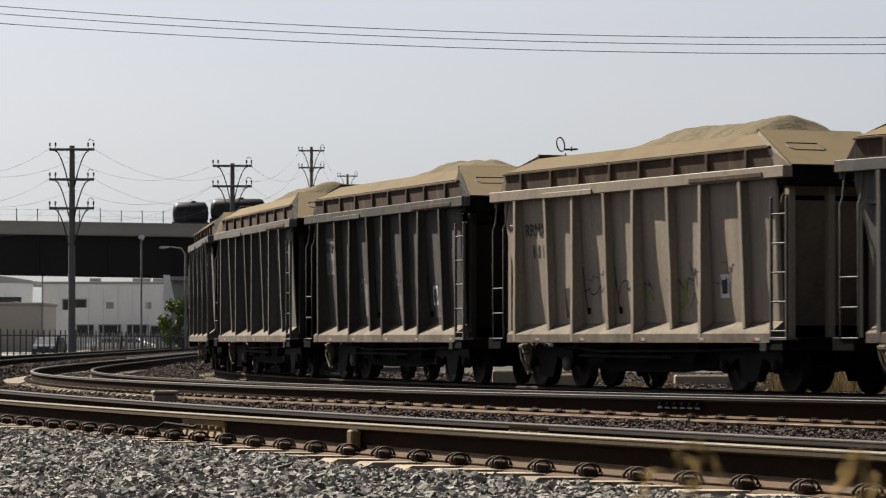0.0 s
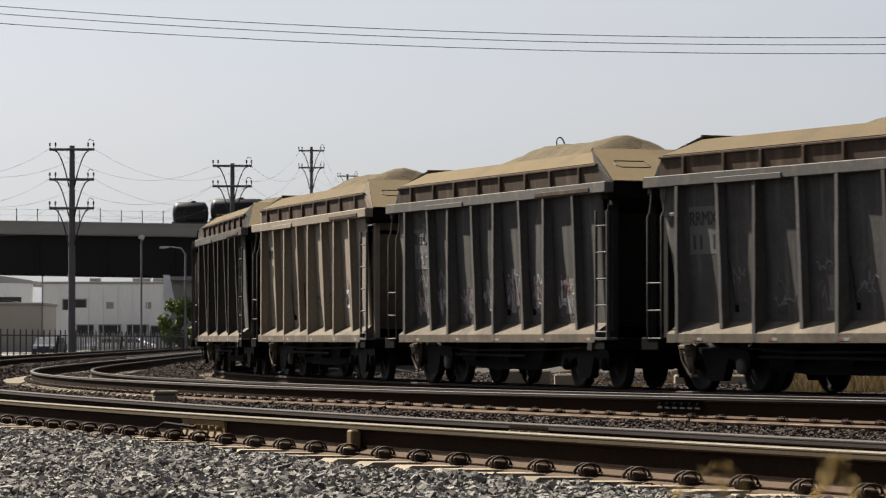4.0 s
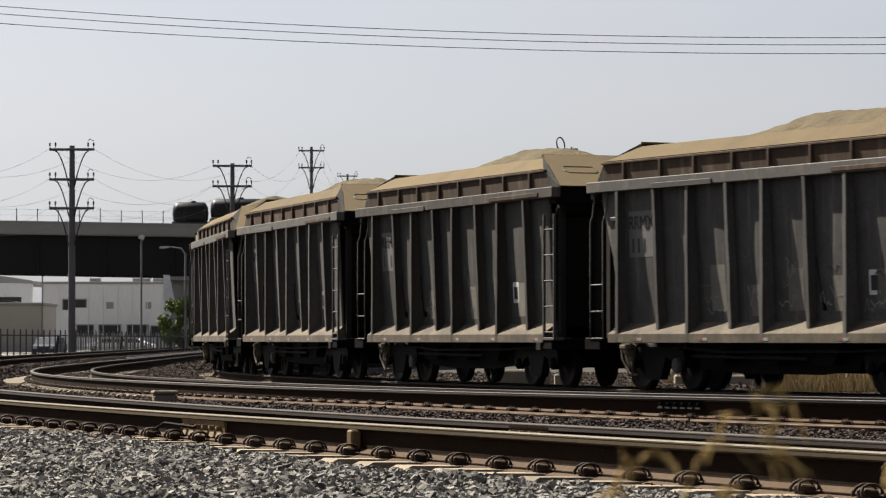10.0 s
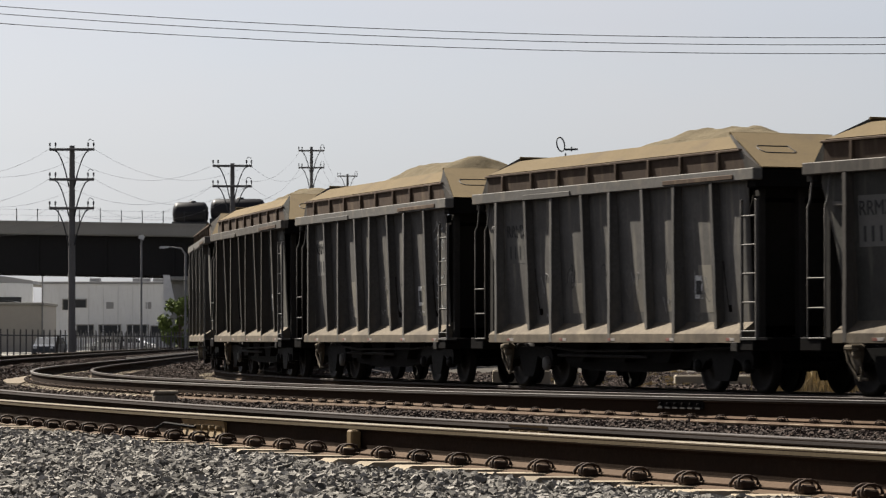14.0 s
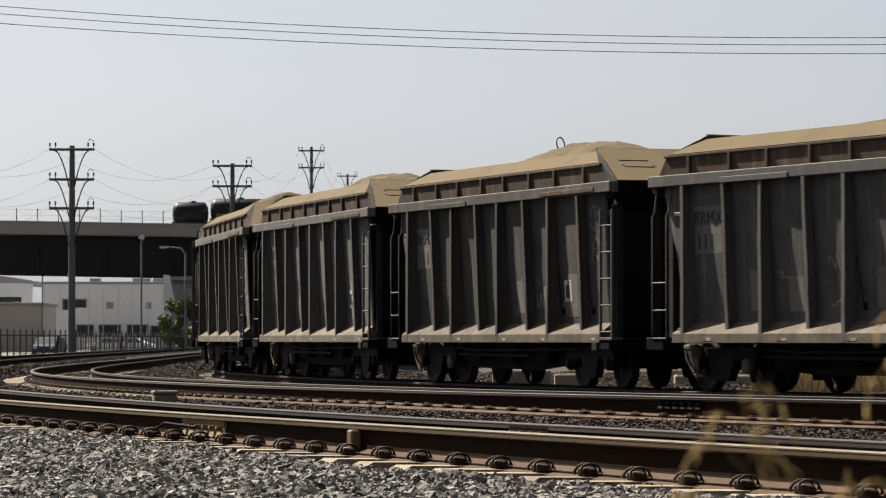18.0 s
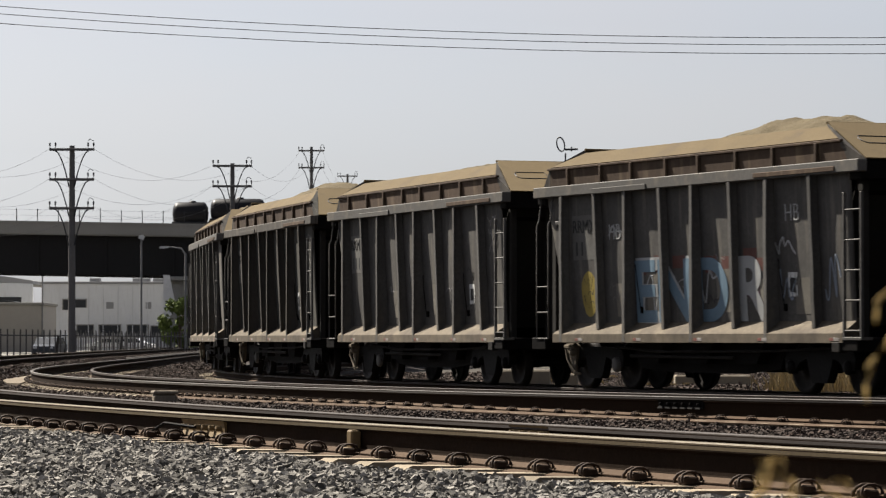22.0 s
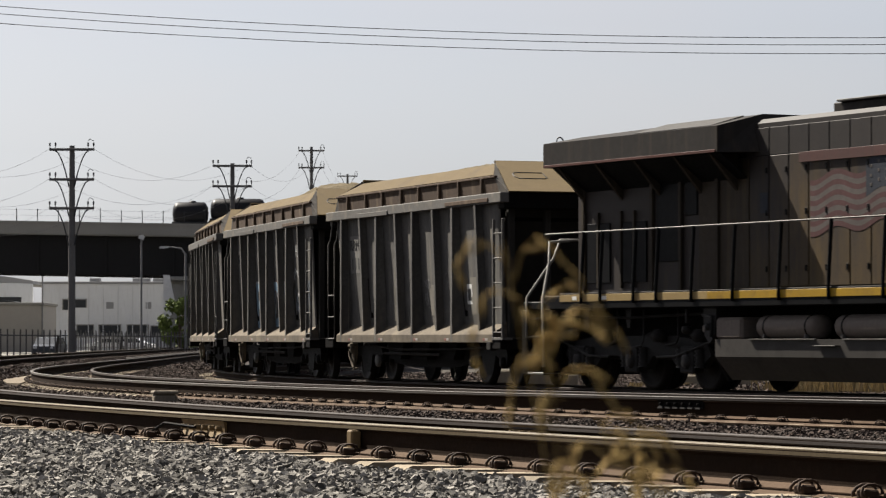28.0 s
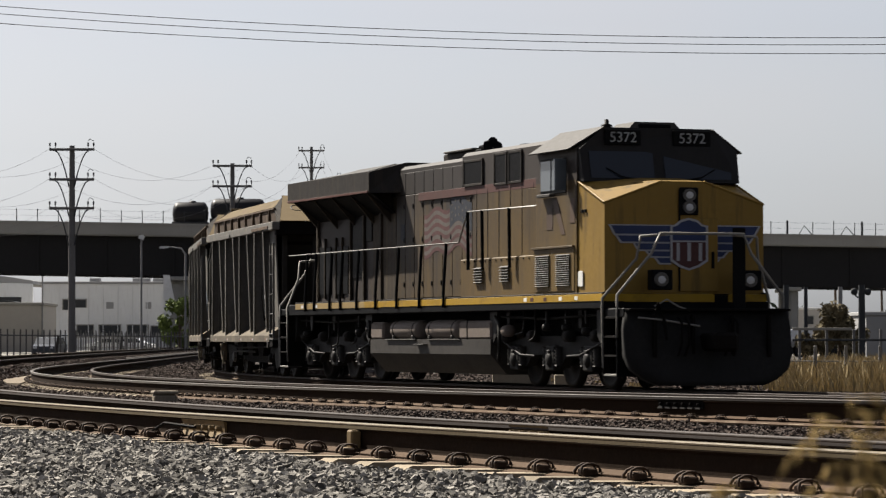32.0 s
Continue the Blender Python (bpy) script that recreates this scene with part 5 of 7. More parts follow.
for u0, d in ((-10.42, -1), (9.5, 1)):
    for s in (1, -1):
        for k, z in enumerate((0.28, 0.62, 0.96, 1.30)):
            lp("step", Shape().box(u0, u0 + d * 0.62, s * 1.16, s * 1.50, z - 0.02, z + 0.02, 0.006), BLACK if k else RAILING, "worn step edge" if not k else "")
        lp("step_side", Shape().box(u0, u0 + d * 0.03, s * 1.12, s * 1.50, 0.25, 1.60, 0.006), BLACK)
        lp("step_side", Shape().box(u0 + d * 0.62, u0 + d * 0.65, s * 1.12, s * 1.50, 0.25, 1.45, 0.006), DARK)
        lp("step_rail", Shape().tube([(u0, s * 1.50, 0.40), (u0, s * 1.52, 1.65), (u0 + d * 0.55, s * 1.10, 2.35), (u0 + d * 0.62, s * 1.05, 2.75), (u0 + d * 0.66, s * 0.62, 2.78)], 0.026, 8), RAILING)
        lp("step_rail", Shape().tube([(u0 + d * 0.66, s * 1.50, 0.95), (u0 + d * 0.66, s * 1.50, 1.70), (u0 + d * 0.75, s * 0.90, 2.45), (u0 + d * 0.78, s * 0.75, 2.80), (u0 + d * 0.78, -s * 0.0, 2.80)], 0.026, 8), RAILING)
lp("chain", Shape().tube([(-11.42, 0.95, 1.5), (-11.5, 0.75, 1.62), (-11.5, 0.55, 1.5), (-11.45, 0.3, 1.42)], 0.015, 5), RAILING)
lp("lift_lever", Shape().tube([(-11.55, 1.3, 1.3), (-11.62, 0.9, 1.26), (-11.62, 0.2, 1.15)], 0.018, 6), RAILING)
lp("hose", Shape().tube([(-11.5, 0.95, 1.35), (-11.65, 0.98, 1.55), (-11.72, 0.9, 1.3), (-11.75, 0.85, 0.9)], 0.03, 7), BLACK)

# walkway handrails
for s in (1, -1):
    lp("handrail", Shape().tube([(9.5, s * 1.46, 2.87), (-2.5, s * 1.46, 2.86), (-3.02, s * 1.46, 3.46), (-6.93, s * 1.46, 3.44), (-6.95, s * 1.45, 3.40)], 0.015, 8), RAILING, "worn pale handrail")
    for u, top in ((8.0, 2.87), (7.3, 2.87), (6.1, 2.87), (5.3, 2.87), (4.1, 2.87), (2.75, 2.86), (1.3, 2.86), (-0.2, 2.86), (-1.75, 2.86), (-3.05, 3.46), (-3.9, 3.46), (-5.45, 3.45)):
        z0 = 1.56 if u > -2.3 else 2.3
        lp("stanchion", Shape().tube([(u, s * (1.53 if u > -2.3 else 1.46), z0), (u, s * (1.53 if u > -2.3 else 1.46), min(z0 + 0.3, top)), (u, s * 1.47, top)], 0.034, 6), DARK, "thin black post")

# faded wavy flag on the hood doors
def flag_strip(z0, z1, ua, ub, mat, lift):
    sh = Shape()
    n = 24
    vs = []
    for i in range(n + 1):
        u = ua + (ub - ua) * i / n
        w = 0.085 * math.sin((u - 1.6) * 4.4) + 0.05 * math.sin((u - 1.6) * 2.1)
        for z in (z0, z1):
            vs.append((u, 0.927 + lift, z + w))
    fs = [(2 * i, 2 * i + 2, 2 * i + 3, 2 * i + 1) for i in range(n)]
    sh.add(vs, fs)
    lp("flag_stripe", sh, mat)


for k in range(11):
    z1 = 3.66 - 0.085 * k
    flag_strip(z1 - 0.085, z1, 1.30, -0.35 if k < 5 else -1.72, FLAG_RED if k % 2 == 0 else FLAG_WHITE, 0.003)
flag_strip(3.24, 3.82, -0.35, -1.72, FLAG_BLUE, 0.003)
for k in range(18):
    u, z = -1.62 + 0.22 * (k % 6), 3.34 + 0.15 * (k // 6)
    w = 0.085 * math.sin((u - 1.6) * 4.4) + 0.05 * math.sin((u - 1.6) * 2.1)
    lp("flag_star", Shape().box(u, u + 0.05, 0.929, 0.934, z + w, z + w + 0.05, 0.002), FLAG_WHITE)

# fuel tank and air reservoirs
lp("fuel_tank", Shape().prism([(1.38, 0.92), (1.38, 0.62), (1.05, 0.22), (-1.05, 0.22), (-1.38, 0.62), (-1.38, 0.92)], -4.14, 3.56, "x"), TANK, "grey fuel tank with sloped sides")
for s in (1, -1):
    # upper boxes take the lit grey, the fuel tank below the dark one
    lp("tank_end", Shape().box(2.72, 3.56, s * 0.6, s * 1.38, 0.91, 1.29, 0.05), RESERVOIR)
    lp("tank_end", Shape().box(-4.14, -2.25, s * 0.6, s * 1.38, 0.91, 1.29, 0.05), RESERVOIR)
    lp("tank_seam", Shape().box(-2.78, -2.74, s * 1.37, s * 1.39, 0.92, 1.29, 0.004), DARK)
    lp("tank_ledge", Shape().box(-2.4, -0.4, s * 1.3, s * 1.42, 0.90, 0.925, 0.004), PALE_GREY)
    lp("tank_ledge", Shape().box(0.4, 2.42, s * 1.3, s * 1.42, 0.90, 0.925, 0.004), PALE_GREY)
    lp("tank_step", Shape().box(-0.3, 0.35, s * 1.36, s * 1.48, 0.80, 0.82, 0.004), PALE_GREY)
    for a, b in ((0.45, 2.33), (-2.07, -0.04)):
        r = lp("air_reservoir", Shape().lathe([(0.0, a), (0.12, a + 0.02), (0.19, a + 0.08), (0.20, a + 0.14), (0.20, b - 0.14), (0.19, b - 0.08), (0.12, b - 0.02), (0.0, b)], 24, "x", (0, s * 1.18, 1.12)), RESERVOIR, "dusty grey air reservoir in a lit tone")
        for u in (a + 0.3, b - 0.3):
            lp("strap", Shape().lathe([(0.205, u - 0.02), (0.21, u), (0.205, u + 0.02)], 24, "x", (0, s * 1.18, 1.12)), DARK, "", r)
            lp("valve", Shape().box(u - 0.03, u + 0.03, s * 1.30, s * 1.38, 0.93, 1.0, 0.01), STEEL, "", r)
lp("underbody", Shape().box(-9.8, 9.6, -0.7, 0.7, 0.75, 1.5, 0.02), BLACK)
LOCO_BOGIE = surface("greasy_grey_bogie", (0.0126, 0.01176, 0.01092), (0.0063, 0.00588, 0.00546), 0.7, big=3, fine=20, grain=0.3, bump=0.3)
LOCO_WHEELS = wheelset_mesh(0.533)
LOCO_WHEELS.materials.append(WHEEL)
for c in (6.75, -6.95):
    fr = Shape()
    for s in (1, -1):
        y0, y1 = (0.95, 1.12) if s > 0 else (-1.12, -0.95)
        fr.prism([(c - 2.6, 0.62), (c - 2.5, 0.86), (c - 1.4, 0.98), (c + 1.4, 0.98), (c + 2.5, 0.86), (c + 2.6, 0.62), (c + 2.2, 0.40), (c + 1.5, 0.40), (c + 1.2, 0.62), (c + 0.6, 0.62), (c + 0.35, 0.38),
                  (c - 0.35, 0.38), (c - 0.6, 0.62), (c - 1.2, 0.62), (c - 1.5, 0.40), (c - 2.2, 0.40)], y0, y1, "y")
        for du in (-1.95, 0.0, 1.95):
            fr.box(c + du - 0.24, c + du + 0.24, s * 1.0, s * 1.22, 0.32, 0.80, 0.03)
            fr.box(c + du - 0.06, c + du + 0.06, s * 1.2, s * 1.26, 0.40, 0.72, 0.02)
    fr.box(c - 2.2, c + 2.2, -0.9, 0.9, 0.55, 0.9, 0.03)
    b = lp("bogie", fr, LOCO_BOGIE, "black three axle bogie frame")
    for du in (-1.95, 0.0, 1.95):
        w = part("wheelset", LOCO_WHEELS, WHEEL, b, "", Matrix.Translation((c + du - 0.12, 0, 0.533)))
        ROLLING.append((w, 0.533))
    for s in (1, -1):
        for du in (-2.35, -0.95, 0.95, 2.35):
            lp("brake_cylinder", Shape().lathe([(0.0, -0.16), (0.11, -0.15), (0.12, 0.10), (0.05, 0.12), (0.04, 0.3)], 14, "x", (c + du, s * 1.18, 0.98)), GRIME)
        lp("sand_pipe", Shape().tube([(c - 2.4, s * 1.15, 1.45), (c - 2.5, s * 1.15, 0.9), (c - 2.75, s * 0.85, 0.2)], 0.03, 6), GRIME)
        lp("air_pipe", Shape().tube([(c - 2.6, s * 1.25, 1.36), (c, s * 1.28, 1.30), (c + 2.6, s * 1.25, 1.36)], 0.025, 6), GRIME)

# pipes, valves and hangers in the gap between walkway and bogies
GREASE = surface("greasy_pipe_iron", (0.021, 0.0195, 0.018), (0.009, 0.0084, 0.008), 0.6, 0.2, big=6, fine=30, grain=0.4, bump=0.3)
rng = random.Random(17)
for s in (1, -1):
    for c in (6.75, -6.95):
        for k in range(9):
            u = c - 2.9 + 0.7 * k + rng.uniform(-0.2, 0.2)
            y = s * rng.uniform(1.16, 1.34)
            kind = rng.choice(("pipe", "hanger", "valve", "pipe"))
            if kind == "pipe":
                z1 = rng.uniform(0.75, 1.15)
                lp("pipe", Shape().tube([(u, y, 1.46), (u, y, z1 + 0.1), (u + 0.08, y, z1), (u + rng.uniform(0.3, 0.7), y * 0.97, z1 - 0.04)], rng.uniform(0.014, 0.028), 6), GREASE)
            elif kind == "hanger":
                lp("hanger", Shape().prism([(u, 1.46), (u + 0.22, 1.46), (u + 0.16, 1.12), (u + 0.06, 1.12)], y, y - s * 0.03, "y"), GREASE)
            else:
                lp("valve", Shape().lathe([(0.0, -0.09), (0.06, -0.08), (0.075, 0.0), (0.06, 0.08), (0.0, 0.09)], 12, "y", (u, y, rng.uniform(1.05, 1.32))).box(u - 0.03, u + 0.03, y - 0.03, y + 0.03, 1.2, 1.46, 0.01), GREASE)
        for du in (-2.95, 2.75):
            lp("sand_box", Shape().prism([(c + du - 0.22, 1.46), (c + du + 0.22, 1.46), (c + du + 0.18, 0.98), (c + du + 0.02, 0.84), (c + du - 0.16, 1.0)], s * 1.0, s * 1.34, "y"), GREASE, "dark sand box")
            lp("brake_rod", Shape().tube([(c + du, s * 1.2, 0.92), (c + du * 0.55, s * 1.24, 0.62), (c + du * 0.3, s * 1.2, 0.60)], 0.022, 6), GREASE)
        for du in (-1.95, 0.0, 1.95):
            lp("axle_box", Shape().lathe([(0.0, 0.30), (0.08, 0.295), (0.13, 0.27), (0.14, 0.16)], 16, "y", (c + du, s * 0.98 if s > 0 else -1.42, 0.54)), GREASE)
            for e in (-0.32, 0.32):
                lp("spring", Shape().lathe([(0.075 if k % 2 else 0.11, 0.42 + 0.036 * k) for k in range(11)], 12, "z", (c + du + e, s * 1.13, 0)), GREASE)
    lp("pipe", Shape().tube([(4.1, s * 1.3, 1.34), (3.7, s * 1.36, 1.30), (3.72, s * 1.36, 0.95)], 0.035, 8), GREASE)
    lp("pipe", Shape().tube([(-4.3, s * 1.34, 1.36), (-4.55, s * 1.36, 1.22), (-4.6, s * 1.36, 0.75), (-4.4, s * 1.3, 0.5)], 0.04, 8), GREASE)
    lp("air_filter", Shape().lathe([(0.0, -0.17), (0.09, -0.16), (0.12, -0.10), (0.12, 0.10), (0.09, 0.16), (0.0, 0.17)], 14, "x", (-4.78, s * 1.25, 1.08)), RESERVOIR, "pale air filter canister")
    lp("air_filter", Shape().lathe([(0.0, -0.15), (0.07, -0.14), (0.09, -0.08), (0.09, 0.10), (0.0, 0.15)], 14, "x", (3.95, s * 1.25, 1.10)), RESERVOIR)
# pilot details: lamp brackets, gate board and hose rack on the front platform
lp("gate_board", Shape().box(NF - 0.62, NF - 0.57, -0.88, -0.66, 1.47, 2.92, 0.01), DARK, "black gate board beside the nose door")
for y in (1.0, 0.3, -0.4, -1.05):
    lp("pilot_rib", Shape().box(-11.60, -11.50, y - 0.03, y + 0.03, 0.6, 1.36, 0.01), BLACK)
lp("footboard", Shape().box(-11.55, -11.30, -1.45, 1.45, 1.42, 1.46, 0.008), BLACK)
for y in (0.55, 0.42, -0.30, -0.45):
    lp("hose", Shape().tube([(-11.5, y, 1.30), (-11.68, y, 1.20), (-11.74, y + 0.03, 0.85), (-11.70, y + 0.08, 0.62)], 0.024, 7), BLACK)

# ---- surroundings ----
WHITE_WALL = surface("white_warehouse_wall", (0.56, 0.565, 0.565), (0.49, 0.495, 0.495), 0.85, big=0.08, fine=1.5, grain=0.08, bump=0.05, stain=(0.42, 0.415, 0.41), stain_amount=0.25, streak=True)
BEIGE_WALL = surface("beige_wall", (0.33, 0.312, 0.288), (0.285, 0.268, 0.248), 0.88, big=0.1, fine=2, grain=0.1, bump=0.05)
GREY_ROOF = surface("grey_metal_roof", (0.2376, 0.2376, 0.2376), (0.1901, 0.1901, 0.1901), 0.6, big=0.1, fine=2, grain=0.1)
POLE_WOOD = surface("weathered_pole_wood", (0.1346, 0.1299, 0.1267), (0.0792, 0.0792, 0.0792), 0.85, big=1, fine=12, grain=0.3, stretch=(4, 4, 0.3))
IRON = plain("dark_iron", (0.0297, 0.03168, 0.03465), 0.6)
WIRE = plain("dark_cable", (0.033, 0.033, 0.0363), 0.6)
LAMP_GREY = plain("lamp_post_grey", (0.1848, 0.1848, 0.1848), 0.6)
LAMP_HEAD = plain("pale_lamp_head", (0.5544, 0.5544, 0.5544), 0.5)
DARK_DOOR = plain("dark_doorway", (0.035, 0.037, 0.04), 0.5)
CAR_WHITE = plain("white_car_paint", (0.6435, 0.6534, 0.6732), 0.3)
CAR_DARK = plain("dark_car_paint", (0.06, 0.065, 0.075), 0.3)
TYRE = plain("black_tyre", (0.02, 0.02, 0.02), 0.9)
LEAF = surface("green_leaves", (0.135, 0.170, 0.048), (0.075, 0.100, 0.030), 0.7, big=2, fine=12, grain=0.3, bump=0, vary=0.35, island=True)
DRY = surface("dry_weeds", (0.33, 0.26, 0.145), (0.23, 0.18, 0.10), 0.85, big=2, fine=12, grain=0.3, bump=0, vary=0.45, island=True)
FAR_GREEN = surface("far_trees", (0.0462, 0.0561, 0.033), (0.033, 0.0396, 0.0264), 0.9, big=0.3, fine=2, grain=0.3, bump=0, vary=0.3, island=True)
SHRUB = surface("brown_shrub", (0.135, 0.112, 0.068), (0.090, 0.075, 0.046), 0.9, big=2, fine=12, grain=0.3, bump=0, vary=0.3, island=True)
BARK = surface("brown_bark", (0.12, 0.09, 0.065), rough=0.9, big=3, fine=20)


def spot(px, d, py=None):
    """A place d metres ahead, at a share of the view's width; with a height above the eye line when given."""
    x = (px - 784) / 6000 * d
    return (x, d) if py is None else (x, d, 1.30 + (601.5 - py) / 6000 * d)


GROUND = 0.06

# road bridge: sloping deck, girders, parapets, piers and a post-and-wire fence on top
BD = 300.0
bridge = thing("road_bridge", "grey concrete road bridge on dark girders across the whole yard", "bridge")


def bz(x, py_left, py_right):
    """Height along the sloping deck."""
    a, b = spot(0, BD, py_left)[2], spot(1568, BD, py_right)[2]
    return a + (b - a) * (x + 39.2) / 78.4


def sloped(x0, x1, y0, y1, lo, hi):
    v = [(x, y, bz(x, *p)) for x in (x0, x1) for y in (y0, y1) for p in (lo, hi)]
    return Shape().add(v, [(0, 1, 3, 2), (4, 6, 7, 5), (0, 4, 5, 1), (2, 3, 7, 6), (0, 2, 6, 4), (1, 5, 7, 3)])


part("deck", sloped(-130, 110, BD - 0.9, BD + 13, (415, 439), (404, 428)), CONCRETE, bridge)
part("parapet", sloped(-130, 110, BD - 1.0, BD - 0.7, (413, 437), (392, 419)), CONCRETE, bridge, "pale concrete parapet")
part("parapet", sloped(-130, 110, BD + 12.7, BD + 13, (413, 437), (392, 419)), CONCRETE, bridge)
part("coping", sloped(-130, 110, BD - 1.08, BD - 0.62, (394.5, 421.5), (391, 418)), CONCRETE, bridge)
# girders and stiffeners painted dark with the deck's shade
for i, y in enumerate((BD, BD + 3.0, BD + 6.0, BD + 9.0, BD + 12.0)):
    part("girder", sloped(-130, 110, y, y + 0.5, (483.5, 511), (415, 439)), GIRDER, bridge, "" if i else "deep girder, under-deck shade in its colour")
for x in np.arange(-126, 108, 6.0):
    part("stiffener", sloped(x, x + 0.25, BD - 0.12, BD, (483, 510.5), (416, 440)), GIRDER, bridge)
for i in range(58):
    x = -39.5 + 1.85 * i
    if 30 < x < 32:
        continue
    tall = 1.15 if i % 5 else 1.3
    part("fence_post", Shape().box(x - 0.035, x + 0.035, BD - 0.85, BD - 0.78, bz(x, 392, 419), bz(x, 392, 419) + tall, 0.01), IRON, bridge)
for h in (0.55, 1.05):
    part("fence_wire", sloped(-60, 70, BD - 0.83, BD - 0.80, (392 - 20 * h, 419 - 20 * h), (391.75 - 20 * h, 418.75 - 20 * h)), IRON, bridge)
for x in (30.4, 37.0):
    part("fence_post", Shape().box(x - 0.09, x + 0.09, BD - 0.9, BD - 0.72, bz(x, 392, 419), bz(x, 392, 419) + 1.25, 0.02), IRON, bridge)
for x in (31.9, 35.6):
    z = bz(x, 392, 419)
    part("fence_brace", Shape().tube([(x - 0.5, BD - 0.8, z), (x, BD - 0.8, z + 0.8), (x + 0.7, BD - 0.8, z)], 0.05, 5), IRON, bridge)
for px, w in ((322, 2.3), (1407, 0.75), (1760, 2.3), (-420, 2.3)):
    x = spot(px, BD)[0]
    for y in (BD + 1.5, BD + 10.5):
        part("pier", Shape().box(x - w / 2, x + w / 2, y - 0.8, y + 0.8, GROUND - 0.3, bz(x, 485, 511), 0.12), CONCRETE, bridge, "pale concrete pier")
    part("pier_cap", Shape().box(x - w / 2 - 0.2, x + w / 2 + 0.2, BD - 0.3, BD + 12.6, bz(x, 492, 518), bz(x, 484, 511), 0.08), CONCRETE, bridge)
x, y, z = spot(297, BD - 3, 487)
single("banner", Shape().add([(x - 0.4, BD - 3, z), (x + 0.15, BD - 3, z), (x + 0.75, BD - 3, z - 3.0), (x - 0.35, BD - 3, z - 4.2), (x - 0.4, BD - 2.9, z), (x + 0.15, BD - 2.9, z), (x + 0.75, BD - 2.9, z - 3.0), (x - 0.35, BD - 2.9, z - 4.2)],
                             [(0, 1, 2, 3), (7, 6, 5, 4), (0, 4, 5, 1), (1, 5, 6, 2), (2, 6, 7, 3), (3, 7, 4, 0)]).box(x - 0.3, x - 0.2, BD - 2.98, BD - 2.92, GROUND - 0.2, z - 4.0), surface("white_banner", (0.6, 0.6, 0.6), (0.4, 0.4, 0.4), 0.8, big=1.5, fine=5),
       "white marked board standing by the bridge pier", "sign board")

# black tank cars standing on the bridge
TANK_BLACK = plain("black_tank_paint", (0.014, 0.014, 0.016), 0.45)
for px0, px1, top in ((305, 369, 358), (372, 470, 352)):
    x0, x1 = spot(px0, BD + 4)[0], spot(px1, BD + 4)[0]
    r = 1.05
    zt = spot(0, BD + 4, top)[2]
    tk = thing("tank_car", "black tank vehicle standing on the bridge deck", "tank car", m=Matrix.Translation(((x0 + x1) / 2, BD + 4, zt - r)), group="tanks on the bridge")
    h = (x1 - x0) / 2
    part("tank", Shape().lathe([(0.0, -h), (r * 0.6, -h + 0.08), (r * 0.9, -h + 0.25), (r, -h + 0.5), (r, h - 0.5), (r * 0.9, h - 0.25), (r * 0.6, h - 0.08), (0.0, h)], 28, "x"), TANK_BLACK, tk)
    part("frame", Shape().box(-h, h, -0.9, 0.9, bz(x0, 404, 428) - zt + r, -r * 0.7, 0.05), IRON, tk)
    part("hatch", Shape().lathe([(0.0, r + 0.12), (0.3, r + 0.12), (0.35, r)], 14, "z", (0.2, 0, -0.02)), TANK_BLACK, tk)

# wooden power poles with crossarms
def power_pole(px, d, top, arms, arm_px, thick, label):
    x = spot(px, d)[0]
    zt = spot(px, d, top)[2]
    p = thing("power_pole", label, "power pole", m=Matrix.Translation((x, d, GROUND)), group="power poles")
    part("shaft", Shape().tube([(0, 0, -0.3), (0, 0, (zt - GROUND) * 0.5), (0, 0, zt - GROUND)], [thick * 0.62, thick * 0.55, thick * 0.42], 10), POLE_WOOD, p)
    k = d / 6000
    for py in arms:
        z = spot(px, d, py)[2] - GROUND
        w = arm_px * k / 2
        part("crossarm", Shape().box(-w, w, -0.24, -0.12, z - 0.07, z + 0.07, 0.02), POLE_WOOD, p)
        for s in (-1, 1):
            pts = []
            for i in range(7):
                f = i / 6
                pts.append((s * w * (0.82 - 0.70 * f ** 0.7), -0.18, z - 2.2 * w * 0.75 * f ** 1.4))
            part("brace", Shape().tube(pts, 0.035, 5), IRON, p)
            for f in (0.97, 0.72):
                ins = part("insulator", Shape().lathe([(0.02, 0.0), (0.02, 0.12), (0.06, 0.14), (0.035, 0.19), (0.06, 0.22), (0.03, 0.30), (0.0, 0.32)], 8, "z", (s * w * f, -0.18, z + 0.06)), IRON, p)
        part("jumper", Shape().tube([(w * 0.97, -0.18, z + 0.45), (w * 0.80, -0.18, z + 0.55), (w * 0.72, -0.18, z + 0.42)], 0.02, 5), WIRE, p)
    return p


power_pole(127, 175, 258, (265, 318, 369), 80, 0.33, "tall weathered wooden power pole with three crossarms")
power_pole(411, 205, 289, (294, 330), 70, 0.31, "weathered wooden power pole with two braced crossarms")
power_pole(551, 290, 260, (267, 297), 46, 0.31, "distant wooden power pole with two crossarms")
power_pole(615, 380, 308, (312,), 36, 0.31, "far wooden power pole with one crossarm")


def cable(name, label, a, b, sag, r, group):
    pts = []
    for i in range(25):
        f = i / 24
        pts.append((a[0] + (b[0] - a[0]) * f, a[1] + (b[1] - a[1]) * f, a[2] + (b[2] - a[2]) * f - sag * 4 * f * (1 - f)))
    return single(name, Shape().tube(pts, r, 5), WIRE, label, "cable", group=group)


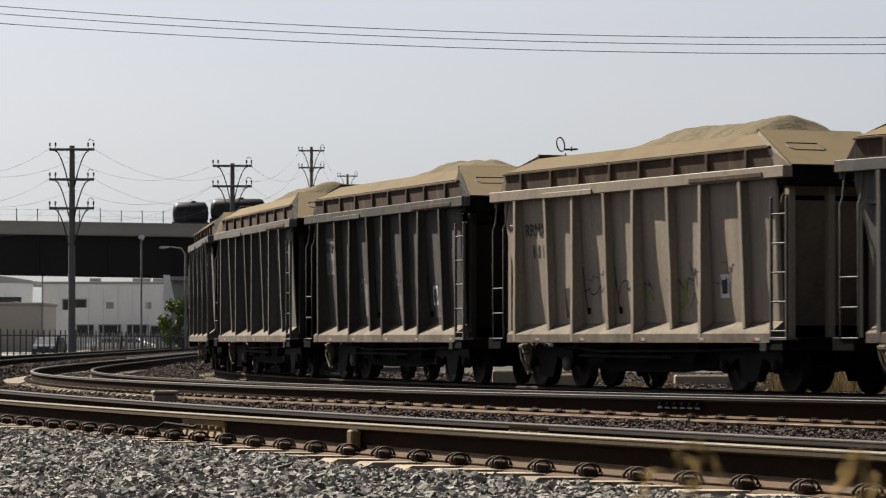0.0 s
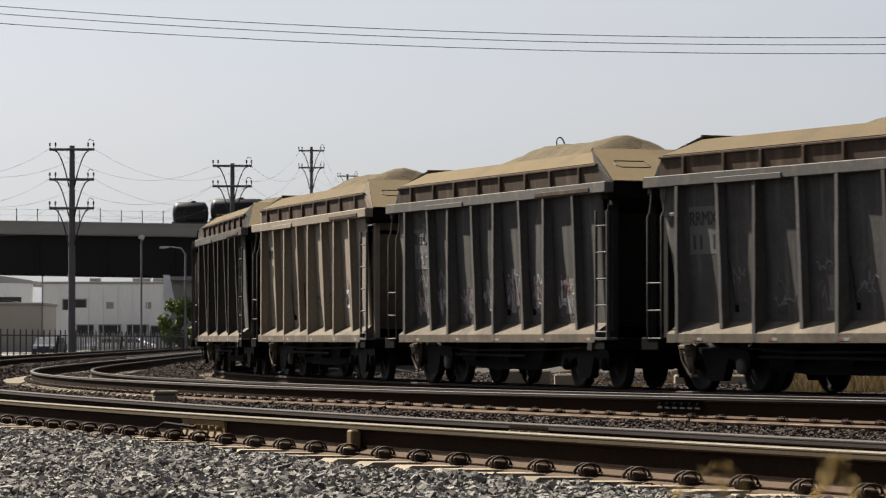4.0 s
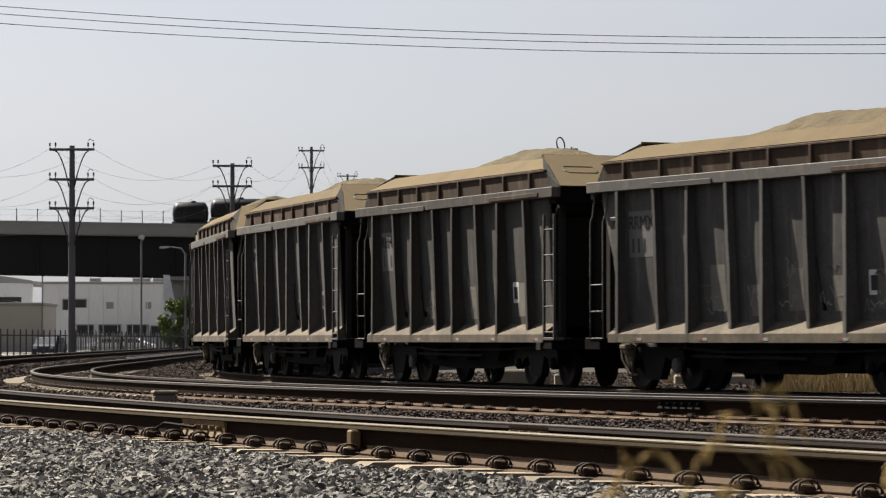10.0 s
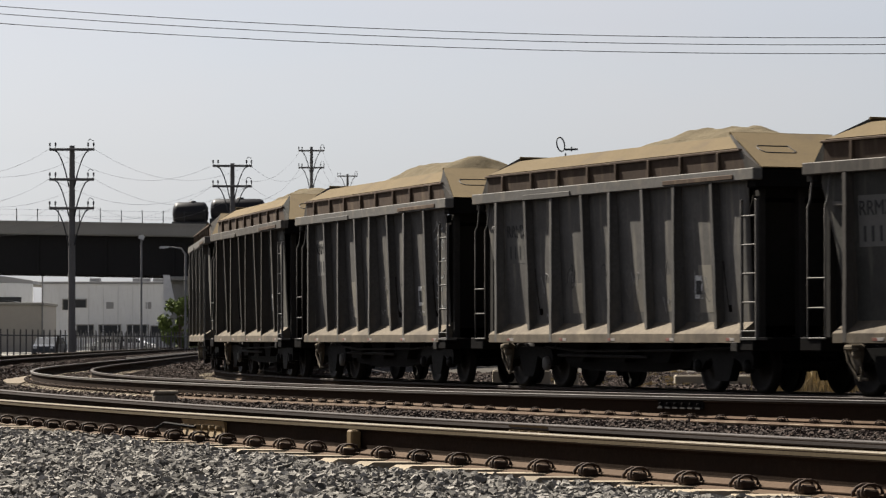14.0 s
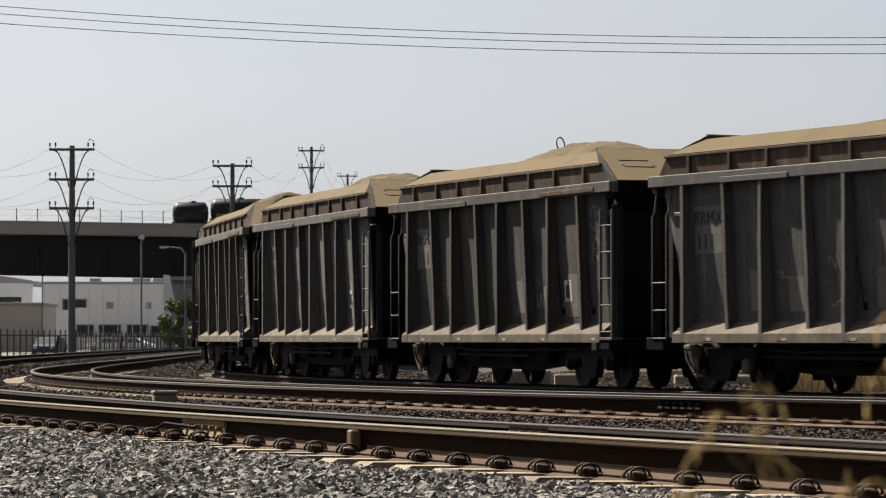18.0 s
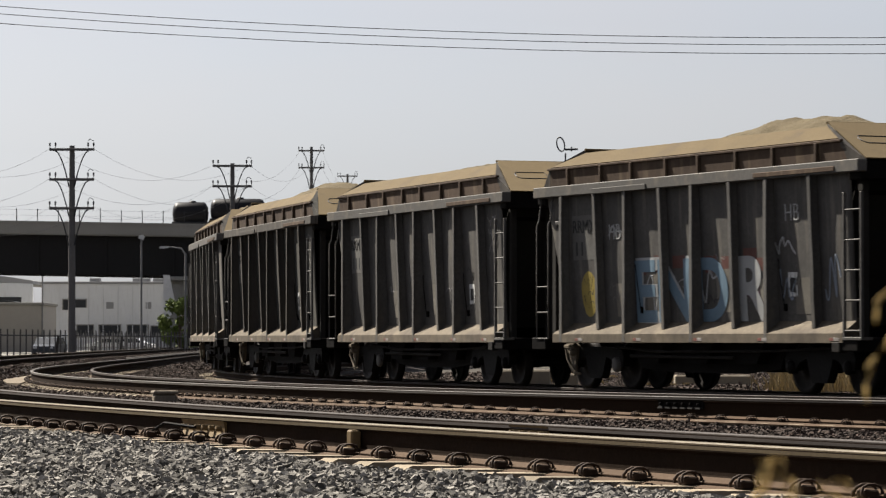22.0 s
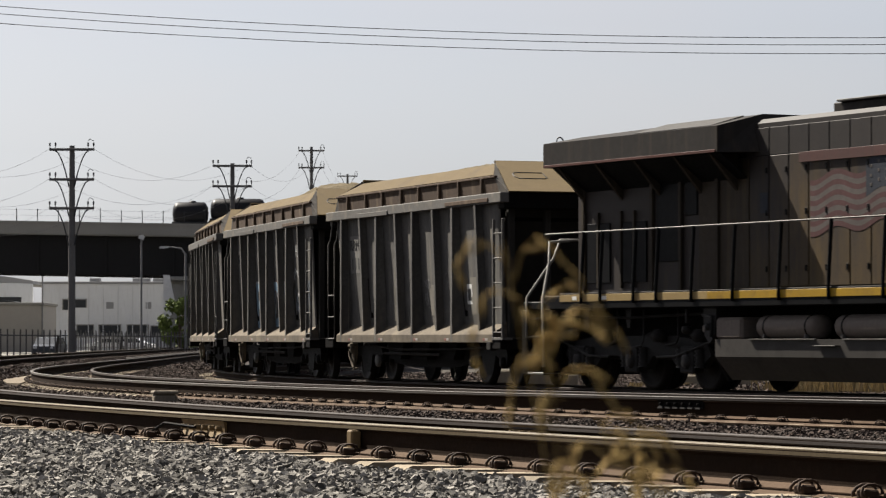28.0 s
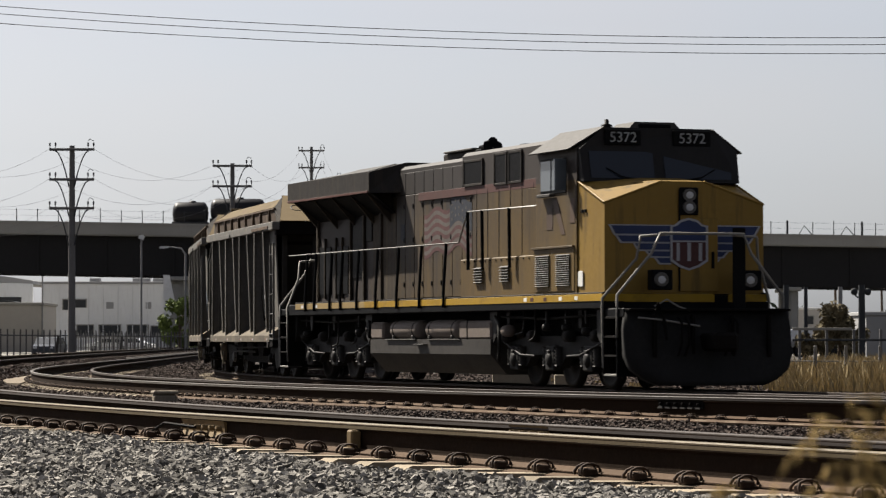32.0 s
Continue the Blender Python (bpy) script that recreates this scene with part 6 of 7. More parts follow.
for py in (262, 315, 366):
    for s in (-38, 36):
        a = spot(127 + s, 175, py)
        cable("power_line", "thin dark power line running between the poles", a, spot(411 + s * 0.85, 205, 291 if py < 300 else 327), 1.3, 0.006, "lines between poles")
        cable("power_line", "thin dark power line running between the poles", a, spot(-330 + s, 110, py - 40), 1.6, 0.006, "lines between poles")
for py, py2 in ((291, 264), (327, 295)):
    for s in (-30, 30):
        cable("power_line", "thin dark power line running between the poles", spot(411 + s, 205, py), spot(551 + s * 0.6, 290, py2), 1.8, 0.007, "lines between poles")
        cable("power_line", "thin dark power line running between the poles", spot(551 + s * 0.6, 290, py2), spot(615 + s * 0.5, 380, 310), 2.0, 0.008, "lines between poles")

# three wires crossing high above the tracks, hung between two poles out of view
WD = 88.0
for i, (y0, ym, y1) in enumerate(((10.5, 54.5, 66), (24, 67.5, 78.5), (41, 83, 94.5))):
    pts = []
    for j in range(61):
        f = -2.2 + 5.6 * j / 60
        a = 2 * (y0 + y1 - 2 * ym)
        b = y1 - y0 - a
        pts.append(spot(1568 * f, WD + i * 0.5, y0 + b * f + a * f * f))
    single("overhead_wire", Shape().tube(pts, 0.0105, 5), WIRE, "long dark overhead wire sagging across the sky", "cable", group="wires across the sky")
for px in (1568 * -2.2, 1568 * 3.4):
    x = spot(px, WD + 0.5)[0]
    f = px / 1568
    heights = []
    for y0, ym, y1 in ((10.5, 54.5, 66), (24, 67.5, 78.5), (41, 83, 94.5)):
        a = 2 * (y0 + y1 - 2 * ym)
        heights.append(spot(px, WD, y0 + (y1 - y0 - a) * f + a * f * f)[2])
    wp = thing("wire_pole", "wooden pole that carries the overhead wires", "power pole", m=Matrix.Translation((x, WD + 0.5, 0)), group="wire poles")
    part("shaft", Shape().tube([(0, 0, -0.3), (0, 0, max(heights) + 0.6)], [0.22, 0.15], 10), POLE_WOOD, wp)
    for i, h in enumerate(heights):
        part("crossarm", Shape().box(-0.5, 0.5, -0.6 + i * 0.5 - 0.2, -0.5 + i * 0.5 + 0.2, h - 0.25, h + 0.08, 0.02), POLE_WOOD, wp)


# street lamps
def street_lamp(px, d, top, arm, label):
    x, zt = spot(px, d)[0], spot(px, d, top)[2]
    lamp = thing("street_lamp", label, "street lamp", m=Matrix.Translation((x, d, GROUND)), group="street lamps")
    h = zt - GROUND
    k = d / 6000
    if arm:
        part("shaft", Shape().tube([(0, 0, 0), (0, 0, h - 0.5), (-0.1 * arm * k * 2, 0, h - 0.1), (-arm * k * 0.55, 0, h), (-arm * k, 0, h + 0.02)], [0.10, 0.08, 0.06, 0.05, 0.045], 8), LAMP_GREY, lamp)
        part("lamp_head", Shape().prism([(-arm * k - 0.45, h - 0.06), (-arm * k - 0.35, h + 0.07), (-arm * k + 0.25, h + 0.08), (-arm * k + 0.3, h - 0.02), (-arm * k - 0.1, h - 0.1)], -0.14, 0.14, "y"), LAMP_HEAD, lamp, "pale lamp head")
    else:
        part("shaft", Shape().tube([(0, 0, 0), (0, 0, h)], [0.09, 0.06], 8), LAMP_GREY, lamp)
        part("lamp_head", Shape().prism([(-0.22, h - 0.10), (-0.16, h + 0.12), (0.10, h + 0.16), (0.22, h + 0.05), (0.14, h - 0.22), (0.0, h - 0.14)], -0.15, 0.15, "y"), LAMP_HEAD, lamp, "pale floodlight head")
    part("base_plate", Shape().box(-0.2, 0.2, -0.2, 0.2, 0, 0.15, 0.03), CONCRETE, lamp)


street_lamp(250, 240, 420, 0, "slim grey floodlight mast")
street_lamp(328, 250, 438, 36, "grey street lamp with a curved arm")
street_lamp(75, 330, 486, 0, "slim grey mast by the warehouse")
# loop-shaped lamp on a mast behind the train
lx, lz = spot(1001, 170)[0], spot(1001, 170, 264)[2]
loop = thing("loop_antenna", "dark mast with a ring and short crossbar behind the train", "antenna", m=Matrix.Translation((lx, 170, GROUND)))
part("mast", Shape().tube([(0, 0, 0), (0, 0, lz - GROUND - 0.2)], [0.08, 0.04], 8), IRON, loop)
part("ring", Shape().tube([(-0.24 + 0.20 * math.cos(a), 0, lz - GROUND + 0.24 + 0.34 * math.sin(a) - 0.10 * math.cos(a)) for a in [i * math.pi / 9 for i in range(18)]], 0.035, 6, closed=True), IRON, loop)
part("crossbar", Shape().tube([(-0.05, 0, lz - GROUND - 0.02), (0.62, 0, lz - GROUND + 0.0)], 0.05, 6).tube([(0.3, 0, lz - GROUND - 0.12), (0.3, 0, lz - GROUND + 0.12)], 0.04, 6), IRON, loop)


# ---- buildings ----
def windowed(name, label, px0, px1, d, depth, top, mat, openings, roof_mat, cat="warehouse"):
    """A hall: four walls, roof slab, and framed openings on the front, given in view shares."""
    x0, x1 = spot(px0, d)[0], spot(px1, d)[0]
    zt = spot(0, d, top)[2]
    b = thing(name, label, cat)
    part("wall", Shape().box(x0, x1, d, d + 0.4, GROUND - 0.2, zt, 0.03), mat, b)
    part("wall", Shape().box(x0, x1, d + depth - 0.4, d + depth, GROUND - 0.2, zt, 0.03), mat, b)
    for x in (x0, x1 - 0.4):
        part("wall", Shape().box(x, x + 0.4, d + 0.4, d + depth - 0.4, GROUND - 0.2, zt, 0.03), mat, b)
    part("roof", Shape().box(x0 - 0.15, x1 + 0.15, d - 0.15, d + depth + 0.15, zt, zt + 0.3, 0.05), roof_mat, b)
    for kind, a, c, t, u in openings:
        xa, xc = spot(a, d)[0], spot(c, d)[0]
        za, zc = spot(0, d, u)[2], spot(0, d, t)[2]
        w = part(kind, Shape().box(xa, xc, d - 0.06, d - 0.01, za, zc, 0.01), DARK_DOOR if kind != "wall_panel" else GREY_ROOF, b, {"door": "dark loading door", "window": "dark window", "wall_panel": "grey wall panel"}[kind])
        if kind != "wall_panel":
            for e in (xa - 0.12, xc):
                part("frame", Shape().box(e, e + 0.12, d - 0.12, d, za, zc + 0.12, 0.01), CONCRETE, w)
            part("frame", Shape().box(xa, xc, d - 0.12, d, zc, zc + 0.12, 0.01), CONCRETE, w)
    return b


hall = windowed("warehouse", "long white industrial warehouse with dark loading doors", 74, 300, 400, 40, 503, WHITE_WALL,
                (("door", 137, 165, 576, 596), ("door", 176, 213, 576, 596), ("door", 226, 262, 576, 596), ("window", 112, 126, 531, 549), ("window", 133, 152, 531, 545), ("wall_panel", 188, 201, 535, 547),
                 ("wall_panel", 258, 268, 535, 547), ("door", 268, 296, 578, 596)), GREY_ROOF)
for i in range(9):
    x = spot(78 + 26 * i, 400)[0]
    part("panel_joint", Shape().box(x, x + 0.08, 399.93, 400.02, GROUND, spot(0, 400, 505)[2], 0.01), WHITE_WALL, hall)
for px, w in ((236, 5), (272, 4), (160, 3), (290, 2.5)):
    x = spot(px, 405)[0]
    part("roof_vent", Shape().box(x, x + w * 0.4, 404, 406, spot(0, 400, 503)[2], spot(0, 400, 499)[2] + 0.5, 0.05), GREY_ROOF, hall)
# wide hall with a curved roof
arch = thing("curved_roof_hall", "grey hall with a low curved roof", "warehouse")
hx0, hx1, hd = spot(-160, 420)[0], spot(58, 420)[0], 420
prof = []
for i in range(13):
    f = i / 12
    prof.append((hx0 + (hx1 - hx0) * f, spot(0, hd, 497 - 15 * math.sin(math.pi * (0.25 + 0.75 * f)))[2]))
part("roof", Shape().prism(prof + [(hx1, prof[-1][1] - 0.4), (hx0, prof[0][1] - 0.4)], hd, hd + 40, "y"), GREY_ROOF, arch)
part("wall", Shape().box(hx0, hx1, hd, hd + 0.4, GROUND - 0.2, prof[-1][1] - 0.3, 0.03), WHITE_WALL, arch)
part("door", Shape().box(spot(-20, hd)[0], spot(38, hd)[0], hd - 0.06, hd - 0.01, spot(0, hd, 540)[2], spot(0, hd, 526)[2], 0.02), DARK_DOOR, arch, "dark strip window")
low = windowed("low_building", "low beige block building with a flat roof", -160, 75, 330, 12, 541, BEIGE_WALL, (("wall_panel", -60, -40, 560, 590),), CONCRETE, "building")
part("roof_clutter", Shape().prism([(spot(2, 334)[0], spot(0, 330, 541)[2]), (spot(10, 334)[0], spot(0, 330, 531)[2]), (spot(26, 334)[0], spot(0, 330, 533)[2]), (spot(58, 334)[0], spot(0, 330, 541)[2])], 333, 337, "y"), IRON, low, "dark pipes on the roof")

# ---- pale concrete lot round the warehouses ----
LOT = surface("pale_lot_concrete", (0.204, 0.195, 0.174), (0.156, 0.147, 0.132), 0.9, big=0.05, fine=1.5, grain=0.2, bump=0.1)
single("concrete_lot", Shape().box(-160, 160, 265, 620, 0.0, 0.075, 0.01), LOT, "pale concrete lot round the warehouses", "pavement", kind="structure")

# ---- palisade fence along the yard ----
PICKET = plain("faded_iron_picket", (0.10, 0.096, 0.093), 0.8)
fence = thing("palisade_fence", "dark iron palisade fence along the rail yard", "fence")
FA, FB = Vector(spot(-60, 150)), Vector(spot(420, 262))
fdir = (FB - FA)
nf = 64
pale_mesh = Shape().box(-0.035, 0.035, -0.02, 0.02, 0, 1.75, 0.01).mesh("picket")
pale_mesh.materials.append(PICKET)
for i in range(nf):
    p = FA + fdir * (i / nf)
    part("picket", pale_mesh, PICKET, fence, m=Matrix.Translation((p.x, p.y, GROUND)) @ Matrix.Rotation(random.uniform(-0.015, 0.015), 4, "Y"))
for z in (0.35, 1.45):
    part("fence_rail", Shape().tube([(FA.x, FA.y + 0.05, GROUND + z), (FB.x, FB.y + 0.05, GROUND + z)], 0.03, 5), IRON, fence)
for px, d, lean in ((97, 178, 8), (212, 205, 6), (300, 228, 5)):
    x = spot(px, d)[0]
    single("leaning_post", Shape().box(-0.07, 0.07, -0.07, 0.07, -0.1, 1.45, 0.02), PALE_GREY, "pale concrete post leaning beside the iron fence", "post",
           m=Matrix.Translation((x, d, GROUND)) @ Matrix.Rotation(radians(lean), 4, "Y"), group="leaning posts")
# a pale picket fence farther off
pf = thing("picket_fence", "pale weathered picket fence in front of the warehouse", "fence")
PALE = plain("pale_picket", (0.2376, 0.231, 0.2178), 0.8)
pk = Shape().prism([(-0.06, 0), (0.06, 0), (0.06, 1.75), (0.0, 1.85), (-0.06, 1.75)], -0.02, 0.02, "y").mesh("picket")
pk.materials.append(PALE)
for i in range(44):
    x = spot(134 + 4.6 * i, 290)[0]
    part("picket", pk, PALE, pf, m=Matrix.Translation((x, 290, GROUND)))
for z in (0.5, 1.4):
    part("fence_rail", Shape().box(spot(132, 290)[0], spot(338, 290)[0], 290.03, 290.08, GROUND + z, GROUND + z + 0.1, 0.01), PALE, pf)


# ---- parked cars ----
def parked_car(px, d, turn, paint, label):
    c = thing("car", label, "car", m=Matrix.Translation((spot(px, d)[0], d, GROUND)) @ Matrix.Rotation(radians(turn), 4, "Z"), group="parked cars")
    part("body", Shape().prism([(-2.2, 0.35), (-2.25, 0.75), (-1.3, 0.92), (-0.6, 1.38), (0.9, 1.42), (1.6, 0.95), (2.2, 0.85), (2.25, 0.4), (1.9, 0.28), (-1.9, 0.28)], -0.85, 0.85, "y"), paint, c)
    part("window", Shape().prism([(-1.15, 0.95), (-0.55, 1.33), (0.85, 1.36), (1.4, 0.97)], -0.86, 0.86, "y"), WINDOW, c)
    for x in (-1.4, 1.4):
        for y in (-0.8, 0.8):
            w = part("wheel", Shape().lathe([(0.0, -0.1), (0.2, -0.1), (0.32, -0.09), (0.32, 0.09), (0.2, 0.1), (0.0, 0.1)], 16, "y", (x, y, 0.32)), TYRE, c)
    for y in (-0.6, 0.6):
        part("tail_light", Shape().box(2.2, 2.27, y - 0.15, y + 0.15, 0.62, 0.76, 0.02), RED, c)
        part("headlight", Shape().box(-2.27, -2.2, y - 0.15, y + 0.15, 0.58, 0.7, 0.02), LAMP_HEAD, c)
    return c


parked_car(192, 330, 8, CAR_WHITE, "white hatchback car parked by the warehouse")
parked_car(88, 250, 84, CAR_DARK, "dark car parked behind the iron fence")
parked_car(236, 345, 170, CAR_WHITE, "white car parked near the loading doors")


# ---- trees and brush ----
def leaf_cloud(centres, n, size, seed, flat=1.0):
    """Many small leaf quads round clump centres."""
    rng = np.random.default_rng(seed)
    sh = Shape()
    c = np.array(centres)
    for i in range(n):
        x, y, z, r = c[rng.integers(0, len(c))]
        v = rng.normal(size=3)
        v /= np.linalg.norm(v)
        p = np.array([x, y, z]) + v * r * rng.uniform(0.35, 1.08) * np.array([1, 1, flat])
        a, b = rng.normal(size=3), rng.normal(size=3)
        a /= np.linalg.norm(a)
        b -= a * (a @ b)
        b /= np.linalg.norm(b)
        s = size * rng.uniform(0.6, 1.4)
        sh.add([p - a * s, p + b * s * 0.45, p + a * s, p - b * s * 0.45], [(0, 1, 2, 3)])
    return sh


def bush(px, d, w, h, label, seed, mat=None):
    x = spot(px, d)[0]
    t = thing("tree", label, "tree", m=Matrix.Translation((x, d, GROUND)))
    rng = random.Random(seed)
    tr = Shape().tube([(0, 0, -0.1), (0.05, 0, h * 0.3), (-0.05, 0, h * 0.55)], [0.14, 0.10, 0.05], 7)
    part("trunk", tr, BARK, t)
    cs = []
    for i in range(16):
        a = rng.uniform(0, 6.28)
        q = rng.uniform(0.1, 1)
        z = h * rng.uniform(0.25, 0.92)
        rr = w * 0.5 * q * (1.15 - abs(z / h - 0.5))
        cs.append((rr * math.cos(a), rr * math.sin(a), z, w * rng.uniform(0.13, 0.24)))
        if i % 2:
            part("limb", Shape().tube([(0, 0, h * 0.3), (rr * math.cos(a) * 0.6, rr * math.sin(a) * 0.6, z * 0.8), (rr * math.cos(a), rr * math.sin(a), z)], [0.05, 0.03, 0.015], 5), BARK, t)
    part("crown", leaf_cloud(cs, 5200, 0.15, seed), mat or LEAF, t)
    return t


bush(318, 262, 2.9, 4.4, "leafy green tree beside the bridge pier", 11)
bush(352, 268, 2.4, 2.4, "small green shrub beside the bridge pier", 12)

# dry weeds behind the train, to the side of the tracks
def tufts(name, label, places, blades, h, mat, seed, kind="stuff"):
    rng = np.random.default_rng(seed)
    sh = Shape()
    for x, y, k in places:
        for _ in range(blades):
            bx, by = x + rng.normal() * 0.22 * k, y + rng.normal() * 0.22 * k
            hh = h * k * rng.uniform(0.4, 1.1)
            lx, ly = rng.normal() * 0.3 * hh, rng.normal() * 0.3 * hh
            w = rng.uniform(0.004, 0.011) * (1 + y / 80)
            sh.add([(bx - w, by, GROUND), (bx + w, by, GROUND), (bx + lx * 0.45 + w, by + ly * 0.4, GROUND + hh * 0.6), (bx + lx, by + ly, GROUND + hh), (bx + lx * 0.45 - w, by + ly * 0.4, GROUND + hh * 0.6)], [(0, 1, 2, 3, 4)])
    me = bpy.data.meshes.new(name)
    me.from_pydata(sh.v, [], sh.f)
    me.materials.append(mat)
    return tagged(new(name, me), label, "weeds", kind=kind)


rng = random.Random(5)
places = []
for _ in range(420):
    d = rng.uniform(78, 135)
    px = rng.uniform(1388, 1660)
    places.append((*spot(px, d), rng.uniform(0.6, 2.6) * min(1.0, 0.45 + (px - 1388) / 120)))
for _ in range(50):
    d = rng.uniform(88, 130)
    places.append((*spot(rng.uniform(850, 1350), d), rng.uniform(0.2, 0.5)))
tufts("dry_brush", "dry yellow brown weeds beside the tracks", places, 60, 0.30, DRY, 8)
# low concrete kerb blocks and a wire fence behind the train
TAN_BLOCK = surface("tan_block", (0.215, 0.185, 0.142), (0.165, 0.14, 0.108), 0.9, big=1, fine=10)
for px0, px1, d, top, bot in ((872, 975, 86, 655, 690), (982, 1024, 88, 662, 690), (1195, 1330, 92, 664, 690)):
    x0, x1 = spot(px0, d)[0], spot(px1, d)[0]
    single("concrete_block", Shape().box(x0, x1, d, d + 0.7, GROUND - 0.1, spot(0, d, top)[2], 0.04), TAN_BLOCK,
           "low tan concrete block lying beyond the train", "concrete block", group="concrete blocks")
wf = thing("wire_fence", "rusty wire fence with thin posts among dry weeds", "fence")
for px in (1395, 1443, 1497, 1558, 1610):
    x = spot(px, 100)[0]
    part("post", Shape().box(x - 0.05, x + 0.05, 100, 100.1, GROUND - 0.1, spot(0, 100, 612)[2], 0.02), POLE_WOOD, wf)
for py in (639, 659):
    part("wire", Shape().tube([spot(1340, 100, py), spot(1500, 100, py + 1), spot(1640, 100, py)], 0.018, 5), POLE_WOOD, wf)

# ---- what shows beyond the bridge on its far side ----
def shed(px0, px1, d, top, label, mat, roof):
    return windowed("shed", label, px0, px1, d, 10, top, mat, (("window", px0 + (px1 - px0) * 0.3, px0 + (px1 - px0) * 0.42, top + 12, top + 26),), roof, "shed")


shed(1533, 1660, 250, 559, "low grey shed with a dark window", GREY_ROOF, GREY_ROOF)
shed(1395, 1500, 520, 548, "long low pale building far away", BEIGE_WALL, LAMP_HEAD)
for px, d, top, w in ((1391, 180, 505, 0.30), (1426, 200, 508, 0.22), (1487, 230, 508, 0.30)):
    x = spot(px, d)[0]
    single("yard_post", Shape().tube([(x, d, GROUND - 0.1), (x, d, spot(0, d, top)[2])], [w * 0.6, w * 0.5], 8), IRON if px < 1480 else LAMP_GREY, "upright post in the yard beyond the bridge", "post", group="yard posts")
sig = thing("signal_mast", "dark signal mast with two round heads", "signal", m=Matrix.Translation((*spot(1525, 170), GROUND)))
sz = spot(0, 170, 517)[2] - GROUND
part("mast", Shape().tube([(0, 0, 0), (0, 0, sz + 0.35)], [0.19, 0.16], 8), IRON, sig)
part("arm", Shape().tube([(0, 0, sz - 0.35), (-0.28, 0, sz - 0.22), (-0.37, 0, sz)], 0.04, 6).tube([(0, 0, sz - 0.1), (0.28, 0, sz)], 0.04, 6), IRON, sig)
for x in (-0.37, 0.30):
    part("signal_head", Shape().lathe([(0.0, -0.1), (0.15, -0.1), (0.18, 0.0), (0.15, 0.12), (0.0, 0.12)], 14, "y", (x, 0, sz)), IRON, sig)
guard = thing("guard_rail", "pale weathered guard rail beyond the dry weeds", "guard rail")
for px in range(1415, 1600, 48):
    x = spot(px, 150)[0]
    part("post", Shape().box(x - 0.06, x + 0.06, 150.0, 150.12, GROUND - 0.1, spot(0, 150, 583)[2], 0.01), POLE_WOOD, guard)
part("rail", Shape().box(spot(1402, 150)[0], spot(1508, 150)[0], 149.93, 150.0, spot(0, 150, 585)[2], spot(0, 150, 580)[2], 0.015), LOT, guard)
part("rail", Shape().box(spot(1402, 150)[0], spot(1640, 150)[0], 149.93, 150.0, spot(0, 150, 604)[2], spot(0, 150, 600)[2], 0.015), IRON, guard, "dark lower rail")
for px, d, w in ((1425, 210, 7.0), (1365, 240, 6.0)):
    tr = thing("flat_trailer", "grey flat trailer parked beyond the tracks", "trailer", m=Matrix.Translation((*spot(px, d), GROUND)))
    part("bed", Shape().box(-w / 2, w / 2, -1.2, 1.2, 0.9, 1.15, 0.03), GREY_ROOF, tr)
    part("cab", Shape().prism([(-w / 2 + 0.2, 1.15), (-w / 2 + 0.3, 2.2), (-w / 2 + 1.2, 2.4), (-w / 2 + 1.9, 2.35), (-w / 2 + 2.0, 1.15)], -1.1, 1.1, "y"), CAR_DARK, tr)
    part("load", Shape().box(-w / 2 + 2.4, w / 2 - 0.2, -1.1, 1.1, 1.15, 1.9, 0.05), CAR_WHITE if px > 1400 else BEIGE_WALL, tr)
    for x in (-w / 2 + 1.0, w / 2 - 1.0, w / 2 - 2.0):
        for y in (-1.05, 1.05):
            part("wheel", Shape().lathe([(0.0, -0.12), (0.25, -0.12), (0.45, -0.1), (0.45, 0.1), (0.25, 0.12), (0.0, 0.12)], 16, "y", (x, y, 0.45)), TYRE, tr)
rng = random.Random(9)
cs = []
for i in range(240):
    d = rng.uniform(700, 900)
    px = rng.uniform(-250, 1850)
    x = spot(px, d)[0]
    h = rng.uniform(3, 8)
    for k in range(4):
        cs.append((x + rng.uniform(-4, 4), d + rng.uniform(-3, 3), h * rng.uniform(0.2, 0.9), rng.uniform(1.5, 3.4)))
far = leaf_cloud(cs, 9000, 1.1, 21)
tagged(part("far_trees", far, FAR_GREEN), "hazy line of distant trees behind the yard", "trees", kind="stuff")
bush(1484, 190, 2.7, 3.1, "dry brown shrub behind the wire fence", 31, SHRUB)
bush(1452, 200, 2.2, 2.2, "dry brown shrub behind the wire fence", 32, SHRUB)
for px, d, h in ((1478, 640, 12), (1560, 700, 13)):
    pl = thing("palm_tree", "distant palm tree above the low roofs", "palm", m=Matrix.Translation((*spot(px, d), GROUND)), group="palms")
    part("trunk", Shape().tube([(0, 0, 0), (0.1, 0, h * 0.5), (0, 0, h)], [0.35, 0.28, 0.22], 7), BARK, pl)
    for k in range(14):
        a = k * 2 * math.pi / 14
        part("frond", Shape().tube([(0, 0, h), (math.cos(a) * 1.0, math.sin(a) * 1.0, h + 0.7), (math.cos(a) * 2.0, math.sin(a) * 2.0, h - 0.4 + 0.6 * (k % 2))], [0.12, 0.25, 0.05], 4), FAR_GREEN, pl)

